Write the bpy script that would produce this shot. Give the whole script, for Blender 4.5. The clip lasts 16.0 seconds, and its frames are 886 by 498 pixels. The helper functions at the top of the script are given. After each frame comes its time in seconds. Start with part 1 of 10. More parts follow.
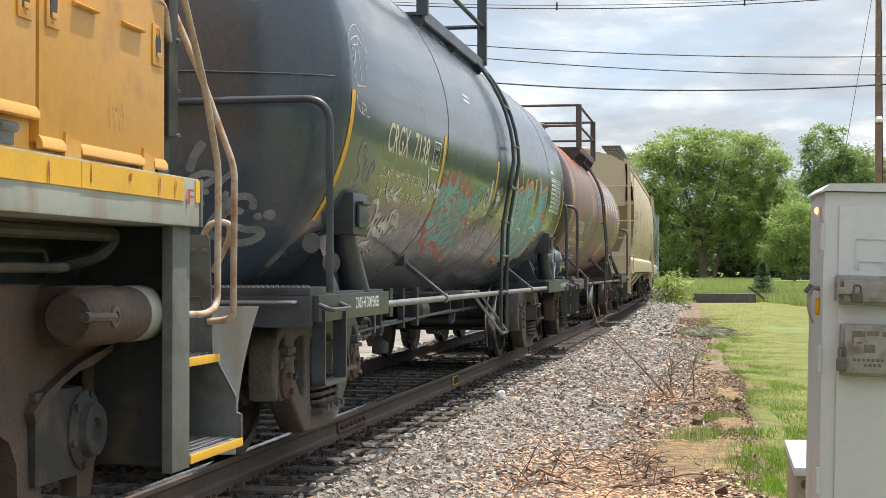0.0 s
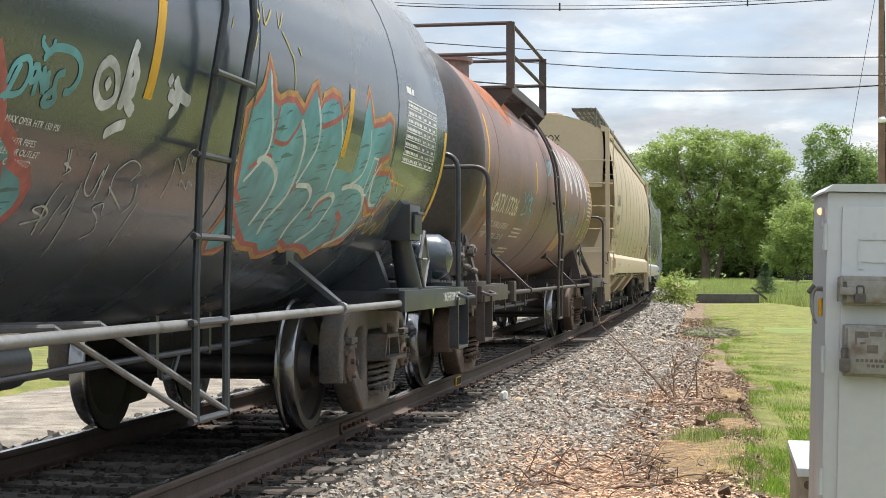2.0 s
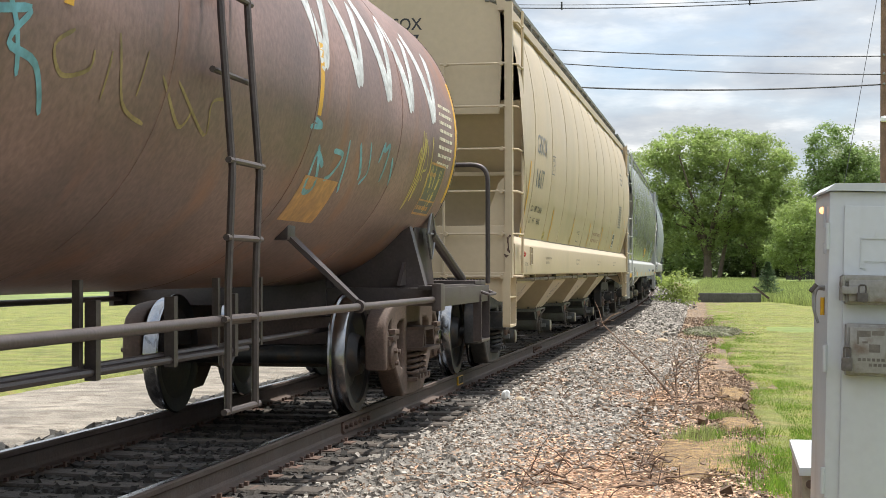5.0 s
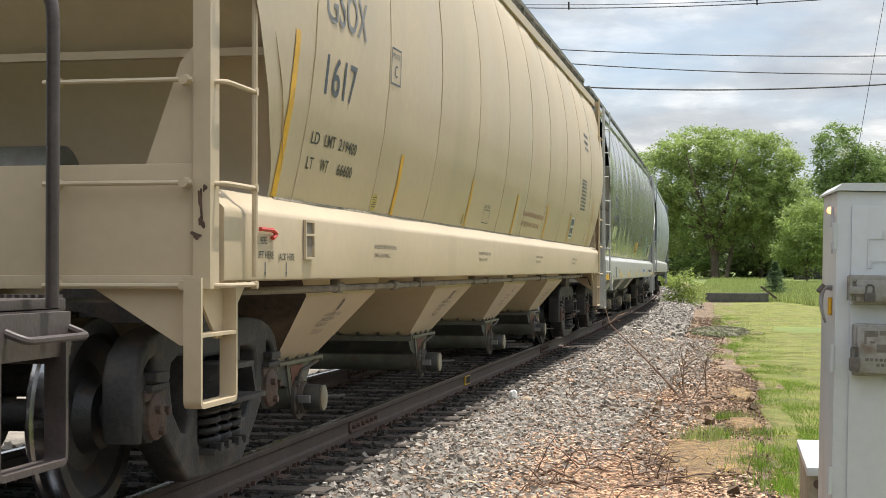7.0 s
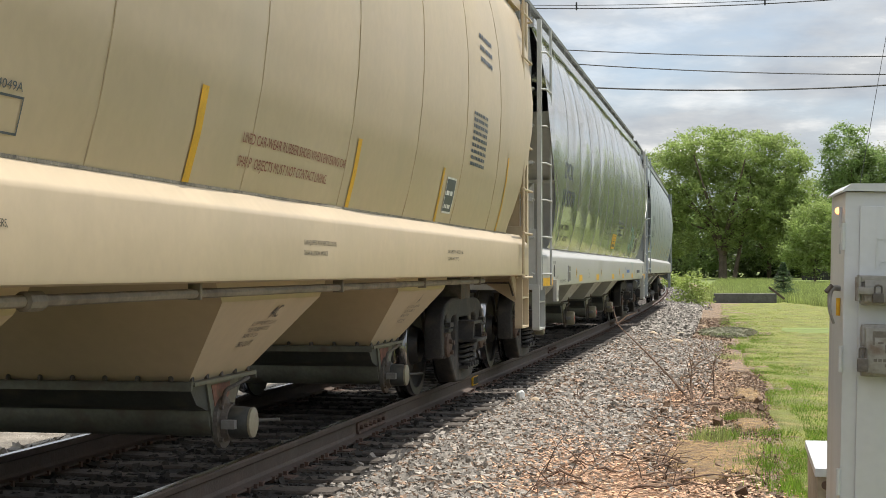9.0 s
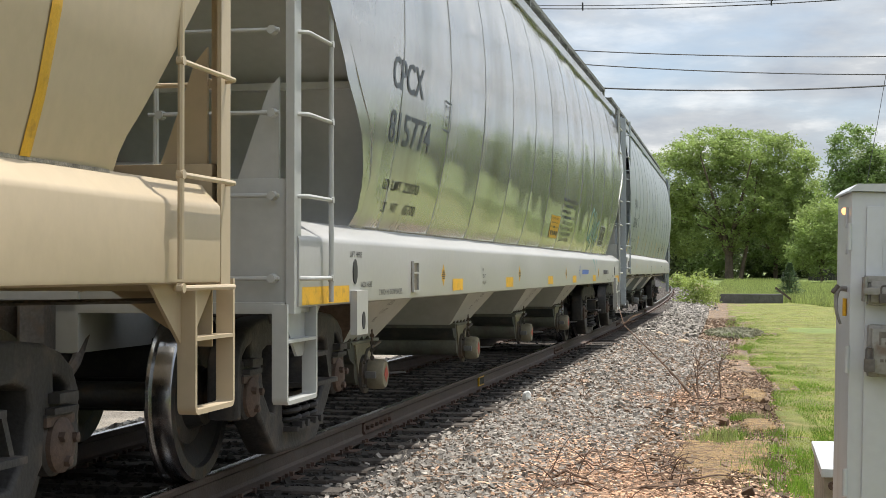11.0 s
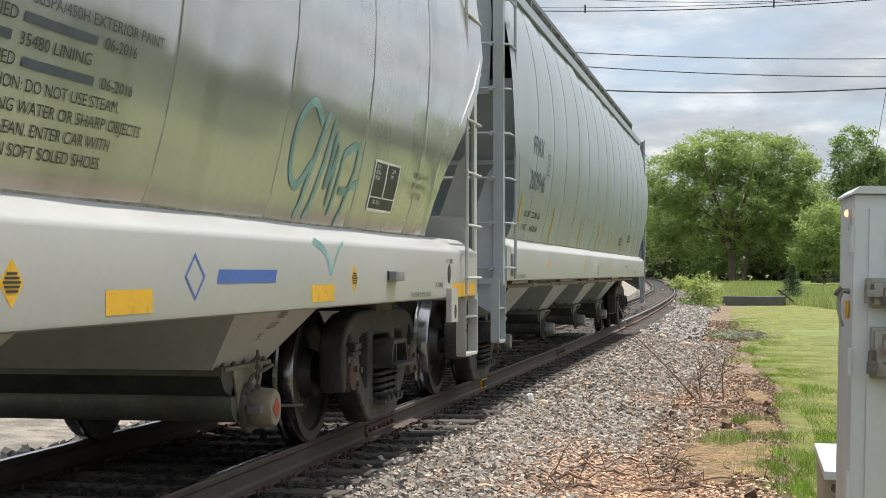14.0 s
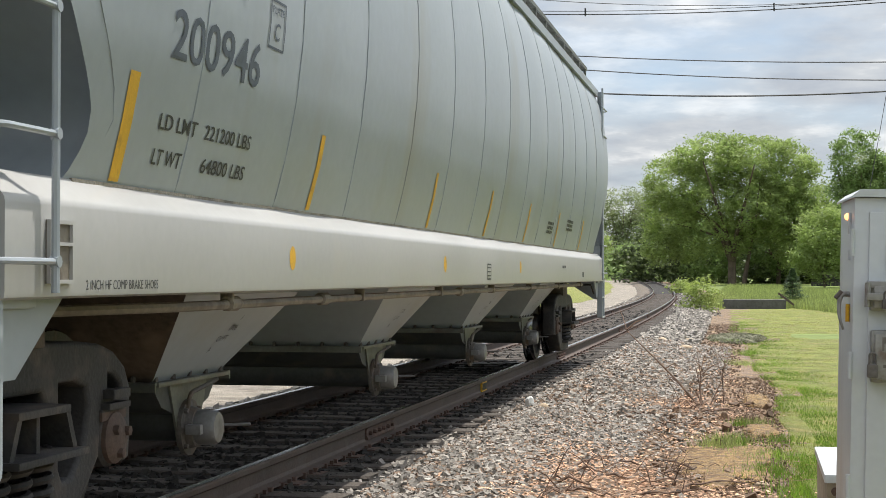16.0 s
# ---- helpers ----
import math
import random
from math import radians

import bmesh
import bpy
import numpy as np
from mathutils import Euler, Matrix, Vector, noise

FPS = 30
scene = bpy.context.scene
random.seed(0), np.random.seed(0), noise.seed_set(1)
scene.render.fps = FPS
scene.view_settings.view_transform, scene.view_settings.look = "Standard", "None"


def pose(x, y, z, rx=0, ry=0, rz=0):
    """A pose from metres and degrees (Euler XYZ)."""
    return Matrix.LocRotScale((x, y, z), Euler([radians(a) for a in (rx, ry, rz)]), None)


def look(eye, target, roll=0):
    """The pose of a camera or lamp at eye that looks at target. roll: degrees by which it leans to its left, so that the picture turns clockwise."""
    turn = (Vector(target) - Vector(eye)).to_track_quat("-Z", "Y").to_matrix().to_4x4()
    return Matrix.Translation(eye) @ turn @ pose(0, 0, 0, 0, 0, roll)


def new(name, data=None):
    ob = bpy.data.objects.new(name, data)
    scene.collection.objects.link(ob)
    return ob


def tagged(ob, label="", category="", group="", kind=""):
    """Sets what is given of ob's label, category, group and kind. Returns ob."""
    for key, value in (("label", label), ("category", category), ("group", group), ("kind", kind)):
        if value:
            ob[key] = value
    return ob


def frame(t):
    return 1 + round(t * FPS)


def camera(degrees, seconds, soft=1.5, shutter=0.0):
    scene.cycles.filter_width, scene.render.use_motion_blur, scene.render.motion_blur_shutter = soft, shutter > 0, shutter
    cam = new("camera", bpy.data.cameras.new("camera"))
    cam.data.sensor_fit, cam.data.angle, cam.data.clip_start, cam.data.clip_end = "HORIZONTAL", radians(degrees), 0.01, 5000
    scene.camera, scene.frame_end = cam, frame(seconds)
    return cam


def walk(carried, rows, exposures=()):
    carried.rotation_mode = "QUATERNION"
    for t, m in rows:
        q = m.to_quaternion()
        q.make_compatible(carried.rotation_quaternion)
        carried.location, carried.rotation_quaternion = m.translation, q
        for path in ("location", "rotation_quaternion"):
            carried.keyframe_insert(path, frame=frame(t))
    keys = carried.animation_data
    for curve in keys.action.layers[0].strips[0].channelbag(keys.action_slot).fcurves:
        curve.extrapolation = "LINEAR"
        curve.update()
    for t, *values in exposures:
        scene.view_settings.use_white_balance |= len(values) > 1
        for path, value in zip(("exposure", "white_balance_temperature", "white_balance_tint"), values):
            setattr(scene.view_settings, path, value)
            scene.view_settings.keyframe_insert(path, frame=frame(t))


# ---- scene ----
cam = camera(31.92, 16.0, soft=0.55)
EYE = (0.0, 0.0, 1.127)
# seconds, degrees to the left of the track's line, degrees up
AIM = [(0, 10.301, 0.797), (0.5, 10.350, 0.797), (1, 10.368, 0.812), (1.5, 10.390, 0.815), (2, 10.406, 0.817), (2.5, 10.415, 0.814),
       (3, 10.420, 0.817), (3.5, 10.428, 0.822), (4, 10.432, 0.807), (6.5, 10.658, 0.775), (7, 10.740, 0.784), (7.5, 10.814, 0.785),
       (8, 10.879, 0.783), (8.5, 10.948, 0.786), (9, 11.024, 0.806), (11.5, 11.295, 0.822), (12, 11.328, 0.831), (12.5, 11.331, 0.841),
       (13, 11.327, 0.852), (13.5, 11.330, 0.868), (14, 11.344, 0.902), (14.5, 11.352, 0.925), (15, 11.355, 0.940), (15.5, 11.356, 0.980), (16, 11.352, 1.025)]
walk(cam, [(t, pose(*EYE, 90 + up, 0, left) @ pose(0, 0, 0, 0, 0, -0.05)) for t, left, up in AIM], [(0, 0.44, 6500, 10), (2.5, 0.44, 6500, 10), (4.2, 0.44, 6500, 10), (7, 0.35, 6600, 10), (9, 0.23, 6650, 10), (11.5, 0.24, 6500, 10), (16, 0.26, 6500, 10)])

# ---- light ----
SUN_DIR = Vector((0.19, 0.22, 0.94)).normalized()
world = bpy.data.worlds.new("sky")
scene.world = world
world.use_nodes = True
wn, wl = world.node_tree.nodes, world.node_tree.links
wn.clear()
sky = wn.new("ShaderNodeTexSky")
sky.sky_type, sky.sun_disc = "NISHITA", False
sky.sun_elevation = math.asin(SUN_DIR.z)
sky.sun_rotation = math.atan2(SUN_DIR.x, SUN_DIR.y)
tc = wn.new("ShaderNodeTexCoord")
sep = wn.new("ShaderNodeSeparateXYZ")
wl.new(tc.outputs["Generated"], sep.inputs[0])


def wmath(op, a, b=None):
    n = wn.new("ShaderNodeMath")
    n.operation = op
    for i, v in enumerate((a, b)):
        if v is None:
            continue
        if isinstance(v, (int, float)):
            n.inputs[i].default_value = v
        else:
            wl.new(v, n.inputs[i])
    return n.outputs[0]


# clouds lie on a flat layer, so they close up towards the horizon
den = wmath("ADD", wmath("MAXIMUM", sep.outputs["Z"], 0.0), 0.17)
flat = wn.new("ShaderNodeCombineXYZ")
wl.new(wmath("DIVIDE", sep.outputs["X"], den), flat.inputs[0])
wl.new(wmath("DIVIDE", sep.outputs["Y"], den), flat.inputs[1])


def cloud_noise(scale, detail, off):
    mp = wn.new("ShaderNodeMapping")
    mp.inputs["Location"].default_value = off
    wl.new(flat.outputs[0], mp.inputs[0])
    n = wn.new("ShaderNodeTexNoise")
    n.inputs["Scale"].default_value, n.inputs["Detail"].default_value, n.inputs["Roughness"].default_value = scale, detail, 0.58
    wl.new(mp.outputs[0], n.inputs["Vector"])
    return n.outputs["Fac"]


def wramp(fac, stops):
    r = wn.new("ShaderNodeValToRGB")
    e = r.color_ramp.elements
    for i, (p, c) in enumerate(stops):
        s = e[i] if i < 2 else e.new(p)
        s.position, s.color = p, (*c, 1)
    wl.new(fac, r.inputs[0])
    return r.outputs[0]


cover = wramp(cloud_noise(1.1, 8, (3.1, 1.7, 0)), [(0.28, (0, 0, 0)), (0.55, (1, 1, 1))])
shade = wramp(cloud_noise(2.9, 10, (7.3, 4.2, 2.0)), [(0.33, (3.5, 3.85, 4.35)), (0.50, (4.7, 4.95, 5.2)), (0.64, (7.6, 7.6, 7.5))])
hazy = wn.new("ShaderNodeMixRGB")
hazy.inputs[0].default_value = 0.45
hazy.inputs[2].default_value = (3.6, 4.6, 6.0, 1)
wl.new(sky.outputs[0], hazy.inputs[1])
mixc = wn.new("ShaderNodeMixRGB")
wl.new(cover, mixc.inputs[0])
wl.new(hazy.outputs[0], mixc.inputs[1])
wl.new(shade, mixc.inputs[2])
bg = wn.new("ShaderNodeBackground")
bg.inputs["Strength"].default_value = 0.100
# a veiled sky grows brighter towards the zenith
gain = wmath("ADD", wmath("MULTIPLY", wmath("MAXIMUM", sep.outputs["Z"], 0.0), 1.4), 1.0)
lift_up = wn.new("ShaderNodeVectorMath")
lift_up.operation = "SCALE"
wl.new(mixc.outputs[0], lift_up.inputs[0])
wl.new(gain, lift_up.inputs["Scale"])
wl.new(lift_up.outputs[0], bg.inputs["Color"])
wout = wn.new("ShaderNodeOutputWorld")
wl.new(bg.outputs[0], wout.inputs["Surface"])

sun = new("sun", bpy.data.lights.new("sun", "SUN"))
sun.data.energy, sun.data.angle, sun.data.color = 5.0, radians(0.55), (1.0, 0.955, 0.88)
sun.matrix_world = look(SUN_DIR * 50, (0, 0, 0))


# ---- materials ----
def mat(name, base, rough=0.6, metal=0.0, vary=0.25, scale=3.0, fine=40.0, bump=0.15, dirt=None, dirt_amount=0.0, streak=1.0, coat=0.0, each=0.0, dist=0.01):
    """A surface with variation at two scales: broad blotches and fine grain, dirt in patches (drawn out upright by streak), relief."""
    m = bpy.data.materials.new(name)
    m.use_nodes = True
    n, l = m.node_tree.nodes, m.node_tree.links
    b = n["Principled BSDF"]
    b.inputs["Metallic"].default_value = metal
    b.inputs["Coat Weight"].default_value = coat
    b.inputs["Coat Roughness"].default_value = 0.12
    t = n.new("ShaderNodeTexCoord")

    def tex(s, detail, squeeze=1.0):
        mp = n.new("ShaderNodeMapping")
        mp.inputs["Scale"].default_value = (1, 1, squeeze)
        l.new(t.outputs["Object"], mp.inputs[0])
        k = n.new("ShaderNodeTexNoise")
        k.inputs["Scale"].default_value, k.inputs["Detail"].default_value = s, detail
        l.new(mp.outputs[0], k.inputs["Vector"])
        return k.outputs["Fac"]

    def ramp(f, a, c, lo=0.3, hi=0.7):
        r = n.new("ShaderNodeValToRGB")
        r.color_ramp.elements[0].position, r.color_ramp.elements[0].color = lo, (*a, 1)
        r.color_ramp.elements[1].position, r.color_ramp.elements[1].color = hi, (*c, 1)
        l.new(f, r.inputs[0])
        return r.outputs[0]

    def mix(f, a, c, kind="MIX"):
        x = n.new("ShaderNodeMixRGB")
        x.blend_type = kind
        for i, v in ((0, f), (1, a), (2, c)):
            if isinstance(v, float):
                x.inputs[i].default_value = v
            else:
                l.new(v, x.inputs[i])
        return x.outputs[0]

    broad, grain = tex(scale, 5), tex(fine, 6)
    col = ramp(broad, [c * (1 - vary) for c in base], [min(1, c * (1 + vary)) for c in base])
    col = mix(min(1.0, vary * 1.6), col, ramp(grain, (0.55,) * 3, (1.25,) * 3), "MULTIPLY")
    if each:
        oi = n.new("ShaderNodeObjectInfo")
        gi = n.new("ShaderNodeNewGeometry")
        ad = n.new("ShaderNodeMath")
        ad.operation = "ADD"
        l.new(oi.outputs["Random"], ad.inputs[0])
        l.new(gi.outputs["Random Per Island"], ad.inputs[1])
        hf = n.new("ShaderNodeMath")
        hf.operation = "FRACT"
        l.new(ad.outputs[0], hf.inputs[0])
        col = mix(1.0, col, ramp(hf.outputs[0], (1 - each,) * 3, (1 + each, 1 + each * 0.96, 1 + each * 0.9), 0.0, 1.0), "MULTIPLY")
    if dirt:
        f = tex(scale * 1.9, 7, streak)
        d = ramp(f, (0, 0, 0), (1, 1, 1), 0.62 - dirt_amount * 0.35, 0.8 - dirt_amount * 0.3)
        x = n.new("ShaderNodeMixRGB")
        l.new(d, x.inputs[0])
        l.new(col, x.inputs[1])
        x.inputs[2].default_value = (*dirt, 1)
        col = x.outputs[0]
    l.new(col, b.inputs["Base Color"])
    rr = n.new("ShaderNodeMapRange")
    rr.inputs["To Min"].default_value, rr.inputs["To Max"].default_value = max(0.03, rough - 0.12), min(1, rough + 0.12)
    l.new(broad, rr.inputs[0])
    l.new(rr.outputs[0], b.inputs["Roughness"])
    if bump:
        u = n.new("ShaderNodeBump")
        u.inputs["Strength"].default_value, u.inputs["Distance"].default_value = bump, dist
        l.new(grain, u.inputs["Height"])
        l.new(u.outputs[0], b.inputs["Normal"])
    return m


# bed darker than its stones: shadows in the gaps are put into its colour
M_BALLAST = mat("ballast_bed", (0.12, 0.10, 0.08), 0.95, vary=0.35, scale=1.3, fine=26, bump=1.0, dist=0.04, dirt=(0.17, 0.135, 0.10), dirt_amount=0.35)
M_STONE = mat("ballast_stone", (0.255, 0.235, 0.21), 0.9, vary=0.28, scale=9, fine=60, bump=0.4, each=0.52)
M_STONEBROWN = mat("rusty_ballast_stone", (0.205, 0.145, 0.105), 0.9, vary=0.35, scale=9, fine=60, bump=0.4, each=0.6)
# oily stone and bed, darkened further to put in the train's shade
M_STONEDARK = mat("grimy_shaded_ballast_stone", (0.032, 0.029, 0.026), 0.9, vary=0.3, scale=9, fine=60, bump=0.4, each=0.5)
M_BEDDARK = mat("grimy_shaded_ballast_bed", (0.026, 0.023, 0.021), 0.95, vary=0.35, scale=1.3, fine=26, bump=1.0, dist=0.04)
M_DIRT = mat("bare_earth", (0.20, 0.145, 0.105), 0.95, vary=0.45, scale=2.6, fine=48, bump=1.0, dist=0.05, dirt=(0.40, 0.265, 0.125), dirt_amount=0.34)
M_SAND = mat("ochre_sandy_earth", (0.36, 0.235, 0.105), 0.95, vary=0.4, scale=9, fine=70, bump=1.0, dist=0.05, dirt=(0.17, 0.12, 0.08), dirt_amount=0.45)
M_MOSS = mat("grey_green_clippings", (0.16, 0.16, 0.10), 0.95, vary=0.4, scale=6, fine=40, bump=1.0, dist=0.05)
M_GRASS = mat("grass_ground", (0.185, 0.205, 0.042), 0.95, vary=0.35, scale=1.7, fine=60, bump=1.0, dist=0.05, dirt=(0.27, 0.225, 0.08), dirt_amount=0.28)
M_FIELD = mat("field_grass", (0.125, 0.165, 0.04), 0.95, vary=0.3, scale=0.08, fine=3, bump=1.0, dist=0.1, dirt=(0.20, 0.25, 0.06), dirt_amount=0.3)
M_ROAD = mat("gravel_road", (0.27, 0.24, 0.20), 0.95, vary=0.38, scale=2.2, fine=34, bump=1.0, dist=0.05, dirt=(0.15, 0.125, 0.10), dirt_amount=0.3)
M_RAIL = mat("rusty_rail", (0.078, 0.054, 0.043), 0.75, 0.0, vary=0.25, scale=3, fine=60, bump=0.3, dirt=(0.09, 0.07, 0.06), dirt_amount=0.3)
M_RAILTOP = mat("polished_rail_head", (0.42, 0.42, 0.43), 0.24, 1.0, vary=0.1, scale=5, fine=60, bump=0.03)
M_TIE = mat("weathered_tie", (0.066, 0.055, 0.046), 0.9, vary=0.4, scale=3, fine=30, bump=0.8, dist=0.02, dirt=(0.06, 0.048, 0.04), dirt_amount=0.4, each=0.35)
M_RUST = mat("rusty_iron", (0.10, 0.060, 0.045), 0.85, 0.0, vary=0.4, scale=12, fine=70, bump=0.4)
M_TRUCK = mat("grimy_cast_steel", (0.105, 0.096, 0.090), 0.8, 0.0, vary=0.4, scale=3, fine=50, bump=0.35, dirt=(0.12, 0.085, 0.06), dirt_amount=0.35)
M_SEAM = mat("gritty_seam", (0.25, 0.225, 0.18), 0.9, vary=0.5, scale=9, fine=70, bump=0.5, dirt=(0.30, 0.26, 0.2), dirt_amount=0.35)
M_TRUCKH = mat("oily_dark_cast_steel", (0.032, 0.031, 0.032), 0.7, 0.0, vary=0.4, scale=3, fine=50, bump=0.35, dirt=(0.085, 0.07, 0.058), dirt_amount=0.3)
M_TRUCKB = mat("brown_cast_steel", (0.098, 0.066, 0.053), 0.8, 0.0, vary=0.35, scale=3, fine=50, bump=0.35, dirt=(0.07, 0.05, 0.04), dirt_amount=0.35)
M_WHEEL = mat("grimy_wheel_steel", (0.034, 0.034, 0.036), 0.5, 0.3, vary=0.3, scale=5, fine=50, bump=0.25, dirt=(0.07, 0.045, 0.03), dirt_amount=0.25)
M_TREAD = mat("polished_tread", (0.27, 0.275, 0.285), 0.2, 1.0, vary=0.15, scale=6, fine=60, bump=0.05)
M_BLACK = mat("black_tank_paint", (0.050, 0.068, 0.094), 0.27, 0.0, coat=0.5, vary=0.2, scale=0.9, fine=30, bump=0.05, dirt=(0.06, 0.064, 0.066), dirt_amount=0.12, streak=0.25)
M_BLACKEQ = mat("black_fitting_paint", (0.044, 0.051, 0.063), 0.36, vary=0.3, scale=4, fine=50, bump=0.1, dirt=(0.045, 0.042, 0.04), dirt_amount=0.25)
M_PIPE = mat("worn_grey_pipe", (0.20, 0.20, 0.205), 0.42, 0.2, vary=0.2, scale=3, fine=40, bump=0.06, dirt=(0.07, 0.065, 0.06), dirt_amount=0.2)
M_BROWN = mat("rusty_brown_tank_paint", (0.205, 0.130, 0.118), 0.5, 0.0, coat=0.05, vary=0.35, scale=1.1, fine=26, bump=0.14, dirt=(0.27, 0.125, 0.075), dirt_amount=0.2, streak=0.3)
M_HEADBROWN = mat("dark_tank_head_paint", (0.062, 0.053, 0.056), 0.45, 0.0, vary=0.35, scale=1.3, fine=26, bump=0.14, dirt=(0.085, 0.052, 0.042), dirt_amount=0.3, streak=0.4)
M_ORANGERUST = mat("orange_rust_scale", (0.30, 0.105, 0.05), 0.9, 0.0, vary=0.35, scale=5, fine=50, bump=0.5)
M_BROWNEQ = mat("brown_fitting_paint", (0.06, 0.047, 0.046), 0.5, vary=0.3, scale=4, fine=50, bump=0.15, dirt=(0.05, 0.04, 0.035), dirt_amount=0.3)
M_TAN = mat("tan_hopper_paint", (0.48, 0.39, 0.27), 0.42, vary=0.07, scale=0.7, fine=14, bump=0.04, dirt=(0.42, 0.35, 0.24), dirt_amount=0.18, streak=0.2)
M_GREY = mat("grey_hopper_paint", (0.50, 0.51, 0.52), 0.15, 0.55, vary=0.07, scale=0.7, fine=14, bump=0.035, dirt=(0.33, 0.335, 0.32), dirt_amount=0.2, streak=0.2)
M_GREYEND = mat("grey_end_paint", (0.40, 0.41, 0.40), 0.45, 0.0, vary=0.08, scale=0.9, fine=16, bump=0.04, dirt=(0.30, 0.29, 0.27), dirt_amount=0.2, streak=0.25)
M_GREYB = mat("pale_grey_hopper_paint", (0.30, 0.335, 0.365), 0.36, 0.0, vary=0.07, scale=0.7, fine=14, bump=0.035, dirt=(0.27, 0.275, 0.26), dirt_amount=0.15, streak=0.2)
M_WHITE = mat("white_sill_paint", (0.385, 0.383, 0.372), 0.35, vary=0.05, scale=1.2, fine=20, bump=0.03, dirt=(0.40, 0.39, 0.365), dirt_amount=0.12, streak=0.3)
M_ALLOY = mat("dull_outlet_metal", (0.15, 0.155, 0.135), 0.5, 0.35, vary=0.2, scale=3, fine=40, bump=0.12, dirt=(0.12, 0.10, 0.085), dirt_amount=0.3)
M_TROUGH = mat("dark_trough_metal", (0.055, 0.06, 0.06), 0.55, 0.1, vary=0.25, scale=3, fine=40, bump=0.1, dirt=(0.10, 0.09, 0.075), dirt_amount=0.25)
# brown dirt, with the shade below the car's end put into the colour
M_ENDDARK = mat("dirty_shaded_end_sheet_paint", (0.085, 0.062, 0.046), 0.8, vary=0.45, scale=2, fine=30, bump=0.2, dirt=(0.16, 0.115, 0.08), dirt_amount=0.3)
M_DUSTPIPE = mat("dusty_conduit", (0.20, 0.175, 0.14), 0.6, vary=0.25, scale=4, fine=40, bump=0.1, dirt=(0.10, 0.08, 0.065), dirt_amount=0.35)
M_CAP = mat("cream_cap_paint", (0.25, 0.23, 0.175), 0.5, vary=0.15, scale=6, fine=50, bump=0.12, dirt=(0.18, 0.14, 0.10), dirt_amount=0.25)
M_REDPLATE = mat("faded_red_plate", (0.20, 0.085, 0.062), 0.65, vary=0.3, scale=8, fine=60, bump=0.15, dirt=(0.12, 0.08, 0.06), dirt_amount=0.3)
M_YELLOW = mat("yellow_reflector", (0.66, 0.37, 0.02), 0.45, vary=0.12, scale=8, fine=90, bump=0.08, dirt=(0.35, 0.2, 0.03), dirt_amount=0.15)
M_LOCO = mat("orange_yellow_loco_paint", (0.60, 0.30, 0.055), 0.36, vary=0.08, scale=1.5, fine=20, bump=0.05, dirt=(0.40, 0.19, 0.05), dirt_amount=0.2)
M_LOCOGREY = mat("grey_loco_frame_paint", (0.34, 0.35, 0.32), 0.5, vary=0.12, scale=2, fine=30, bump=0.08, dirt=(0.26, 0.19, 0.13), dirt_amount=0.3, streak=0.2)
M_STEPGREY = mat("scuffed_grey_step_paint", (0.13, 0.14, 0.135), 0.55, vary=0.2, scale=3, fine=40, bump=0.1, dirt=(0.08, 0.07, 0.06), dirt_amount=0.3)
M_HANDRAIL = mat("rust_worn_handrail", (0.42, 0.34, 0.26), 0.6, vary=0.2, scale=6, fine=40, bump=0.1, dirt=(0.28, 0.13, 0.06), dirt_amount=0.4)
M_LOCOSTRIPE = mat("loco_yellow_stripe", (0.72, 0.40, 0.03), 0.4, vary=0.1, scale=4, fine=60, bump=0.05)
M_LOCODARK = mat("dark_grey_underframe", (0.03, 0.034, 0.034), 0.6, vary=0.3, scale=2.5, fine=40, bump=0.15, dirt=(0.10, 0.075, 0.05), dirt_amount=0.3)
M_INK = mat("black_lettering", (0.025, 0.026, 0.03), 0.5, vary=0.15, scale=8, fine=60, bump=0)
M_CREAM = mat("cream_lettering", (0.62, 0.58, 0.45), 0.55, vary=0.15, scale=8, fine=60, bump=0)
M_WLET = mat("white_lettering", (0.72, 0.73, 0.72), 0.55, vary=0.15, scale=8, fine=60, bump=0)
M_FADED = mat("faded_blue_grey_lettering", (0.06, 0.076, 0.10), 0.5, vary=0.2, scale=8, fine=60, bump=0)
M_RED = mat("red_paint", (0.45, 0.05, 0.035), 0.5, vary=0.2, scale=8, fine=60, bump=0)
M_REDINK = mat("dull_red_lettering", (0.21, 0.05, 0.042), 0.5, vary=0.15, scale=8, fine=60, bump=0)
M_BLUE = mat("blue_paint", (0.045, 0.11, 0.36), 0.5, vary=0.12, scale=8, fine=60, bump=0)
M_TURQ = mat("turquoise_spray_paint", (0.115, 0.35, 0.41), 0.42, vary=0.32, scale=2.2, fine=9, bump=0.03)
M_PINK = mat("red_pink_spray_paint", (0.40, 0.115, 0.105), 0.5, vary=0.25, scale=5, fine=20, bump=0)
M_ORANGE = mat("orange_spray_paint", (0.48, 0.26, 0.09), 0.5, vary=0.25, scale=5, fine=20, bump=0)
M_SPRAY = mat("white_spray_paint", (0.52, 0.54, 0.55), 0.6, vary=0.3, scale=5, fine=20, bump=0)
M_CABINET = mat("silver_grey_cabinet_paint", (0.51, 0.54, 0.565), 0.40, 0.1, vary=0.05, scale=1.5, fine=30, bump=0.05, dirt=(0.40, 0.40, 0.39), dirt_amount=0.15, streak=0.2)
M_CAST = mat("worn_cast_box_metal", (0.27, 0.265, 0.255), 0.5, 0.35, vary=0.15, scale=9, fine=60, bump=0.2, dirt=(0.17, 0.13, 0.11), dirt_amount=0.25)
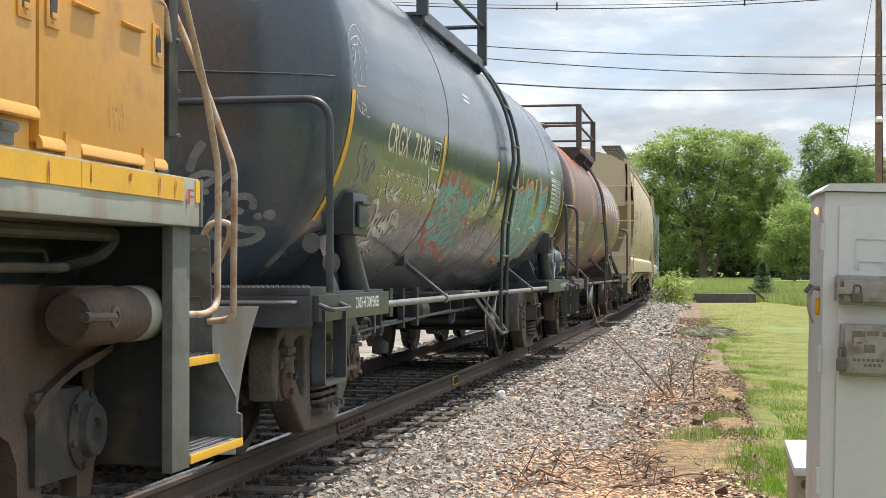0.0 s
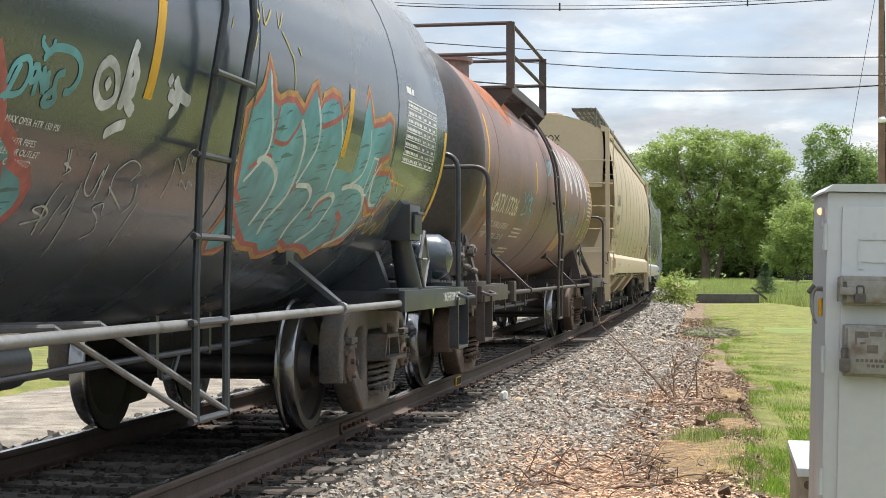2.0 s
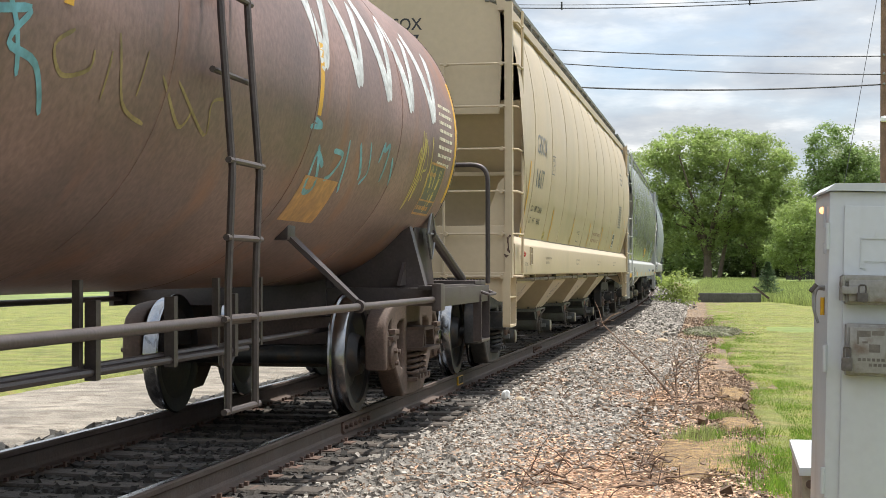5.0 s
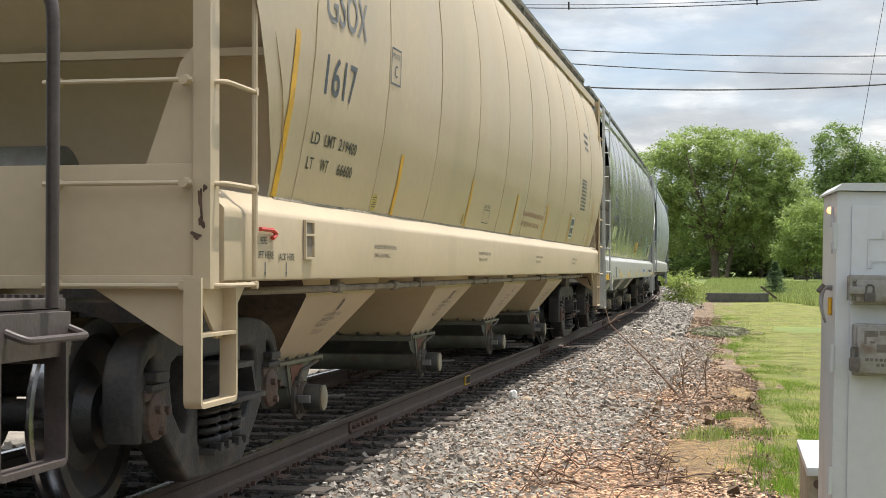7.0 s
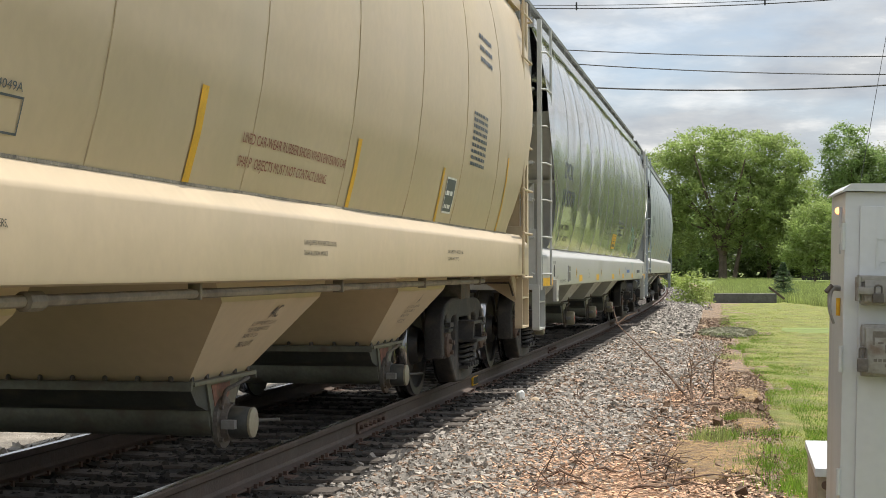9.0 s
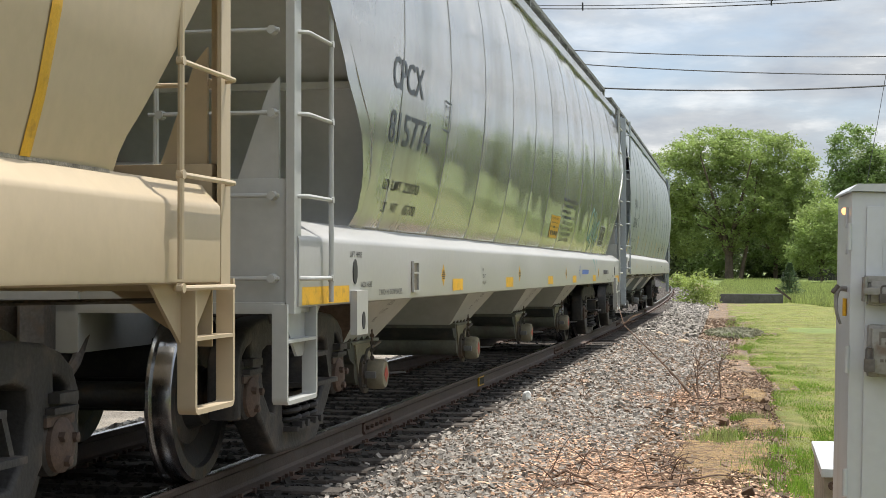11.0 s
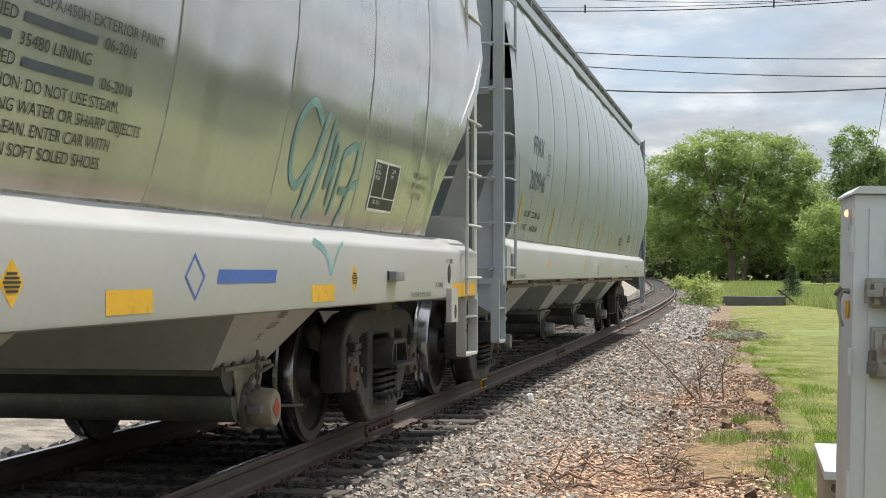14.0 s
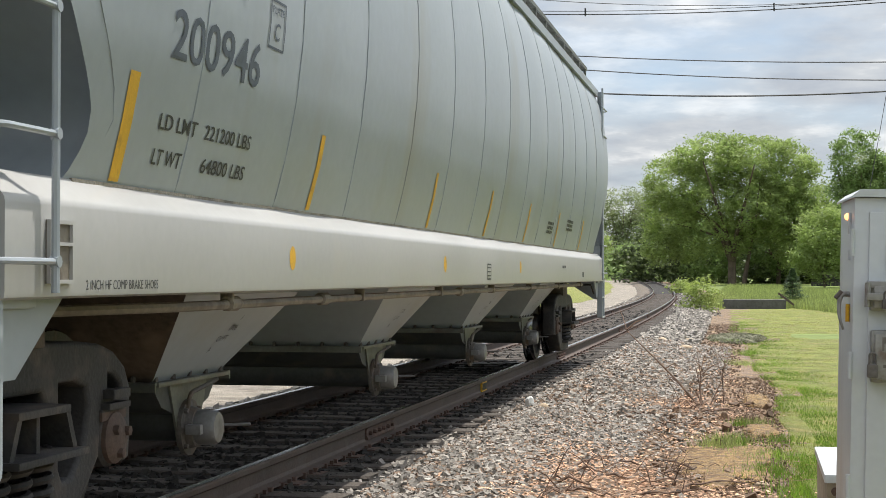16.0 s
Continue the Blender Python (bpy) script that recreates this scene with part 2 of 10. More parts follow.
M_CASTDARK = mat("darkened_cast_metal", (0.14, 0.125, 0.115), 0.6, 0.2, vary=0.25, scale=14, fine=70, bump=0.2)
M_CONC = mat("old_concrete", (0.10, 0.10, 0.092), 0.95, vary=0.25, scale=2.5, fine=25, bump=0.6, dist=0.02, dirt=(0.07, 0.07, 0.06), dirt_amount=0.35)
M_WOOD = mat("grey_wood", (0.33, 0.28, 0.21), 0.85, vary=0.25, scale=3, fine=30, bump=0.4)
M_POLE = mat("brown_pole_wood", (0.20, 0.125, 0.085), 0.85, vary=0.25, scale=2, fine=20, bump=0.4)
M_CABLE = mat("black_cable", (0.02, 0.021, 0.024), 0.6, vary=0.1, scale=2, fine=10, bump=0)
M_BARK = mat("grey_bark", (0.13, 0.10, 0.075), 0.95, vary=0.3, scale=1.5, fine=10, bump=0.8, dist=0.05)
M_TWIG = mat("dry_twig", (0.26, 0.175, 0.12), 0.9, vary=0.3, scale=6, fine=40, bump=0.3, each=0.3)
M_STEM = mat("dark_dead_wood", (0.16, 0.108, 0.08), 0.9, vary=0.35, scale=6, fine=40, bump=0.3, each=0.45)
M_LITTER = mat("dry_leaf", (0.50, 0.315, 0.205), 0.9, vary=0.3, scale=6, fine=40, bump=0.2, each=0.45)


def leaf_mat(name, base, each=0.35):
    m = mat(name, base, 0.55, vary=0.25, scale=0.35, fine=3.0, bump=0, each=each)
    n, l = m.node_tree.nodes, m.node_tree.links
    b, out = n["Principled BSDF"], n["Material Output"]
    tr, mx = n.new("ShaderNodeBsdfTranslucent"), n.new("ShaderNodeMixShader")
    src = b.inputs["Base Color"].links[0].from_socket
    l.new(src, tr.inputs[0])
    mx.inputs[0].default_value = 0.5
    l.new(b.outputs[0], mx.inputs[1])
    l.new(tr.outputs[0], mx.inputs[2])
    l.new(mx.outputs[0], out.inputs["Surface"])
    return m


M_LEAF = leaf_mat("green_leaves", (0.31, 0.40, 0.13), 0.2)
M_LEAFDARK = leaf_mat("dark_green_leaves", (0.21, 0.30, 0.10), 0.2)
M_LEAFLIGHT = leaf_mat("light_green_leaves", (0.31, 0.39, 0.105), 0.2)
# leaf colour paled so that distance haze is painted into it
M_LEAFPALE = leaf_mat("haze_paled_leaves", (0.27, 0.32, 0.16))
M_FIR = leaf_mat("conifer_needles", (0.085, 0.14, 0.06))
M_UNDER = leaf_mat("shaded_undergrowth", (0.125, 0.165, 0.07))
M_CLOD = mat("earth_clod", (0.15, 0.10, 0.066), 0.95, vary=0.35, scale=9, fine=60, bump=0.5, each=0.35)
M_BLADE = leaf_mat("grass_blades", (0.25, 0.285, 0.045), 0.4)
M_LUSH = leaf_mat("lush_grass_blades", (0.17, 0.29, 0.035), 0.4)
M_TUFT = leaf_mat("pale_grass_tuft", (0.30, 0.36, 0.12), 0.5)


# ---- mesh tools ----
def box(bm, x0, x1, y0, y1, z0, z1, bevel=0.0):
    vs = [bm.verts.new(p) for p in ((x0, y0, z0), (x1, y0, z0), (x1, y1, z0), (x0, y1, z0), (x0, y0, z1), (x1, y0, z1), (x1, y1, z1), (x0, y1, z1))]
    fs = [bm.faces.new([vs[i] for i in q]) for q in ((3, 2, 1, 0), (4, 5, 6, 7), (0, 1, 5, 4), (1, 2, 6, 5), (2, 3, 7, 6), (3, 0, 4, 7))]
    if bevel:
        es = list({e for f in fs for e in f.edges})
        bmesh.ops.bevel(bm, geom=es, offset=bevel, segments=2, affect="EDGES", profile=0.7)
    return bm


def prism(bm, pts, axis, a, b):
    """A polygon pts (two coordinates each) drawn out along axis from a to b."""
    def at(p, h):
        return {"x": (h, p[0], p[1]), "y": (p[0], h, p[1]), "z": (p[0], p[1], h)}[axis]
    lo, hi = [bm.verts.new(at(p, a)) for p in pts], [bm.verts.new(at(p, b)) for p in pts]
    n = len(pts)
    for i in range(n):
        bm.faces.new((lo[i], lo[(i + 1) % n], hi[(i + 1) % n], hi[i]))
    bm.faces.new(lo[::-1])
    bm.faces.new(hi)
    return bm


def ring_frame(d):
    d = d.normalized()
    up = Vector((0, 0, 1)) if abs(d.z) < 0.9 else Vector((1, 0, 0))
    u = d.cross(up).normalized()
    return u, d.cross(u).normalized()


def tube(bm, pts, r, seg=10, caps=True):
    """A round bar along pts; r may be one radius or one a point."""
    pts = [Vector(p) for p in pts]
    rings = []
    for i, p in enumerate(pts):
        d = (pts[min(i + 1, len(pts) - 1)] - pts[max(i - 1, 0)])
        u, v = ring_frame(d)
        if rings:
            # keep the rings from twisting against each other
            pu = last_u - d.normalized() * last_u.dot(d.normalized())
            if pu.length > 1e-4:
                u = pu.normalized()
                v = d.normalized().cross(u)
        last_u = u
        rad = r[i] if isinstance(r, (list, tuple)) else r
        rings.append([bm.verts.new(p + (u * math.cos(a) + v * math.sin(a)) * rad) for a in [2 * math.pi * k / seg for k in range(seg)]])
    for a, b in zip(rings, rings[1:]):
        for k in range(seg):
            bm.faces.new((a[k], a[(k + 1) % seg], b[(k + 1) % seg], b[k]))
    if caps:
        bm.faces.new(rings[0][::-1])
        bm.faces.new(rings[-1])
    return bm


def rounded(pts, r=0.06, n=4):
    """The path pts with its corners rounded."""
    pts = [Vector(p) for p in pts]
    out = [pts[0]]
    for a, b, c in zip(pts, pts[1:], pts[2:]):
        ra = min(r, (a - b).length * 0.45, (c - b).length * 0.45)
        p, q = b + (a - b).normalized() * ra, b + (c - b).normalized() * ra
        for k in range(n + 1):
            t = k / n
            out.append(p * (1 - t) ** 2 + b * 2 * t * (1 - t) + q * t * t)
    return out + [pts[-1]]


def lathe(bm, prof, axis, centre, seg=32):
    """prof: (distance along axis, radius). axis: "x" or "y"."""
    c = Vector(centre)
    rings = []
    for h, r in prof:
        ring = []
        for k in range(seg):
            a = 2 * math.pi * k / seg
            p = (h, r * math.cos(a), r * math.sin(a)) if axis == "x" else (r * math.cos(a), h, r * math.sin(a)) if axis == "y" else (r * math.cos(a), r * math.sin(a), h)
            ring.append(bm.verts.new(c + Vector(p)))
        rings.append(ring)
    for a, b in zip(rings, rings[1:]):
        for k in range(seg):
            bm.faces.new((a[k], a[(k + 1) % seg], b[(k + 1) % seg], b[k]))
    bm.faces.new(rings[0][::-1])
    bm.faces.new(rings[-1])
    return bm


def finish(bm, name, material, smooth=35):
    bmesh.ops.recalc_face_normals(bm, faces=bm.faces)
    me = bpy.data.meshes.new(name)
    bm.to_mesh(me)
    bm.free()
    if smooth:
        me.polygons.foreach_set("use_smooth", [True] * len(me.polygons))
        me.set_sharp_from_angle(angle=radians(smooth))
    me.materials.append(material)
    return me


def part(name, bm, material, parent, label="", at=None, smooth=35, sharp=None):
    """One mesh object under a thing or a part; bm may be a finished mesh that alike parts share."""
    me = finish(bm, name, material, smooth) if isinstance(bm, bmesh.types.BMesh) else bm
    ob = new(name, me)
    ob.parent = parent
    if at is not None:
        ob.matrix_basis = at if isinstance(at, Matrix) else Matrix.Translation(at)
    return tagged(ob, label)


def thing(name, label, category, at=None, group=""):
    ob = new(name)
    ob.empty_display_size = 0.3
    if at is not None:
        ob.matrix_basis = at if isinstance(at, Matrix) else Matrix.Translation(at)
    return tagged(ob, label, category, group)


def mesh_np(name, verts, faces, material, smooth=0):
    me = bpy.data.meshes.new(name)
    me.from_pydata(verts, [], faces)
    me.materials.append(material)
    if smooth:
        me.polygons.foreach_set("use_smooth", [True] * len(me.polygons))
    me.update()
    return me


def B():
    return bmesh.new()


FONT_CACHE = {}


def lettering(text, height, narrow=1.0, gap=1.0):
    """The built-in font as flat triangles in (u, v), centred on u, sitting on v = 0."""
    key = (text, height, narrow, gap)
    if key not in FONT_CACHE:
        cu = bpy.data.curves.new("lettering", "FONT")
        cu.body, cu.size, cu.align_x, cu.resolution_u, cu.space_character = text, height / 0.7, "CENTER", 3, gap
        cu.offset = height * 0.012 if height > 0.06 else 0.0
        ob = bpy.data.objects.new("lettering", cu)
        me = bpy.data.meshes.new_from_object(ob)
        vs = [(v.co.x * narrow, v.co.y) for v in me.vertices]
        FONT_CACHE[key] = (vs, [tuple(p.vertices) for p in me.polygons])
        bpy.data.objects.remove(ob)
        bpy.data.meshes.remove(me)
        bpy.data.curves.remove(cu)
    return FONT_CACHE[key]


def stencil(name, items, surf, material, parent, label="", lift=0.009):
    """Thin paint laid on a curved side. items: (vertices in (u, v), faces); surf(u, v, lift) gives the place."""
    if name in ("car_number", "weight_marking", "spray_paint", "warning_lettering", "paint_patch", "end_number", "rust_scale", "sill_marking", "inspection_text", "sticker_marking") and len(items) > 1:
        for item in items:
            stencil(name, [item], surf, material, parent, label, lift)
        return None
    verts, faces = [], []
    for vs, fs in items:
        o = len(verts)
        verts += [(u, v, 0.0) for u, v in vs]
        faces += [tuple(i + o for i in f) for f in fs]
    lo, hi = min(p[1] for p in verts), max(p[1] for p in verts)
    if len(verts) < 2500 and hi - lo > 0.05:
        # cut along the bend so that the paint follows it
        flat_me = bpy.data.meshes.new(name)
        flat_me.from_pydata(verts, [], faces)
        bm = B()
        bm.from_mesh(flat_me)
        bpy.data.meshes.remove(flat_me)
        for k in range(math.floor(lo / 0.05) + 1, math.ceil(hi / 0.05)):
            bmesh.ops.bisect_plane(bm, geom=bm.verts[:] + bm.edges[:] + bm.faces[:], dist=1e-5, plane_co=(0, k * 0.05, 0), plane_no=(0, 1, 0))
        bm.verts.index_update()
        verts, faces = [tuple(v.co) for v in bm.verts], [tuple(v.index for v in f.verts) for f in bm.faces]
        bm.free()
    me = mesh_np(name, [surf(u, v, lift * 0.15) for u, v, _ in verts], faces, material)
    ob = part(name, me, material, parent, label)
    return tagged(ob, kind="stuff") if len(items) > 14 else ob


def rect(u0, u1, v0, v1, n=4):
    vs = [(u0 + (u1 - u0) * i / n, v0 + (v1 - v0) * j / n) for j in range(n + 1) for i in range(n + 1)]
    return vs, [(j * (n + 1) + i, j * (n + 1) + i + 1, (j + 1) * (n + 1) + i + 1, (j + 1) * (n + 1) + i) for j in range(n) for i in range(n)]


def outline(u0, u1, v0, v1, w):
    out = [rect(u0, u1, v0, v0 + w), rect(u0, u1, v1 - w, v1), rect(u0, u0 + w, v0 + w, v1 - w), rect(u1 - w, u1, v0 + w, v1 - w)]
    return out


def stroke(pts, w):
    """A sprayed or brushed line of width w through pts."""
    vs, fs = [], []
    n = len(pts)
    for i in range(n):
        ax, ay = pts[max(i - 1, 0)]
        bx, by = pts[min(i + 1, n - 1)]
        L = math.hypot(bx - ax, by - ay) or 1
        nx, ny = -(by - ay) / L, (bx - ax) / L
        k = w * (0.5 if 0 < i < n - 1 else 0.3)
        vs += [(pts[i][0] + nx * k, pts[i][1] + ny * k), (pts[i][0] - nx * k, pts[i][1] - ny * k)]
    for i in range(n - 1):
        fs.append((2 * i, 2 * i + 1, 2 * i + 3, 2 * i + 2))
    return vs, fs


def bars(u0, u1, v, h, rng, gap=0.35):
    """A line of writing too small to read: short bars from u0 to u1."""
    out, u = [], u0
    while u < u1 - h:
        w = min(h * rng.uniform(1.2, 4.5), u1 - u)
        out.append(rect(u, u + w, v, v + h, 1))
        u += w + h * gap * 2
    return out


# ---- setting ----
XC = -3.7175          # the track's centre line
GAUGE = 0.7525        # from the centre line to the middle of a rail head


def bend(y):
    return XC - max(0.0, y - 20.0) ** 2 / 3200.0


def rise(y):
    t = min(1.0, max(0.0, (y - 110.0) / 130.0))
    return 0.8 * t * t * (3 - 2 * t)


def bump_at(x, y, s=1.0):
    return noise.noise((x * s, y * s, 3.3))


def steps_along(a, b, first=0.5, grow=1.03):
    out, d = [a], first
    while out[-1] < b:
        out.append(out[-1] + d)
        d *= grow
    return out


def strip(name, prof, ys, material, wobble=0.02, scale=2.0, edge=0.0, drift=None):
    """A strip along the track's bend; prof: (offset from the centre line, height)."""
    verts, faces = [], []
    m = len(prof)
    for y in ys:
        for k, (u, z) in enumerate(prof):
            e = edge * (noise.noise((y * 0.35, k * 7.7, 1.0)) + 0.45 * noise.noise((y * 1.3, k * 7.7, 4.0))) if k in (0, 1, m - 2, m - 1) else 0
            verts.append((bend(y) + u + e + (drift(y) if drift and k < 3 else 0), y, z + rise(y) + wobble * bump_at(u, y, scale)))
    for i in range(len(ys) - 1):
        for k in range(m - 1):
            a = i * m + k
            faces.append((a, a + 1, a + m + 1, a + m))
    return mesh_np(name, verts, faces, material, 1)


gx = [-900, -500, -250, -140, -80, -50, -30] + [-20 + 1.0 * i for i in range(51)] + [40, 60, 90, 140, 250, 500, 900]
gy = [-300, -120, -60, -30, -15] + [-8 + 1.0 * i for i in range(70)] + [66, 72, 80, 90, 100, 115, 130, 150, 170, 200, 240, 300, 400, 600, 900, 1500, 2500]
gv, gf = [], []
for yy in gy:
    for xx in gx:
        gv.append((xx, yy, -0.43 + rise(yy) + 0.05 * bump_at(xx, yy, 0.25) + 0.02 * bump_at(xx, yy, 1.1) - (0.22 if -6 < xx - bend(yy) + XC + 3 < 3.5 and abs(yy) < 300 else 0)))
for j in range(len(gy) - 1):
    for i in range(len(gx) - 1):
        a = j * len(gx) + i
        gf.append((a, a + 1, a + len(gx) + 1, a + len(gx)))
ground = tagged(new("ground", mesh_np("ground", gv, gf, M_FIELD, 1)), "green grassy field reaching the horizon", "ground", kind="structure")

ys_all = steps_along(-20, 420, 0.5, 1.012)
earth = tagged(new("earth_strip", strip("earth_strip", [(1.2, -0.6), (1.3, -0.33), (2.0, -0.36), (2.7, -0.385), (3.3, -0.40), (3.7, -0.41), (4.4, -0.422), (5.0, -0.56)], ys_all, M_DIRT, 0.035, 1.7, 0.5)),
               "bare brown earth with litter beside the ballast", "ground", kind="structure")
LAWN_Y, LAWN_X = [-20, 8, 12, 15.4, 17.2, 18.7, 21.5, 25.3, 33, 38, 42, 50, 61, 78], [0.5, 0.45, 0.40, 0.34, 0.26, 0.32, 0.36, 0.10, -0.06, -0.25, -0.6, -0.7, -0.85, -1.25]


def lawn_edge(y):
    return float(np.interp(y, LAWN_Y, LAWN_X)) + 0.07 * noise.noise((y * 0.9, 2.2, 5.0)) + 0.05 * noise.noise((y * 2.7, 8.2, 1.0))


lawn_ys = steps_along(-20, 79, 0.28, 1.004)
lawn_us = [-0.12, 0.0, 0.1, 0.25, 0.5, 0.9, 1.5, 2.4, 3.6, 5.2, 7.5, 10.5, 14, 18, 21, 22]
lv, lf = [], []
for yy in lawn_ys:
    for k, u in enumerate(lawn_us):
        drop = -0.25 if k in (0, len(lawn_us) - 1) else 0.0
        lv.append((lawn_edge(yy) + u, yy, -0.404 + drop + 0.03 * bump_at(u, yy, 0.9) + 0.008 * bump_at(u, yy, 4.0)))
for j in range(len(lawn_ys) - 1):
    for i in range(len(lawn_us) - 1):
        a = j * len(lawn_us) + i
        lf.append((a, a + 1, a + len(lawn_us) + 1, a + len(lawn_us)))
lawn = tagged(new("lawn", mesh_np("lawn", lv, lf, M_GRASS, 1)), "mown lawn, green with straw patches", "lawn", kind="structure")


def patch(name, cx, cy, rx, ry, z, material, label, seed):
    """A thin uneven spread of earth or clippings on the shoulder."""
    n, rings = 40, (0.0, 0.3, 0.55, 0.78, 0.92, 1.0)
    vs, fs = [], []
    for q in rings:
        for k in range(n):
            a = 2 * math.pi * k / n
            w = 1 + 0.55 * noise.noise((math.cos(a) * 1.6 + seed, math.sin(a) * 1.6, 0.5)) + 0.35 * noise.noise((math.cos(a) * 5 + seed, math.sin(a) * 5, 2.5))
            x, y = cx + rx * q * w * math.cos(a), cy + ry * q * w * math.sin(a)
            vs.append((x, y, z + 0.022 * (1 - q ** 3) - (0.03 if q == 1.0 else 0) + 0.012 * noise.noise((x * 6, y * 6, seed))))
    for r in range(len(rings) - 1):
        for k in range(n):
            fs.append((r * n + k, r * n + (k + 1) % n, (r + 1) * n + (k + 1) % n, (r + 1) * n + k))
    return tagged(new(name, mesh_np(name, vs, fs, material, 1)), label, "earth", kind="structure")


patch("sand_patch", -0.28, 12.7, 0.40, 1.3, -0.384, M_SAND, "bare ochre sandy earth", 1.0)
patch("sand_patch", 0.06, 15.6, 0.16, 0.7, -0.388, M_SAND, "bare ochre sandy earth", 2.0)
patch("sand_patch", 0.02, 19.4, 0.16, 1.0, -0.390, M_SAND, "bare ochre sandy earth", 3.0)
patch("clippings_patch", -0.42, 38.6, 0.55, 2.6, -0.37, M_MOSS, "dry grey-green mown clippings", 5.0)
bed = tagged(new("trackbed", strip("trackbed", [(-2.5, -0.6), (-2.1, -0.36), (-1.7, -0.25), (-1.3, -0.20), (-0.7, -0.205), (0, -0.205), (0.7, -0.205), (1.3, -0.20), (1.75, -0.235), (2.15, -0.295), (2.45, -0.35), (2.72, -0.43), (3.0, -0.6)],
             ys_all, M_BALLAST, 0.022, 3.0, 0.2)), "grey crushed-stone trackbed", "trackbed", kind="structure")
road = tagged(new("gravel_road", strip("gravel_road", [(-5.9, -0.6), (-5.5, -0.38), (-4.5, -0.33), (-3.2, -0.31), (-2.2, -0.33), (-1.7, -0.5)], ys_all, M_ROAD, 0.02, 1.2, 0.25)),
              "pale gravel road along the track", "road", kind="structure")
verge = tagged(new("verge", strip("verge", [(-30, -0.7), (-29, -0.36), (-18, -0.35), (-9, -0.33), (-5.2, -0.315), (-4.5, -0.305), (-4.1, -0.6)], ys_all, M_GRASS, 0.04, 0.7, 0.5)), "sunlit grass verge", "grass", kind="structure")

RAIL_PROF = [(-0.07, -0.172), (0.07, -0.172), (0.07, -0.160), (0.02, -0.146), (0.0085, -0.125), (0.0085, -0.052), (0.034, -0.036), (0.036, -0.010), (0.027, -0.001),
             (-0.027, -0.001), (-0.036, -0.010), (-0.034, -0.036), (-0.0085, -0.052), (-0.0085, -0.125), (-0.02, -0.146), (-0.07, -0.160)]
rail_ys = steps_along(-20, 420, 1.0, 1.006)


def rail(u0):
    n = len(RAIL_PROF)
    verts = [(bend(y) + u0 + px, y, pz + rise(y)) for y in rail_ys for px, pz in RAIL_PROF]
    faces = [(i * n + k, i * n + (k + 1) % n, (i + 1) * n + (k + 1) % n, (i + 1) * n + k) for i in range(len(rail_ys) - 1) for k in range(n)]
    ob = tagged(new("rail", mesh_np("rail", verts, faces, M_RAIL, 0)), "rust-brown steel rail with a polished running surface", "rail", "rails of the track", "structure")
    cap = [(-0.024, -0.0008), (-0.012, 0.0), (0.012, 0.0), (0.024, -0.0008)]
    verts = [(bend(y) + u0 + px, y, pz + rise(y) + 0.001) for y in rail_ys for px, pz in cap]
    faces = [(i * 4 + k, i * 4 + k + 1, i * 4 + k + 5, i * 4 + k + 4) for i in range(len(rail_ys) - 1) for k in range(3)]
    part("running_surface", mesh_np("running_surface", verts, faces, M_RAILTOP, 1), M_RAILTOP, ob, "wheel-polished steel running surface")
    return ob


rail_near, rail_far = rail(GAUGE), rail(-GAUGE)


def joint_bar_mesh(side):
    bm = B()
    prism(bm, [(side * 0.009, -0.135), (side * 0.034, -0.138), (side * 0.036, -0.125), (side * 0.022, -0.105), (side * 0.022, -0.062), (side * 0.033, -0.044), (side * 0.009, -0.048)], "y", -0.45, 0.45)
    for k in range(6):
        y = -0.37 + 0.148 * k
        lathe(bm, [(side * 0.02, 0.017), (side * 0.045, 0.017), (side * 0.05, 0.011)], "x", (0, y, -0.09), 6)
    return finish(bm, "joint_bar", M_RUST)


JOINT = joint_bar_mesh(1)
for r, u0, off in ((rail_near, GAUGE, 12.1), (rail_far, -GAUGE, 18.0)):
    for k in range(-1, 9):
        y = off + 11.9 * k
        part("joint_bar", JOINT, M_RUST, r, "", pose(bend(y) + u0, y, rise(y), 0, 0, math.degrees(math.atan2(bend(y - 1) - bend(y + 1), 2))))
tag = B()
box(tag, 0.012, 0.03, -0.16, 0.16, -0.14, -0.02, 0.004)
tag_ob = part("rail_clamp", tag, M_YELLOW, rail_near, "worn yellow-painted clamp on the rail web", (XC + GAUGE, 16.95, 0))
tb = B()
for k in range(4):
    box(tb, 0.03, 0.036, -0.13 + 0.07 * k, -0.09 + 0.07 * k, -0.125, -0.05)
part("clamp_marking", tb, M_INK, tag_ob)


# ties, tie plates and spikes
def tie_mesh(seed):
    rng = random.Random(seed)
    bm = B()
    L = 1.29 + rng.uniform(-0.03, 0.05)
    n = 7
    rings = []
    for i in range(n + 1):
        x = -L + 2 * L * i / n
        w, h = 0.115 + rng.uniform(-0.006, 0.006), rng.uniform(-0.008, 0.008)
        rings.append([bm.verts.new((x + rng.uniform(-0.01, 0.01), yy, zz)) for yy, zz in ((-w, -0.36), (w, -0.36), (w, -0.19 + h), (w - 0.015, -0.176 + h), (-w + 0.015, -0.176 + h), (-w, -0.19 + h))])
    for a, b in zip(rings, rings[1:]):
        for k in range(6):
            bm.faces.new((a[k], a[(k + 1) % 6], b[(k + 1) % 6], b[k]))
    bm.faces.new(rings[0])
    bm.faces.new(rings[-1][::-1])
    return finish(bm, "tie", M_TIE, 25)


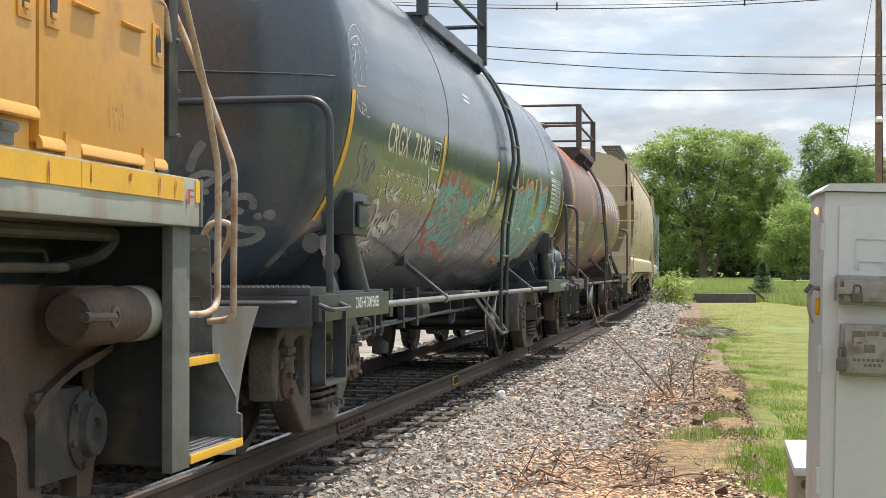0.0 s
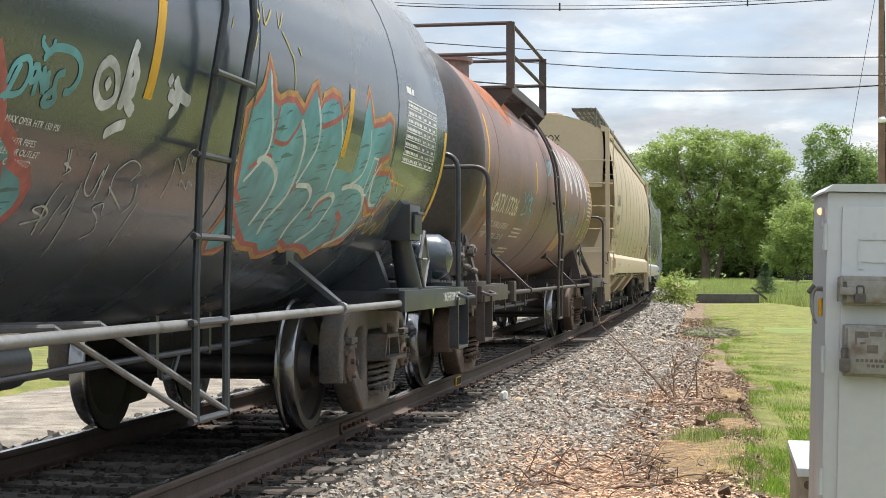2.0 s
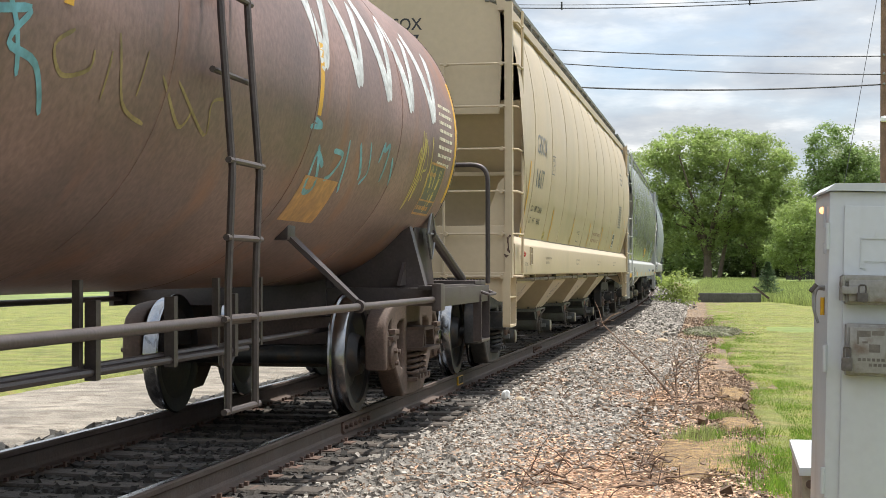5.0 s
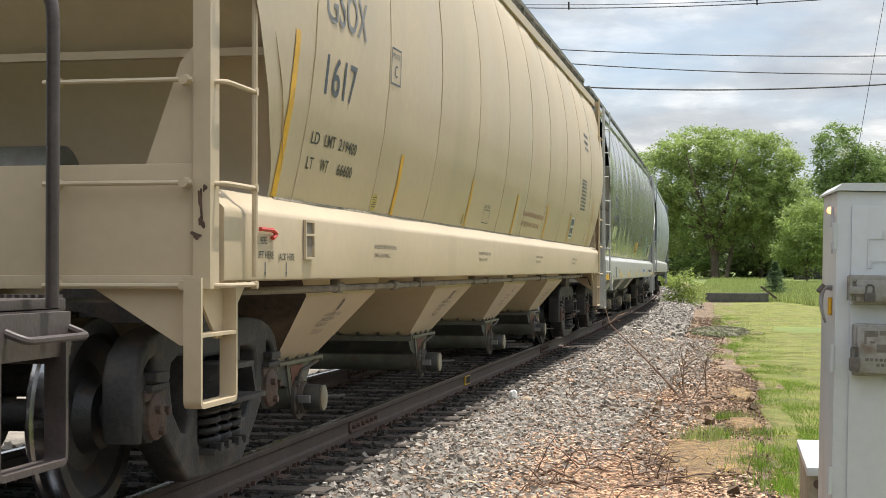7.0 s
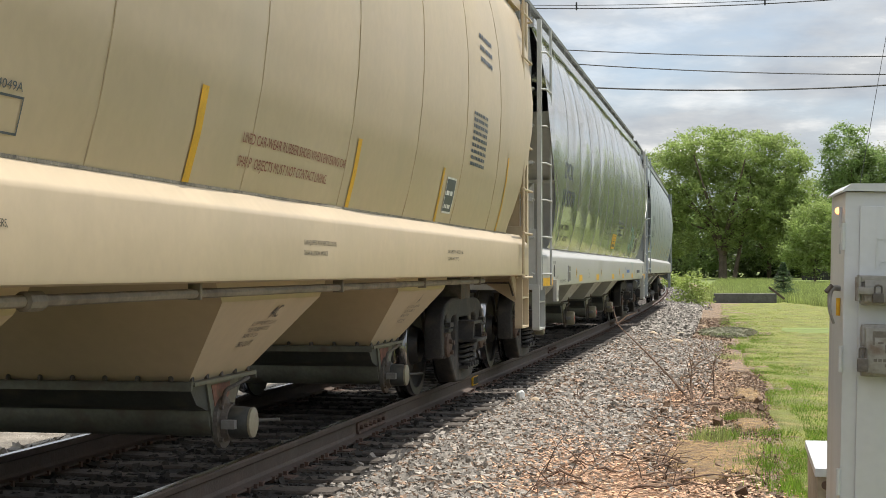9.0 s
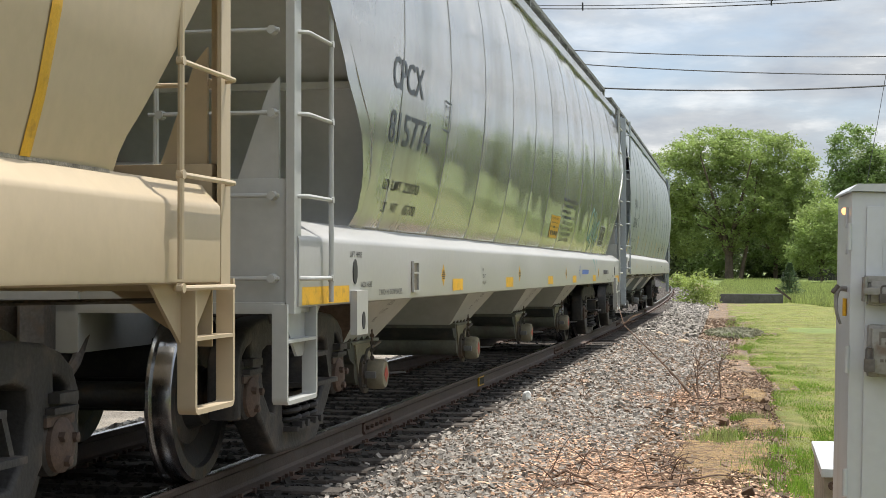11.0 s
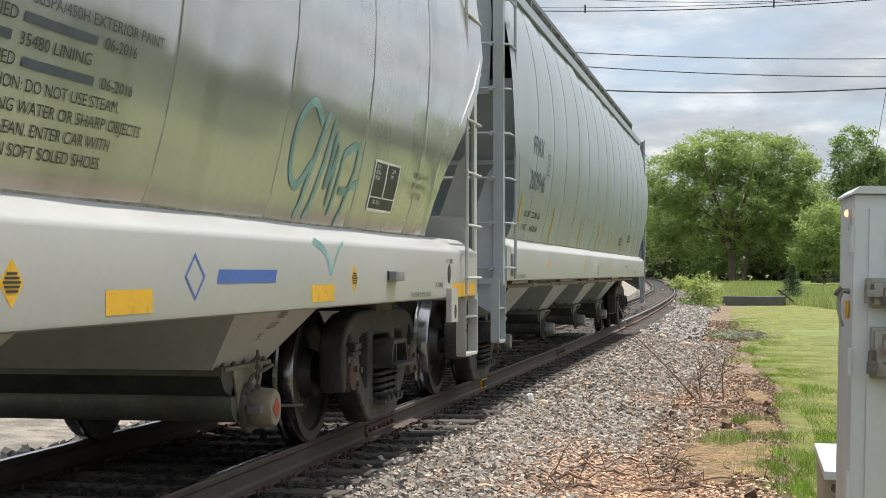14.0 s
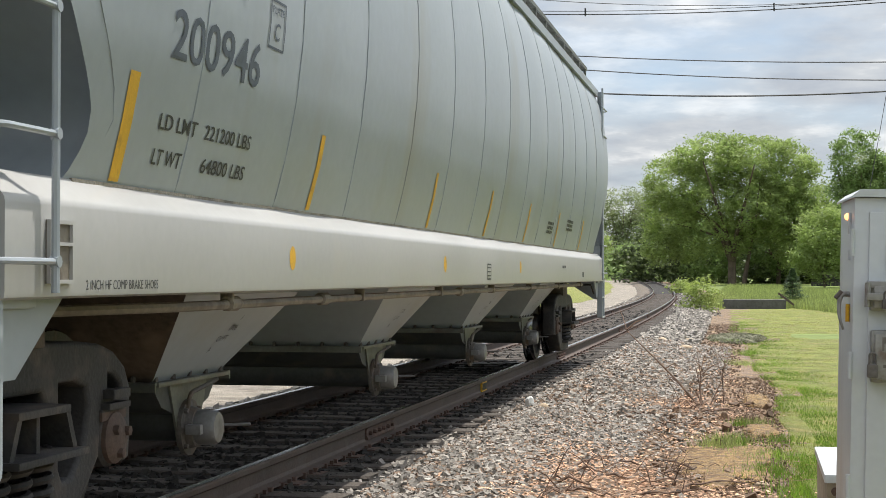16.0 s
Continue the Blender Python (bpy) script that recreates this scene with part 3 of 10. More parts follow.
TIES = [tie_mesh(k) for k in range(6)]
pl = B()
for s in (-1, 1):
    box(pl, s * GAUGE - 0.17, s * GAUGE + 0.17, -0.09, 0.09, -0.19, -0.171)
    for dx in (-0.095, 0.095):
        for dy in (-0.05, 0.05):
            box(pl, s * GAUGE + dx - 0.012, s * GAUGE + dx + 0.012, dy - 0.012, dy + 0.012, -0.18, -0.145)
PLATE = finish(pl, "tie_plate", M_RUST)
an = B()
for s in (-1, 1):
    for e in (-1, 1):
        box(an, s * GAUGE - 0.085, s * GAUGE + 0.085, e * 0.135 - 0.014, e * 0.135 + 0.014, -0.20, -0.155)
ANCHOR = finish(an, "rail_anchor", M_RUST)
rng = random.Random(4)
y = -3.0
while y < 118:
    m = pose(bend(y) + rng.uniform(-0.06, 0.06), y, 0, 0, 0, rng.uniform(-1.2, 1.2) + math.degrees(math.atan2(bend(y - 1) - bend(y + 1), 2)))
    t_ob = part("tie", rng.choice(TIES), M_TIE, bed, "", m)
    part("tie_plate", PLATE, M_RUST, bed, "", pose(bend(y), y, 0, 0, 0, math.degrees(math.atan2(bend(y - 1) - bend(y + 1), 2))))
    if rng.random() < 0.55:
        part("rail_anchor", ANCHOR, M_RUST, bed, "", pose(bend(y), y, 0))
    y += 0.5 + rng.uniform(-0.03, 0.03)


# crushed stone
def stone_shape(rng):
    """A broken block: eight jittered corners, flattish, turned at will and tipped a little."""
    v = np.array([(x, y, z) for x in (-1, 1) for y in (-1, 1) for z in (-1, 1)], float)
    v *= rng.uniform(0.55, 1.05, (8, 3))
    v[:, 0] += v[:, 2] * rng.uniform(-0.5, 0.5)
    v *= np.array((1.0, rng.uniform(0.55, 0.95), rng.uniform(0.40, 0.75)))
    a, b, c = rng.uniform(0, 6.283), rng.normal() * 0.45, rng.normal() * 0.45
    rz = np.array([(math.cos(a), -math.sin(a), 0), (math.sin(a), math.cos(a), 0), (0, 0, 1)])
    ry = np.array([(math.cos(b), 0, math.sin(b)), (0, 1, 0), (-math.sin(b), 0, math.cos(b))])
    rx = np.array([(1, 0, 0), (0, math.cos(c), -math.sin(c)), (0, math.sin(c), math.cos(c))])
    return v @ (rz @ ry @ rx).T


ICO = np.array([(0, 1, 3), (0, 3, 2), (4, 6, 7), (4, 7, 5), (0, 4, 5), (0, 5, 1), (2, 3, 7), (2, 7, 6), (0, 2, 6), (0, 6, 4), (1, 5, 7), (1, 7, 3)])
nrng = np.random.default_rng(5)
SHAPES = [stone_shape(nrng) for _ in range(48)]


def bed_z(u):
    return float(np.interp(u, [-2.5, -2.1, -1.7, -1.3, 1.3, 1.75, 2.15, 2.45, 2.7, 3.3, 4.2], [-0.6, -0.36, -0.25, -0.20, -0.20, -0.235, -0.295, -0.35, -0.38, -0.40, -0.415]))


def scatter(n, y0, y1, ua, ub, size, density_pow=1.0):
    vs, fs, o = [], [], 0
    for _ in range(n):
        t = nrng.random() ** density_pow
        yy, u = y0 + (y1 - y0) * t, nrng.uniform(ua, ub)
        s = size * (0.45 + 1.05 * nrng.random() ** 1.6)
        vs.append(SHAPES[nrng.integers(48)] * s + (bend(yy) + u, yy, bed_z(u) + s * nrng.uniform(-0.1, 0.55)))
        fs.append(ICO + o)
        o += 8
    return np.concatenate(vs), np.concatenate(fs)


groups = [scatter(42000, 6.5, 16, 1.37, 2.72, 0.0185), scatter(21000, 16, 34, 1.36, 2.80, 0.0265), scatter(9000, 34, 75, 1.3, 2.6, 0.042),
          scatter(7000, 6.5, 22, -0.68, 0.68, 0.024), scatter(1600, 22, 60, -0.7, 0.7, 0.032), scatter(2400, 7, 26, 0.84, 1.12, 0.024), scatter(3200, 6.5, 45, -2.1, -0.85, 0.040),
          scatter(2600, 6.5, 34, 2.6, 3.3, 0.022), scatter(1300, 7, 28, 1.10, 1.40, 0.019), scatter(3000, 60, 150, 0.9, 3.0, 0.05), scatter(5000, 30, 110, -4.6, -1.6, 0.045), scatter(21000, 6.5, 16, 1.35, 2.72, 0.0165), scatter(10000, 16, 34, 1.35, 2.80, 0.025)]


def joined(picked):
    vs, fs, o = [], [], 0
    for v, f in picked:
        vs.append(v)
        fs.append(f + o)
        o += len(v)
    return np.concatenate(vs).tolist(), np.concatenate(fs).tolist()


# grimy holds the stones whose colour carries the train's shade
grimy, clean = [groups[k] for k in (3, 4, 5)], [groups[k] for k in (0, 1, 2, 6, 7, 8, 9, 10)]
tagged(part("ballast", mesh_np("ballast", *joined(clean), M_STONE), M_STONE, bed, "loose crushed grey stone"), kind="stuff")
tagged(part("ballast", mesh_np("ballast", *joined(groups[11:]), M_STONEBROWN), M_STONEBROWN, bed, "loose crushed brown stone"), kind="stuff")
tagged(part("ballast", mesh_np("ballast", *joined(grimy), M_STONEDARK), M_STONEDARK, bed, "crushed stone between the rails, dark with oil and painted shade"), kind="stuff")
part("ballast_core", strip("ballast_core", [(-1.25, -0.215), (-0.9, -0.194), (0, -0.196), (0.9, -0.194), (1.3, -0.197), (1.42, -0.225)], ys_all, M_BEDDARK, 0.012, 3.0, 0.05), M_BEDDARK, bed, "ballast dark with oil and painted shade")
clods = [scatter(7000, 8.5, 24, 2.55, 4.0, 0.012), scatter(2600, 24, 50, 2.4, 3.5, 0.017), scatter(60, 10, 20, 2.7, 3.9, 0.042)]
tagged(part("earth_clod", mesh_np("earth_clod", *joined(clods), M_CLOD), M_CLOD, earth, "crumbly dark brown clods"), kind="stuff")
STONES = [mesh_np("stone", (SHAPES[k] * 0.026).tolist(), ICO.tolist(), M_STONE) for k in range(12)]
for k in range(300):
    yy, u = nrng.uniform(7.6, 11.5), nrng.uniform(1.4, 2.6)
    part("stone", STONES[k % 12], M_STONE, bed, "", pose(bend(yy) + u, yy, bed_z(u) + 0.02, *nrng.normal(0, 14, 2), nrng.uniform(0, 360)))


# ---- rolling stock ----
CARS, WHEELSETS = [], []
R36 = 0.457


def wheelset_mesh(r):
    bm = B()
    for s in (-1, 1):
        prof = [(0.678, 0.12), (0.678, 0.16), (0.70, r - 0.09), (0.682, r - 0.05), (0.68, r + 0.015), (0.69, r + 0.026), (0.705, r + 0.022), (0.716, r + 0.002), (0.80, r - 0.003), (0.815, r - 0.012),
                (0.815, r - 0.075), (0.79, r - 0.085), (0.745, r - 0.20), (0.765, 0.18), (0.845, 0.15), (0.85, 0.10)]
        lathe(bm, [(s * a, b) for a, b in prof], "x", (0, 0, 0), 44)
    lathe(bm, [(-0.98, 0.075), (0.98, 0.075)], "x", (0, 0, 0), 14)
    bmesh.ops.recalc_face_normals(bm, faces=bm.faces)
    for f in bm.faces:
        c = f.calc_center_median()
        if math.hypot(c.y, c.z) > r - 0.009 and abs(c.x) > 0.67:
            f.material_index = 1
    me = finish(bm, "wheelset", M_WHEEL, 30)
    me.materials.append(M_TREAD)
    return me


def side_frame_mesh(material):
    cu = bpy.data.curves.new("side_frame", "CURVE")
    cu.dimensions, cu.fill_mode, cu.extrude, cu.bevel_depth, cu.bevel_resolution = "2D", "BOTH", 0.062, 0.022, 2
    half = [(0.0, 0.862), (0.55, 0.852), (0.78, 0.832), (0.92, 0.795), (1.02, 0.735), (1.065, 0.66), (1.075, 0.47), (1.06, 0.37), (1.03, 0.365), (1.01, 0.575), (0.77, 0.575), (0.75, 0.40), (0.68, 0.33), (0.52, 0.20), (0.40, 0.115), (0.0, 0.10)]
    outer = half + [(-a, b) for a, b in half[-2:0:-1]]
    holes = [[(s * a, b) for a, b in ((0.375, 0.735), (0.55, 0.735), (0.66, 0.70), (0.69, 0.61), (0.64, 0.44), (0.51, 0.32), (0.42, 0.31), (0.375, 0.38))] for s in (-1, 1)]
    holes.append([(-0.295, 0.66), (-0.26, 0.71), (0.26, 0.71), (0.295, 0.66), (0.295, 0.27), (0.26, 0.235), (-0.26, 0.235), (-0.295, 0.27)])
    holes += [[(s * a, b) for a, b in ((0.84, 0.755), (0.93, 0.735), (1.0, 0.69), (1.025, 0.635), (0.84, 0.635))] for s in (-1, 1)]
    for loop in [outer] + holes:
        sp = cu.splines.new("POLY")
        sp.points.add(len(loop) - 1)
        sp.use_cyclic_u = True
        for p, (a, b) in zip(sp.points, loop):
            p.co = (a, b, 0, 1)
    ob = bpy.data.objects.new("side_frame", cu)
    me = bpy.data.meshes.new_from_object(ob)
    bpy.data.objects.remove(ob)
    me.transform(Matrix(((0, 0, 1, 0), (1, 0, 0, 0), (0, 1, 0, 0), (0, 0, 0, 1))))
    me.materials.clear()
    me.materials.append(material)
    me.polygons.foreach_set("use_smooth", [True] * len(me.polygons))
    me.set_sharp_from_angle(angle=radians(35))
    return me


def spring_mesh(material):
    bm = B()
    n = 60
    tube(bm, [(0.062 * math.cos(g), 0.062 * math.sin(g), 0.235 + 0.25 * k / n) for k in range(n + 1) for g in [2 * math.pi * 5.2 * k / n]], 0.0165, 6)
    return finish(bm, "spring", material)


def bearing_mesh(material):
    bm = B()
    lathe(bm, [(-0.11, 0.10), (-0.08, 0.122), (0.06, 0.122), (0.075, 0.108), (0.095, 0.108), (0.105, 0.098), (0.118, 0.05), (0.125, 0.02)], "x", (0, 0, 0), 26)
    for k in range(3):
        a = 2.1 * k + 0.4
        lathe(bm, [(0.10, 0.022), (0.135, 0.022), (0.138, 0.016)], "x", (0, 0.062 * math.cos(a), 0.062 * math.sin(a)), 6)
    box(bm, -0.09, 0.09, -0.125, 0.125, 0.075, 0.125, 0.012)
    box(bm, -0.10, 0.115, -0.11, 0.11, 0.122, 0.15, 0.008)
    box(bm, 0.06, 0.125, -0.085, 0.085, 0.165, 0.205, 0.008)
    for f in bm.faces:
        if f.calc_center_median().x > 0.08 and f.calc_center_median().z < 0.11:
            f.material_index = 1
    me = finish(bm, "bearing", material)
    me.materials.append(M_TRUCKB)
    return me


TRUCK_MESHES = {}


def truck(car, yc, material, r=R36):
    key = material.name
    if key not in TRUCK_MESHES:
        bm = B()
        box(bm, -1.05, 1.05, -0.2, 0.2, 0.485, 0.645, 0.02)
        box(bm, -0.45, 0.45, -0.26, 0.26, 0.50, 0.74, 0.03)
        lathe(bm, [(0.70, 0.2), (0.80, 0.2)], "z", (0, 0, 0), 24)
        for s in (-1, 1):
            # hollow bolster ends with two pockets, and brake beams
            for a, b, c, d, far in ((-0.21, 0.21, 0.625, 0.655, 1.22), (-0.285, 0.285, 0.462, 0.49, 1.26), (-0.015, 0.015, 0.49, 0.625, 1.19), (-0.27, 0.27, 0.205, 0.237, 1.17)):
                x0, x1 = sorted((s * 0.95, s * far))
                box(bm, x0, x1, a, b, c, d, 0.008)
            for e in (-1, 1):
                prism(bm, [(e * 0.175, 0.63), (e * 0.21, 0.63), (e * 0.275, 0.485), (e * 0.24, 0.485)], "x", s * 1.0, s * 1.215)
                for q in (0.08, 0.20):
                    x0, x1 = sorted((s * 1.12, s * 1.185))
                    box(bm, x0, x1, e * q - 0.025, e * q + 0.025, 0.225, 0.265, 0.006)
            tube(bm, [(-0.85, s * 0.42, 0.36), (0.85, s * 0.42, 0.36)], 0.035, 8)
            box(bm, s * 0.80, s * 0.69, -0.47, -0.40, 0.26, 0.50, 0.01)
            box(bm, s * 0.80, s * 0.69, 0.40, 0.47, 0.26, 0.50, 0.01)
        TRUCK_MESHES[key] = (finish(bm, "truck", material), side_frame_mesh(material), spring_mesh(material), bearing_mesh(material), wheelset_mesh(r))
    me, frame_me, spring_me, bearing_me, wheel_me = TRUCK_MESHES[key]
    tk = part("truck", me, material, car, "cast steel two-axle truck", (0, yc, 0))
    for s in (-1, 1):
        flip = pose(s * 1.0, 0, 0, 0, 0, 0 if s > 0 else 180)
        part("side_frame", frame_me, material, tk, "", flip)
        for dx, dy in ((0.085, -0.17), (0.085, 0.0), (0.085, 0.17), (-0.06, -0.1), (-0.06, 0.1)):
            part("spring", spring_me, material, tk, "", (s * (1.0 + dx), dy, 0))
        for e in (-1, 1):
            part("bearing", bearing_me, material, tk, "", pose(s * 1.01, e * 0.889, r, 0, 0, 0 if s > 0 else 180))
    for e in (-1, 1):
        w = part("wheelset", wheel_me, M_WHEEL, tk, "steel wheels with worn bright treads", (0, e * 0.889, r))
        WHEELSETS.append((w, e * 0.889, r))
    return tk


def strap(bm, pts, side):
    """A flat steel strap bent along pts, lying in an upright plane along the car."""
    rings = []
    for i, p in enumerate(pts):
        d = (pts[min(i + 1, len(pts) - 1)] - pts[max(i - 1, 0)]).normalized()
        n = d.cross(Vector((1, 0, 0))).normalized()
        rings.append([bm.verts.new(p + Vector((a, 0, 0)) + n * b) for a, b in ((-0.04, -0.011), (0.04, -0.011), (0.04, 0.011), (-0.04, 0.011))])
    for u, v in zip(rings, rings[1:]):
        for k in range(4):
            bm.faces.new((u[k], u[(k + 1) % 4], v[(k + 1) % 4], v[k]))
    bm.faces.new(rings[0][::-1])
    bm.faces.new(rings[-1])


def coupler(car, y, out, material):
    bm = B()
    box(bm, -0.09, 0.09, min(y, y - out * 0.9), max(y, y - out * 0.9), 0.76, 0.94, 0.02)
    prism(bm, [(-0.16, y), (-0.17, y + out * 0.2), (-0.05, y + out * 0.30), (0.0, y + out * 0.18), (0.10, y + out * 0.34), (0.17, y + out * 0.22), (0.15, y)], "z", 0.72, 0.98)
    tube(bm, rounded([(0.25, y - out * 0.1, 0.80), (0.28, y + out * 0.1, 0.62), (0.2, y + out * 0.35, 0.50)], 0.1), 0.03, 8)
    tube(bm, [(0.15, y - out * 0.05, 0.98), (1.25, y - out * 0.05, 1.0), (1.3, y - out * 0.05, 0.86)], 0.014, 6)
    part("coupler", bm, material, car, "knuckle coupler with air hose and uncoupling lever")


def tank_car(name, label, mid, half, r, zc, lo, hi, ends, m_body, m_eq, m_truck, m_pipe, ladder, trucks, seams, stripes, braces, hand):
    """All along-track places are metres of the train, counted from the car's middle."""
    car = thing(name, label, "tank car")
    CARS.append((car, mid, half))
    y = lambda s: s - mid
    bm = B()
    prof = []
    hd = r * (0.25 if m_pipe is M_PIPE else 0.46)
    for k in range(13):
        a = math.pi / 2 * k / 12
        prof.append((y(lo) - hd * math.cos(a), max(0.02, r * math.sin(a))))
    n = 10
    prof += [(y(lo) + (hi - lo) * k / n, r) for k in range(1, n)]
    for k in range(12, -1, -1):
        a = math.pi / 2 * k / 12
        prof.append((y(hi) + hd * math.cos(a), max(0.02, r * math.sin(a))))
    lathe(bm, prof, "y", (0, 0, zc), 72)
    tank = part("tank", bm, m_body, car, "", smooth=60)
    if m_body is M_BROWN:
        # dark dished heads
        for out in (-1, 1):
            bm = B()
            hp = []
            for k in range(13):
                a = math.pi / 2 * k / 12
                hp.append(((y(lo) if out < 0 else y(hi)) + out * (hd * math.cos(a) + 0.003), max(0.02, (r + 0.003) * math.sin(a))))
            lathe(bm, hp, "y", (0, 0, zc), 72)
            part("tank_head", bm, M_HEADBROWN, car, "dark dished tank head", smooth=60)
    for s in seams:
        bm = B()
        lathe(bm, [(y(s) - 0.022, r - 0.01), (y(s) - 0.012, r + 0.0035), (y(s) + 0.012, r + 0.0035), (y(s) + 0.022, r - 0.01)], "y", (0, 0, zc), 72)
        part("weld_seam", bm, m_body, car)
    surf = lambda u, v, d: ((r + d) * math.cos(v / r), u, zc + (r + d) * math.sin(v / r))
    for s0, v0, v1, w in stripes:
        stencil("reflective_stripe", [rect(y(s0) - w / 2, y(s0) + w / 2, v0, v1, 10)], surf, M_YELLOW, car, "yellow reflective stripe")
    for t in trucks:
        truck(car, y(t), m_truck)
        # body bolster and saddle between tank and truck
        bm = B()
        box(bm, -1.37, 1.37, y(t) - 0.28, y(t) + 0.28, 0.83, 0.98, 0.012)
        prism(bm, [(-1.2, 0.97), (1.2, 0.97), (1.06, zc - r * 0.62), (0.5, zc - r * 0.9), (-0.5, zc - r * 0.9), (-1.06, zc - r * 0.62)], "y", y(t) - 0.06, y(t) + 0.06)
        box(bm, -0.4, 0.4, y(t) - 0.3, y(t) + 0.3, 0.74, 1.05, 0.01)
        part("body_bolster", bm, m_eq, car)
    for s, out, t in ((ends[0], -1, trucks[0]), (ends[1], 1, trucks[1])):
        e = y(s)
        inn = e - out * 0.62
        bm = B()
        box(bm, -1.38, 1.38, min(e, inn), max(e, inn), 0.985, 1.03, 0.006)
        box(bm, -1.38, 1.38, min(e, e - out * 0.09), max(e, e - out * 0.09), 0.80, 0.985, 0.008)
        part("end_platform", bm, m_eq, car, "end platform with safety tread")
        bm = B()
        for k in range(92):
            box(bm, -1.38 + 0.03 * k, -1.362 + 0.03 * k, min(e, e - out * 0.03), max(e, e - out * 0.03), 1.029, 1.042)
        tagged(part("safety_tread", bm, m_pipe, car, "serrated walkway edge"), kind="stuff")
        bm = B()
        tube(bm, rounded([(-1.30, e, 0.945), (-1.30, e + out * 0.05, 0.945), (1.30, e + out * 0.05, 0.945), (1.30, e, 0.945)], 0.03), 0.011, 8)
        part("end_grab_iron", bm, m_pipe, car)
        bm = B()
        box(bm, -0.26, 0.26, min(e, y(t)), max(e, y(t)), 0.70, 1.0, 0.015)
        part("stub_sill", bm, m_eq, car)
        coupler(car, e, out, M_TRUCK)
        bm = B()
        hx, hy = 1.44, e - out * (hand if out < 0 else (0.64 if m_pipe is M_PIPE else 0.24))
        tube(bm, rounded([(-hx, hy, 1.0), (-hx, hy, 2.14), (hx, hy, 2.14), (hx, hy, 1.0)], 0.16, 6), 0.023, 12)
        part("end_handrail", bm, m_eq, car, "bent pipe handrail")
        for side in (-1, 1):
            # side plate from the end to past the truck, with stirrup step below
            a, b = sorted((e - out * 0.05, y(t) + out * -0.55))
            bm = B()
            box(bm, side * 1.40 - 0.022, side * 1.40 + 0.022, a, b, 0.83, 0.985, 0.006)
            box(bm, side * 1.32 - 0.09, side * 1.32 + 0.06, a, b, 0.965, 1.0, 0.004)
            part("side_plate", bm, m_eq, car)
            bm = B()
            sy0, sy1 = e - out * 0.12, e - out * 0.62
            strap(bm, rounded([(side * 1.40, sy0, 0.90), (side * 1.40, sy0, 0.465), (side * 1.40, sy1, 0.465), (side * 1.40, sy1, 0.90)], 0.03, 3), side)
            part("stirrup_step", bm, m_eq, car)
            bm = B()
            gy = e - out * 0.30
            tube(bm, rounded([(side * 1.41, gy - 0.24, 0.93), (side * 1.49, gy - 0.24, 0.90), (side * 1.49, gy + 0.24, 0.90), (side * 1.41, gy + 0.24, 0.93)], 0.04), 0.014, 8)
            part("grab_iron", bm, m_eq, car)
    # long pipe rails down both sides, with braces from the tank
    a, b = y(trucks[0]) + 0.55, y(trucks[1]) - 0.55
    for side in (-1, 1):
        bm = B()
        tube(bm, [(side * 1.38, a - 0.15, 0.892), (side * 1.38, b + 0.15, 0.892)], 0.025, 14)
        for yy in [y(q) for q in braces]:
            lathe(bm, [(yy - 0.03, 0.042), (yy + 0.03, 0.042)], "y", (side * 1.38, 0, 0.895), 12)
        part("side_pipe_rail", bm, m_pipe, car, "long pipe rail along the sill")
        for yy in [y(q) for q in braces]:
            # a flat bar from the tank's underside down to the pipe
            bm = B()
            g = -0.80
            pa, pb = Vector((side * (r - 0.01) * math.cos(g), yy - 0.04, zc + r * math.sin(g))), Vector((side * 1.37, yy - 0.02, 0.93))
            for q, c in ((0.05, 0.0),):
                vs = []
                for p, hw in ((pa, 0.075), (pa.lerp(pb, 0.25), 0.075), (pb, 0.04)):
                    d = Vector((0, 1, 0))
                    n2 = (pb - pa).normalized().cross(d).normalized()
                    vs.append([bm.verts.new(p + d * hw + n2 * 0.015), bm.verts.new(p - d * hw + n2 * 0.015), bm.verts.new(p - d * hw - n2 * 0.015), bm.verts.new(p + d * hw - n2 * 0.015)])
                for u0, u1 in zip(vs, vs[1:]):
                    for k in range(4):
                        bm.faces.new((u0[k], u0[(k + 1) % 4], u1[(k + 1) % 4], u1[k]))
                bm.faces.new(vs[0])
                bm.faces.new(vs[-1][::-1])
            box(bm, pa.x - 0.05, pa.x + 0.05, pa.y - 0.12, pa.y + 0.06, pa.z - 0.05, pa.z + 0.06, 0.02)
            part("rail_brace", bm, m_eq, car)
    # ladder up the side and platform on top
    for side in (-1, 1):
        bm = B()
        s0, s1 = y(ladder), y(ladder) + 0.42
        rr = r + 0.075
        rungs = []
        for yy in (s0, s1):
            pts = [(side * 1.42, yy, 0.46), (side * 1.42, yy, 1.05), (side * 1.44, yy, 1.6)]
            pts += [(side * rr * math.cos(g), yy, zc + rr * math.sin(g)) for g in [0.0 + 0.11 * k for k in range(12)]]
            tube(bm, pts, 0.019, 8)
            rungs.append(pts)
        part("ladder_stile", bm, m_eq, car)
        lev = [Vector((side * 1.42, 0, 0.47)), Vector((side * 1.42, 0, 0.90)), Vector((side * 1.43, 0, 1.28)), Vector((side * 1.44, 0, 1.64))] + [Vector((side * rr * math.cos(g), 0, zc + rr * math.sin(g))) for g in (-0.18, 0.10, 0.38, 0.66, 0.94, 1.2)]
        rung = B()
        tube(rung, [(0, -0.06, 0), (0, 0.48, 0)], 0.016, 8)
        rung_me = finish(rung, "ladder_rung", m_eq)
        for p in lev:
            part("ladder_rung", rung_me, m_eq, car, "", (p.x, s0, p.z))
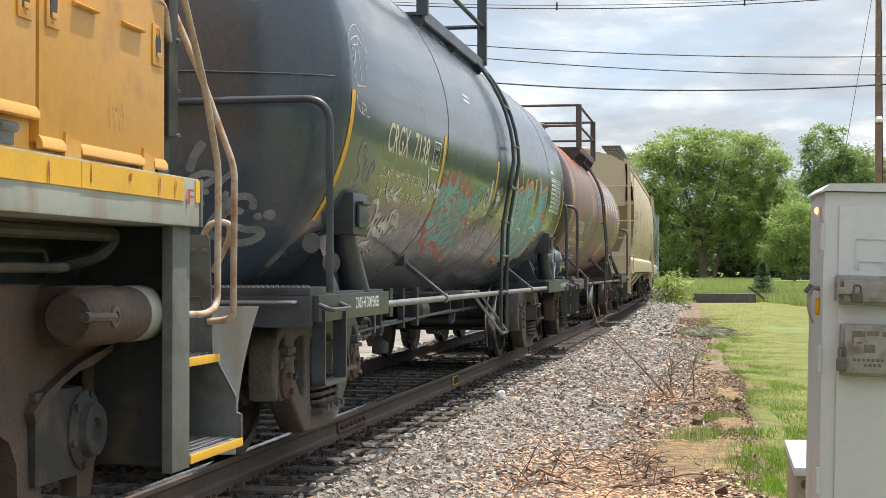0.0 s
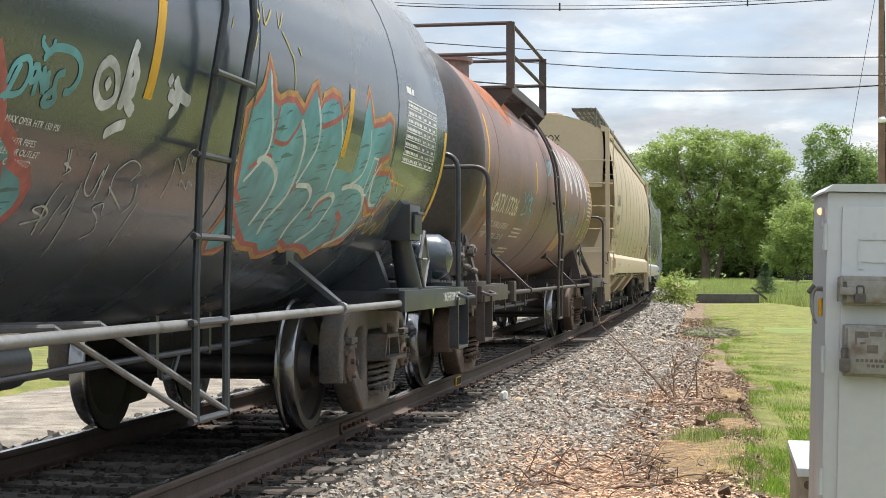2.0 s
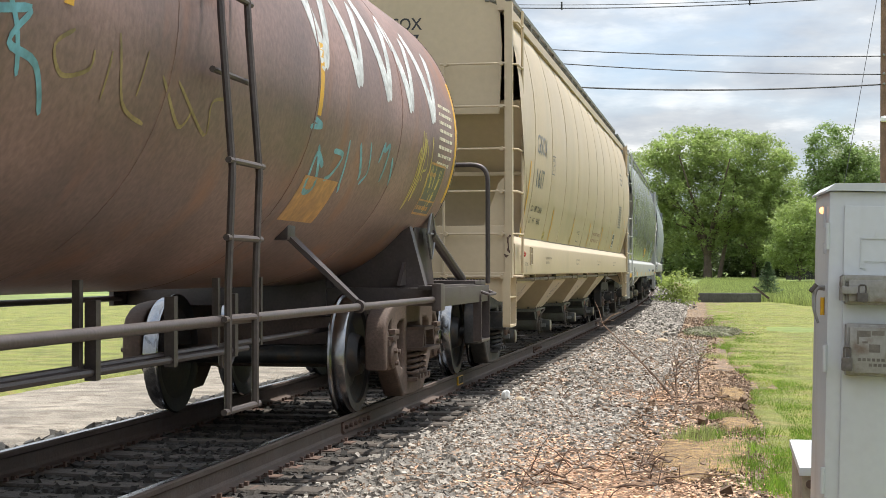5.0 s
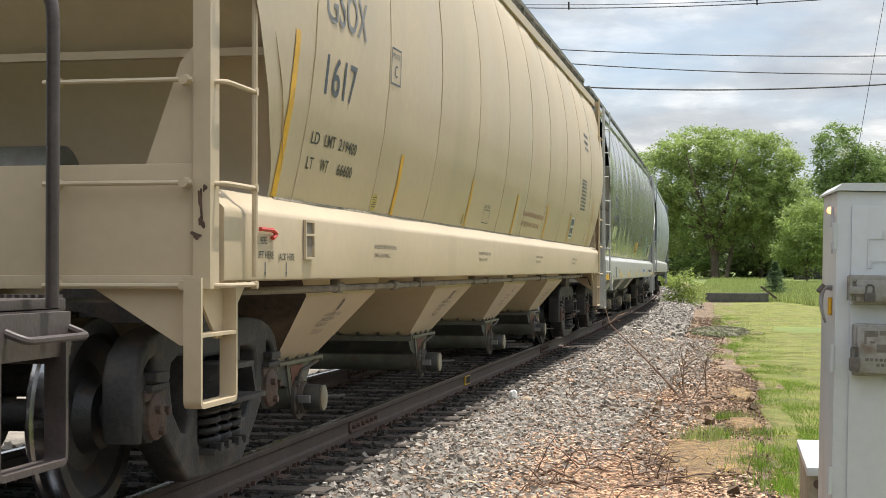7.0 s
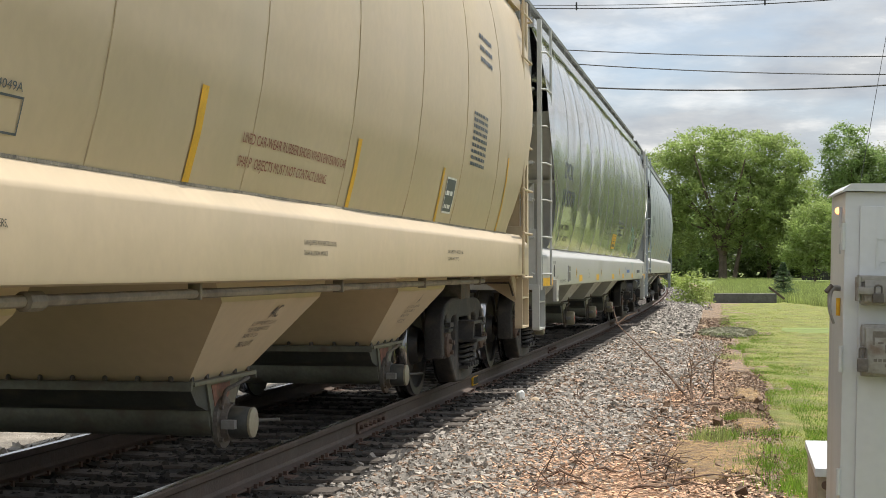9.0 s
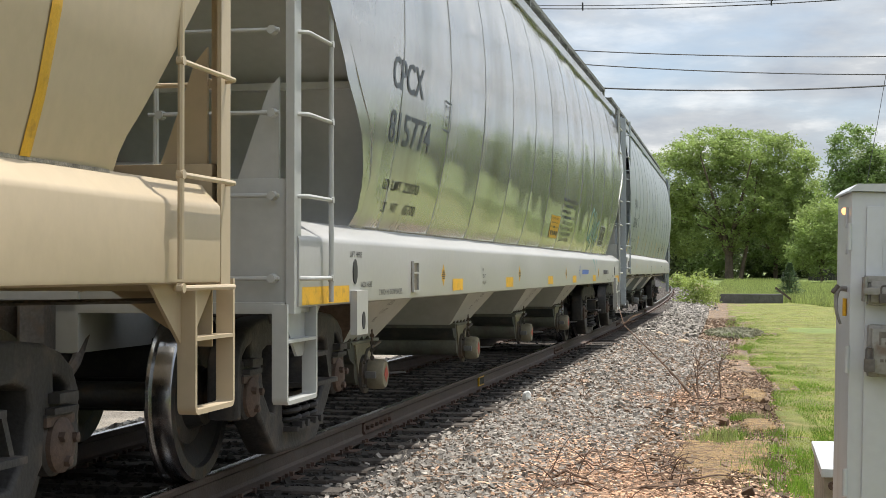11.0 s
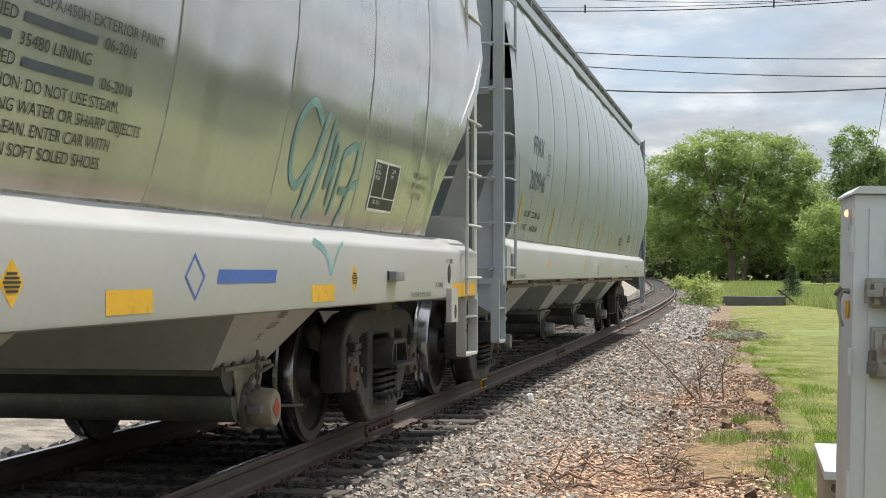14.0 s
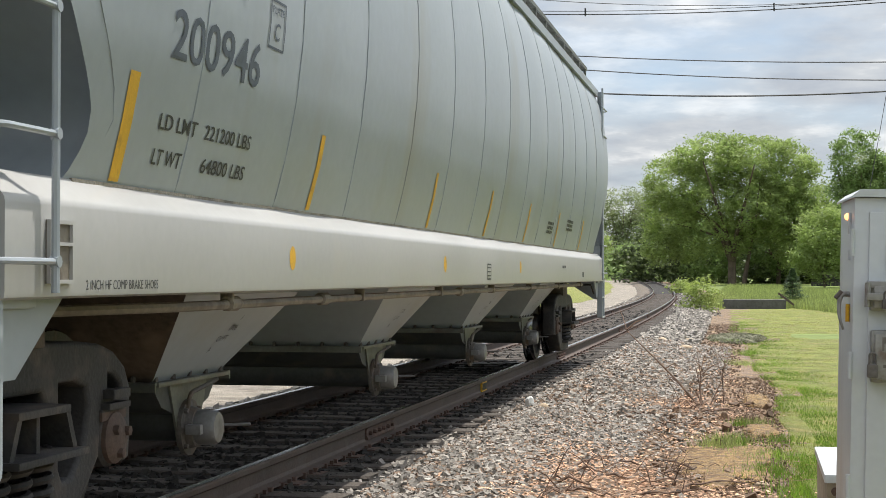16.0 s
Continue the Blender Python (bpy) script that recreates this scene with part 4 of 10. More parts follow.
        if m_pipe is M_PIPE:
            bm = B()
            for yy in (s0, s1):
                tube(bm, [(side * 1.42, yy, 0.48), (side * 1.30, yy - 1.2, zc - r * 0.93 + 0.02), (side * 0.5, yy - 1.2, zc - r * 0.93)], 0.015, 8)
            part("ladder_brace", bm, m_pipe, car)
    ztop = zc + r
    p0, p1 = y(ladder) - 2.9, y(ladder) + 0.5
    wz = 3.34
    for sx in (-1, 1):
        bm = B()
        w0, w1 = sorted((sx * 0.66, sx * 1.16))
        for k in range(6):
            xx = w0 + (w1 - w0) * k / 5
            box(bm, xx - 0.008, xx + 0.008, p0, p1, wz, wz + 0.03)
        for k in range(32):
            yy = p0 + (p1 - p0) * k / 31
            box(bm, w0, w1, yy - 0.006, yy + 0.006, wz + 0.005, wz + 0.028)
        box(bm, sx * 1.16 - 0.012, sx * 1.16 + 0.012, p0, p1, wz - 0.05, wz + 0.05)
        for yy in (p0 + 0.05, (p0 + p1) / 2, p1 - 0.05):
            prism(bm, [(sx * 0.80, wz), (sx * 1.16, wz), (sx * 1.16, wz - 0.05), (sx * 0.98, wz - 0.28)], "y", yy - 0.012, yy + 0.012)
        part("top_walkway", bm, m_eq, car, "grated walkway beside the tank's top")
        bm = B()
        for yy in (p0 + 0.02, p1 - 0.02):
            box(bm, sx * 1.15 - 0.05, sx * 1.15 + 0.05, yy - 0.03, yy + 0.03, wz, wz + 0.80)
        for zz in (0.42, 0.79):
            tube(bm, [(sx * 1.15, p0 + 0.02, wz + zz), (sx * 1.15, p1 - 0.02, wz + zz)], 0.024, 8)
        part("top_railing", bm, m_eq, car, "steel safety railing")
    for yy in (p0 + 0.02, p1 - 0.02):
        for zz in (0.42, 0.79):
            bm = B()
            tube(bm, [(-1.15, yy, wz + zz), (1.15, yy, wz + zz)], 0.024, 8)
            part("cross_rail", bm, m_eq, car)
    bm = B()
    lathe(bm, [(ztop - 0.1, 0.36), (ztop + 0.26, 0.36), (ztop + 0.27, 0.41), (ztop + 0.32, 0.41), (ztop + 0.38, 0.2)], "z", (0, (p0 + p1) / 2, 0), 28)
    part("manway", bm, m_body, car)
    # bottom outlet, brake rods and pipes under the tank
    bm = B()
    lathe(bm, [(0.52, 0.10), (0.60, 0.13), (0.80, 0.13), (zc - r + 0.05, 0.2)], "z", (0, -1.2, 0), 18)
    lathe(bm, [(0.46, 0.075), (0.52, 0.085)], "z", (0, -1.2, 0), 14)
    part("bottom_outlet", bm, m_eq, car)
    bm = B()
    tube(bm, [(0.55, a - 0.3, 0.62), (0.55, b + 0.2, 0.66)], 0.02, 8)
    tube(bm, [(0.25, a, 0.78), (0.25, b, 0.78)], 0.03, 8)
    for yy in (-2.6, -1.9, -0.2, 1.9, 2.8):
        box(bm, 0.53, 0.57, yy - 0.022, yy + 0.022, 0.62, zc - r + 0.08)
    for yy in (-2.2, -1.6, 2.3):
        tube(bm, rounded([(0.55, yy, 0.66), (0.55, yy - 0.12, 0.52), (0.55, yy - 0.3, 0.52), (0.55, yy - 0.3, 0.6)], 0.05), 0.018, 6)
    part("brake_rigging", bm, m_eq, car)
    return car, surf, y


T1_MID = 15.9
tank_a, surf_a, ya = tank_car("tank_car", "black railroad tank car covered in turquoise graffiti", T1_MID, 5.6, 1.48, 2.276, 9.22, 21.92, (8.6, 23.3), M_BLACK, M_BLACKEQ, M_TRUCK, M_PIPE, 16.03, (9.98, 21.05),
                              (12.6, 16.8, 20.05), [(9.26, -0.89, -0.035, 0.09), (12.45, -0.46, -0.05, 0.10), (15.47, -0.46, -0.05, 0.09), (21.84, -0.95, -0.03, 0.09)], (12.9, 18.8), 0.22)
T2_MID = 31.43
tank_b, surf_b, yb = tank_car("tank_car", "rust-brown weathered railroad tank car with graffiti tags", T2_MID, 5.8, 1.31, 2.31, 25.0, 37.75, (24.0, 38.95), M_BROWN, M_BROWNEQ, M_TRUCKB, M_BROWNEQ, 30.95, (25.3, 36.9),
                              (26.0, 30.6, 33.0, 35.4), [(25.29, -0.42, 0.45, 0.085), (29.45, -0.19, 0.23, 0.085), (33.07, -0.25, 0.19, 0.085), (37.68, -0.6, 0.5, 0.09)], (28.0, 33.7), 0.36)


# ---- covered hoppers ----
PROF = [(1.31, 1.36), (1.37, 1.50), (1.43, 1.72), (1.485, 2.0), (1.52, 2.3), (1.535, 2.6), (1.53, 2.9), (1.505, 3.2), (1.455, 3.5), (1.39, 3.75), (1.32, 3.93)]
ROOF = [(1.22, 4.0), (0.95, 4.12), (0.6, 4.22), (0.3, 4.26), (0.0, 4.27)]


def side_at(z):
    return float(np.interp(z, [p[1] for p in PROF], [p[0] for p in PROF]))


def hopper_car(name, label, mid, half, end, trucks, outlets, panels, m_body, m_sill, m_end, sill_z, sill_pad, edge, rungs, step, post_x=1.30, stile_in=0.74):
    """half: truck spacing / 2; end: from the middle to the corner posts; outlets: from the middle."""
    car = thing(name, label, "hopper car", group="covered hopper cars")
    CARS.append((car, mid, half))
    z0, z1 = sill_z
    dent = 0.026 if m_body is M_GREY else 0.020
    seam_z = z1 + (0.085 if m_body is M_GREY else 0.078)

    prof = [(float(np.interp(z, [p[1] for p in PROF], [p[0] for p in PROF])), z) for z in sorted(set([p[1] for p in PROF] + [1.41, 1.45, 1.57, 1.64, 1.78, 1.85, 1.92, 2.08, 2.16, 2.22]))]
    full = prof + ROOF
    full = full + [(-a, b) for a, b in full[-2::-1]]
    ez, ed = [q[0] for q in edge], [q[1] for q in edge]
    ym = end - 1.75
    ts = []
    for a, b in zip(panels, panels[1:]):
        ts += [(a + (b - a) * f, f) for f in (0.0, 0.035, 0.09, 0.18, 0.28, 0.39, 0.5, 0.61, 0.72, 0.82, 0.91, 0.965)]
    ts = [(q, f) for q, f in ts if abs(q) < ym] 
    ends = [(k / 8, 0.0) for k in range(1, 9)]
    bm = B()
    rings = []
    for kind, q, f in [("end", -k, 0) for k, _ in ends[::-1]] + [("mid", q, f) for q, f in ts] + [("end", k, 0) for k, _ in ends]:
        ring = []
        for w, z in full:
            if kind == "mid":
                yy = q
            else:
                # the end sheets run out to a curved edge
                last = end - float(np.interp(z, ez, ed))
                k = abs(q)
                yy = math.copysign((1 - k) * ym + k * last, q)
            pil = 0.010 * math.sin(math.pi * f) ** 0.6 if f > 0 else 0.0
            pil -= dent * max(0.0, 0.25 + noise.noise((yy * 1.15, z * 0.28 + mid, 0.3))) * min(1.0, max(0.0, (z - 1.45) / 0.3)) + 0.0025 * abs(noise.noise((yy * 2.6, z * 1.2 + mid, w)))
            ring.append(bm.verts.new((w + (pil * math.copysign(1.0, w) if z < 3.95 else 0), yy, z)))
        rings.append(ring)
    for a, b in zip(rings, rings[1:]):
        for k in range(len(full) - 1):
            bm.faces.new((a[k], a[k + 1], b[k + 1], b[k]))
    part("body_shell", bm, m_body, car, "rounded ribless side sheets", smooth=60)
    # seams between the side sheets
    pu, pv = [-ym] + [q for q, f in ts] + [ym], [0.0] + [0.010 * math.sin(math.pi * f) ** 0.6 if f > 0 else 0.0 for q, f in ts] + [0.0]
    surf = lambda u, v, d: (side_at(v) + float(np.interp(u, pu, pv)) - dent * max(0.0, 0.25 + noise.noise((u * 1.15, v * 0.28 + mid, 0.3))) * min(1.0, max(0.0, (v - 1.45) / 0.3)) + 0.0025 + d, u, v)
    for p in panels[1:-1]:
        yy = p
        if abs(p) < end - 1.1:
            bm = B()
            pts = [(surf(yy, z, 0)[0] - 0.001, yy, z) for z in [1.40 + 0.1264 * k for k in range(21)]]
            tube(bm, pts, 0.004, 6)
            part("sheet_seam", bm, m_body, car)
    # side sills with a rounded upper edge
    for side in (-1, 1):
        bm = B()
        prof = [(1.10, z0 + 0.03), (1.44, z0), (1.457, z0 + 0.008), (1.46, z0 + 0.025), (1.46, z1 - 0.03), (1.457, z1 - 0.012), (1.447, z1 + 0.002), (1.43, z1 + 0.014), (side_at(seam_z) + 0.004, seam_z + 0.004), (1.20, seam_z + 0.02), (1.10, seam_z - 0.1)]
        n = len(prof)
        lo = [bm.verts.new((side * a, -(end - sill_pad), b)) for a, b in prof]
        hi = [bm.verts.new((side * a, end - sill_pad, b)) for a, b in prof]
        for k in range(n):
            bm.faces.new((lo[k], lo[(k + 1) % n], hi[(k + 1) % n], hi[k]))
        bm.faces.new(lo)
        bm.faces.new(hi)
        part("side_sill", bm, m_sill, car, "", smooth=40)
        bm = B()
        dl = float(np.interp(seam_z, ez, ed)) + 0.06
        prism(bm, [(side * (side_at(seam_z) - 0.01), seam_z - 0.008), (side * (side_at(seam_z) + 0.014), seam_z - 0.006), (side * (side_at(seam_z) + 0.012), seam_z + 0.008), (side * (side_at(seam_z) - 0.008), seam_z + 0.01)], "y", -(end - dl), end - dl)
        part("lap_seam", bm, M_SEAM, car, "gritty seam where body meets sill")
        if m_body is M_GREY:
            continue
        bm = B()
        tube(bm, rounded([(side * 1.05, -end + 1.2, z0 - 0.06), (side * 1.36, -end + 2.0, z0 - 0.055), (side * 1.36, end - 2.4, z0 - 0.04)], 0.3), 0.022, 8)
        for yy in (-end + 2.55, -end + 4.1, -end + 8.2):
            lathe(bm, [(yy - 0.07, 0.024), (yy - 0.06, 0.036), (yy + 0.06, 0.036), (yy + 0.07, 0.024)], "y", (side * 1.36, 0, z0 - 0.05), 10)
        for k in range(7):
            yy = -end + 2.5 + (2 * end - 5.2) * k / 6
            box(bm, side * 1.36 - 0.03, side * 1.36 + 0.03, yy - 0.012, yy + 0.012, z0 - 0.075, z0 + 0.01, 0.004)
        part("sill_pipe", bm, M_DUSTPIPE, car, "dusty conduit under the sill")
    # roof walkways and hatches
    for side in (-1, 1):
        bm = B()
        x0, x1 = sorted((side * 0.72, side * 1.18))
        for k in range(6):
            xx = x0 + (x1 - x0) * k / 5
            box(bm, xx - 0.01, xx + 0.01, -(end + 0.05), end + 0.05, 4.325, 4.37)
        nb = int(2 * end / 0.12)
        for k in range(nb):
            yy = -end + 2 * end * k / (nb - 1)
            box(bm, x0, x1, yy - 0.007, yy + 0.007, 4.335, 4.365)
        for k in range(22):
            yy = -end + 0.1 + (2 * end - 0.2) * k / 21
            box(bm, x0, x1, yy - 0.02, yy + 0.02, 4.30, 4.325)
            box(bm, side * 1.17 - 0.02, side * 1.17 + 0.02, yy - 0.02, yy + 0.02, 4.0, 4.32)
        part("roof_walkway", bm, M_ALLOY, car, "galvanised grating walkway")
    bm = B()
    lathe(bm, [(4.2, 0.34), (4.36, 0.34), (4.37, 0.39), (4.41, 0.39), (4.45, 0.2)], "z", (0, 0, 0), 20)
    hatch_me = finish(bm, "roof_hatch", m_body)
    for k in range(8):
        part("roof_hatch", hatch_me, m_body, car, "", (0, -end + 1.6 + (2 * end - 3.2) * k / 7, 0))
    for side in (-1, 1):
        bm = B()
        prism(bm, [(side * 1.29, 3.90), (side * 1.37, 3.90), (side * 1.37, 4.00), (side * 1.27, 4.04)], "y", -(end - 0.05), end - 0.05)
        part("eave_rail", bm, m_body, car)
    # ends
    for out in (-1, 1):
        e = out * end
        inn = lambda d: e - out * d
        yb0 = lambda a, b: sorted((inn(a), inn(b)))
        bm = B()
        # upper end sheet with a bowed top, then the slope sheet running in under it
        arch = [(-1.30, 2.8), (1.30, 2.8), (1.33, 3.5), (1.30, 3.95), (0.95, 4.12), (0.5, 4.23), (0, 4.27), (-0.5, 4.23), (-0.95, 4.12), (-1.30, 3.95), (-1.33, 3.5)]
        prism(bm, arch, "y", *yb0(0.10, 0.14))
        part("end_sheet", bm, m_end, car)
        # slope sheet, fair with the body's curved edge
        bm = B()
        last = None
        for k in range(15):
            z = 1.36 + (2.95 - 1.36) * k / 14
            d = float(np.interp(z, ez, ed)) + 0.05 + 0.22 * math.sin(math.pi * k / 14)
            row = [bm.verts.new((f * (side_at(z) - 0.006), inn(d + 0.10 * (1 - abs(f)) ** 0.5), z)) for f in (-1, -0.6, 0, 0.6, 1)]
            if last:
                for a, b, c, q in zip(last, last[1:], row[1:], row):
                    bm.faces.new((a, b, c, q))
            last = row
        part("slope_sheet", bm, m_end, car, smooth=50)
        bm = B()
        zr = 2.2
        d = float(np.interp(zr, ez, ed)) + 0.05 + 0.2
        prism(bm, [(-side_at(zr) + 0.02, zr - 0.02), (side_at(zr) - 0.02, zr - 0.02), (side_at(zr) - 0.02, zr + 0.02), (-side_at(zr) + 0.02, zr + 0.02)], "y", *yb0(d, d - 0.06))
        part("slope_stiffener", bm, m_end, car)
        bm = B()
        box(bm, -1.40, 1.40, *yb0(0.02, 0.10), z0 - 0.02, 1.60, 0.01)
        box(bm, -1.40, 1.40, *yb0(0.0, 0.5), z0 - 0.03, z0 + 0.03, 0.01)
        for side in (-1, 1):
            prism(bm, [(side * 1.14, 1.60), (side * 1.36, 1.60), (side * 1.36, 2.12), (side * 1.30, 2.05)], "y", *yb0(0.03, 0.05))
        part("end_sill", bm, m_end, car)
        bm = B()
        box(bm, -0.28, 0.28, *yb0(0.0, 2.4), 0.70, 1.05, 0.015)
        part("stub_sill", bm, m_end, car)
        coupler(car, inn(0.05), out, M_TRUCK)
        bm = B()
        lathe(bm, [(-0.45, 0.17), (-0.43, 0.2), (0.43, 0.2), (0.45, 0.17)], "x", (0.0, inn(0.75), 1.55), 18)
        part("air_reservoir", bm, M_ALLOY if m_end is M_TAN else m_end, car)
        for side in (-1, 1):
            bm = B()
            prism(bm, [(side * post_x, inn(0.0)), (side * 1.45, inn(0.0)), (side * 1.45, inn(0.12)), (side * 1.43, inn(0.12)), (side * 1.43, inn(0.025)), (side * post_x, inn(0.025))], "z", z0 - 0.03, 3.98)
            part("corner_post", bm, m_end, car)
            bm = B()
            tube(bm, [(side * 1.50, inn(stile_in if out < 0 else 0.74), z0 + 0.02), (side * 1.50, inn(stile_in if out < 0 else 0.74), 3.95)], 0.0145, 8)
            tube(bm, [(side * 0.72, inn(-0.03), z0 + 0.02), (side * 0.72, inn(-0.03), 3.3)], 0.0145, 8)
            part("ladder_stile", bm, m_end, car)
            rung = B()
            tube(rung, rounded([(side * 1.44, inn(0.06), 0), (side * 1.50, inn(0.08), 0), (side * 1.50, inn((stile_in if out < 0 else 0.74) + 0.02), 0)], 0.03), 0.0115, 8)
            lathe(rung, [(side * 1.485, 0.02), (side * 1.515, 0.02)], "x", (0, inn(stile_in if out < 0 else 0.74), 0), 10)
            rung_me = finish(rung, "ladder_rung", m_end)
            rung = B()
            tube(rung, [(side * 0.68, inn(-0.035), 0), (side * 1.38, inn(-0.035), 0)], 0.0115, 8)
            for xx in (0.74, 1.34):
                lathe(rung, [(inn(0.0), 0.026), (inn(-0.05), 0.022)], "y", (side * xx, 0, 0), 10)
            rung_end = finish(rung, "ladder_rung", m_end)
            for k in range(7):
                part("ladder_rung", rung_me, m_end, car, "", (0, 0, rungs[0] + rungs[1] * k))
                if k < 6:
                    part("ladder_rung", rung_end, m_end, car, "", (0, 0, rungs[0] + rungs[1] * k))
            bm = B()
            a, b = inn(step[0]), inn(step[1])
            strap(bm, rounded([(side * 1.40, a, z0 + 0.02), (side * 1.40, a, step[2]), (side * 1.40, b, step[2]), (side * 1.40, b, z0 + 0.02)], 0.03, 3), side)
            part("stirrup_step", bm, m_end, car)
            rung = B()
            box(rung, side * 1.40 - 0.04, side * 1.40 + 0.04, min(a, b), max(a, b), step[2] + 0.30, step[2] + 0.315)
            part("step_rung", rung, m_end, car)
            gus = B()
            prism(gus, [(inn(-0.0), z0), (inn(0.75), z0), (inn(0.4), z0 - 0.26), (inn(0.3), z0 - 0.26)], "x", side * 1.36, side * 1.375)
            part("gusset", gus, m_end, car)
            if m_body is M_GREY:
                continue
            gus = B()
            prism(gus, [(side * 0.85, z0), (side * 1.38, z0), (side * 1.38, z0 - 0.28), (side * 1.30, z0 - 0.28)], "y", *yb0(0.03, 0.045))
            part("gusset", gus, m_end, car)
    for t in trucks:
        truck(car, t, M_TRUCKH)
        bm = B()
        box(bm, -1.1, 1.1, t - 0.24, t + 0.24, 0.86, z0 + 0.05, 0.012)
        part("body_bolster", bm, M_TRUCK, car)
    # four bays with cross pipes and end caps
    ow = 0.82
    for k, c in enumerate(outlets):
        bm = B()
        top = z0 + 0.05
        zb = 0.60
        # an inverted pyramid with plane slope sheets that run up into the body
        cb = c + (0.05 if m_body is M_TAN else 0.10)
        rings = [[bm.verts.new((sx * a, cb + sy * b, z)) for sx, sy in ((-1, -1), (1, -1), (1, 1), (-1, 1))] for a, b, z in ((ow, 0.47, zb), (1.16, 0.90, 1.04), (1.22, 1.93, 1.9))]
        for lo, hi in zip(rings, rings[1:]):
            for i in range(4):
                f = bm.faces.new((lo[i], lo[(i + 1) % 4], hi[(i + 1) % 4], hi[i]))
                # outward faces of the end bays get the dirty, shade-darkened colour
                if (k == 0 and i == 0) or (k == len(outlets) - 1 and i == 2):
                    f.material_index = 1
        bm.faces.new(rings[0])
        hop = part("hopper_bay", bm, m_end, car, "", (0, 0, -0.07 if m_body is M_TAN else 0.0), smooth=0)
        hop.data.materials.append(M_ENDDARK)
        wide = 0.36 if m_body is M_GREY else 0.47
        cc = cb
        for s in (-1, 1):
            bm = B()
            prism(bm, [(cc + s * (wide - 0.01), zb + 0.012), (cc + s * (wide + 0.075), zb + 0.012), (cc + s * (wide + 0.08), zb + 0.004), (cc + s * (wide + 0.08), zb - 0.035), (cc + s * (wide + 0.068), zb - 0.035), (cc + s * (wide + 0.062), zb - 0.004), (cc + s * (wide - 0.01), zb - 0.004)], "x", -ow - 0.05, ow + 0.05)
            part("bolted_flange", bm, M_ALLOY, hop)
        bm = B()
        lathe(bm, [(0.0, 0.016), (0.022, 0.015), (0.03, 0.006)], "z", (0, 0, 0), 6)
        bolt_me = finish(bm, "flange_bolt", M_TRUCK)
        for i in range(9):
            part("flange_bolt", bolt_me, M_TRUCK, hop, "", (-ow + 0.08 + i * (2 * ow - 0.16) / 8, cc - wide - 0.04, zb + 0.012))
        for i in range(5):
            part("flange_bolt", bolt_me, M_TRUCK, hop, "", (ow + 0.02, cc - wide + 2 * wide * i / 4, zb + 0.012))
        bm = B()
        box(bm, ow - 0.02, ow + 0.06, cc - wide - 0.05, cc + wide + 0.05, zb - 0.012, zb + 0.010, 0.004)
        part("end_flange", bm, M_ALLOY, hop)
        # sloping trough sides down to the tube
        bm = B()
        prism(bm, [(cc - wide, zb - 0.004), (cc + wide, zb - 0.004), (cc + wide * 0.72, 0.475), (cc + wide * 0.36, 0.43), (cc - wide * 0.36, 0.43), (cc - wide * 0.72, 0.475)], "x", -ow, ow)
        part("outlet_trough", bm, M_TROUGH, hop, "dark outlet trough")
        bm = B()
        lathe(bm, [(-ow, 0.02), (-ow, 0.125), (ow, 0.125), (ow, 0.02)], "x", (0, cc - 0.02, 0.40), 28)
        for s in (-1, 1):
            prism(bm, [(cc - 0.02 + s * 0.11, 0.470), (cc - 0.02 + s * 0.15, 0.476), (cc - 0.02 + s * 0.15, 0.464)], "x", -ow, ow)
        part("outlet_tube", bm, M_TROUGH if m_body is M_GREYB else M_ALLOY, hop, "pneumatic outlet tube", smooth=50)
        for s in (-1, 1):
            kc = cc + (0.10 if m_body is M_GREY else 0.03 if m_body is M_TAN else -0.02)
            bm = B()
            x0, x1 = sorted((s * ow, s * (ow + 0.012)))
            prism(bm, [(kc - 0.24, zb - 0.014), (kc + 0.30, zb - 0.014), (kc + 0.27, 0.50), (kc + 0.15, 0.30), (kc + 0.04, 0.245), (kc - 0.10, 0.255)], "x", x0, x1)
            part("end_plate", bm, M_CAP if m_body is M_GREY else M_ALLOY, hop, "worn painted end plate")
            if m_body is M_TAN:
                bm = B()
                x0, x1 = sorted((s * (ow + 0.0125), s * (ow + 0.0155)))
                prism(bm, [(kc - 0.17, zb - 0.03), (kc + 0.14, zb - 0.03), (kc + 0.13, 0.50), (kc - 0.08, 0.38)], "x", x0, x1)
                part("caution_plate", bm, M_REDPLATE, hop, "worn red caution plate")
            bm = B()
            lathe(bm, [(s * ow, 0.09), (s * (ow + 0.01), 0.145), (s * (ow + 0.035), 0.145), (s * (ow + 0.04), 0.11), (s * (ow + 0.075), 0.10)], "x", (0, kc, 0.35), 26)
            for i in range(4):
                a = 0.785 + math.pi / 2 * i
                lathe(bm, [(s * (ow + 0.03), 0.016), (s * (ow + 0.055), 0.014)], "x", (0, kc + 0.128 * math.cos(a), 0.35 + 0.128 * math.sin(a)), 6)
            tube(bm, rounded([(s * (ow + 0.04), kc - 0.06, 0.44), (s * (ow + 0.05), kc - 0.05, 0.53), (s * (ow + 0.06), kc + 0.10, 0.55), (s * (ow + 0.07), kc + 0.30, 0.58)], 0.04), 0.012, 8)
            part("cap_flange", bm, M_TRUCK, hop, "rusty pipe flange with a lever")
            bm = B()
            cr = 1.0 if m_body is M_GREY else 0.78
            lathe(bm, [(s * (ow + 0.06), 0.112 * cr), (s * (ow + 0.09), 0.118 * cr), (s * (ow + 0.17), 0.112 * cr), (s * (ow + 0.185), 0.098 * cr), (s * (ow + 0.188), 0.03 * cr)], "x", (0, kc + 0.01, 0.35), 28)
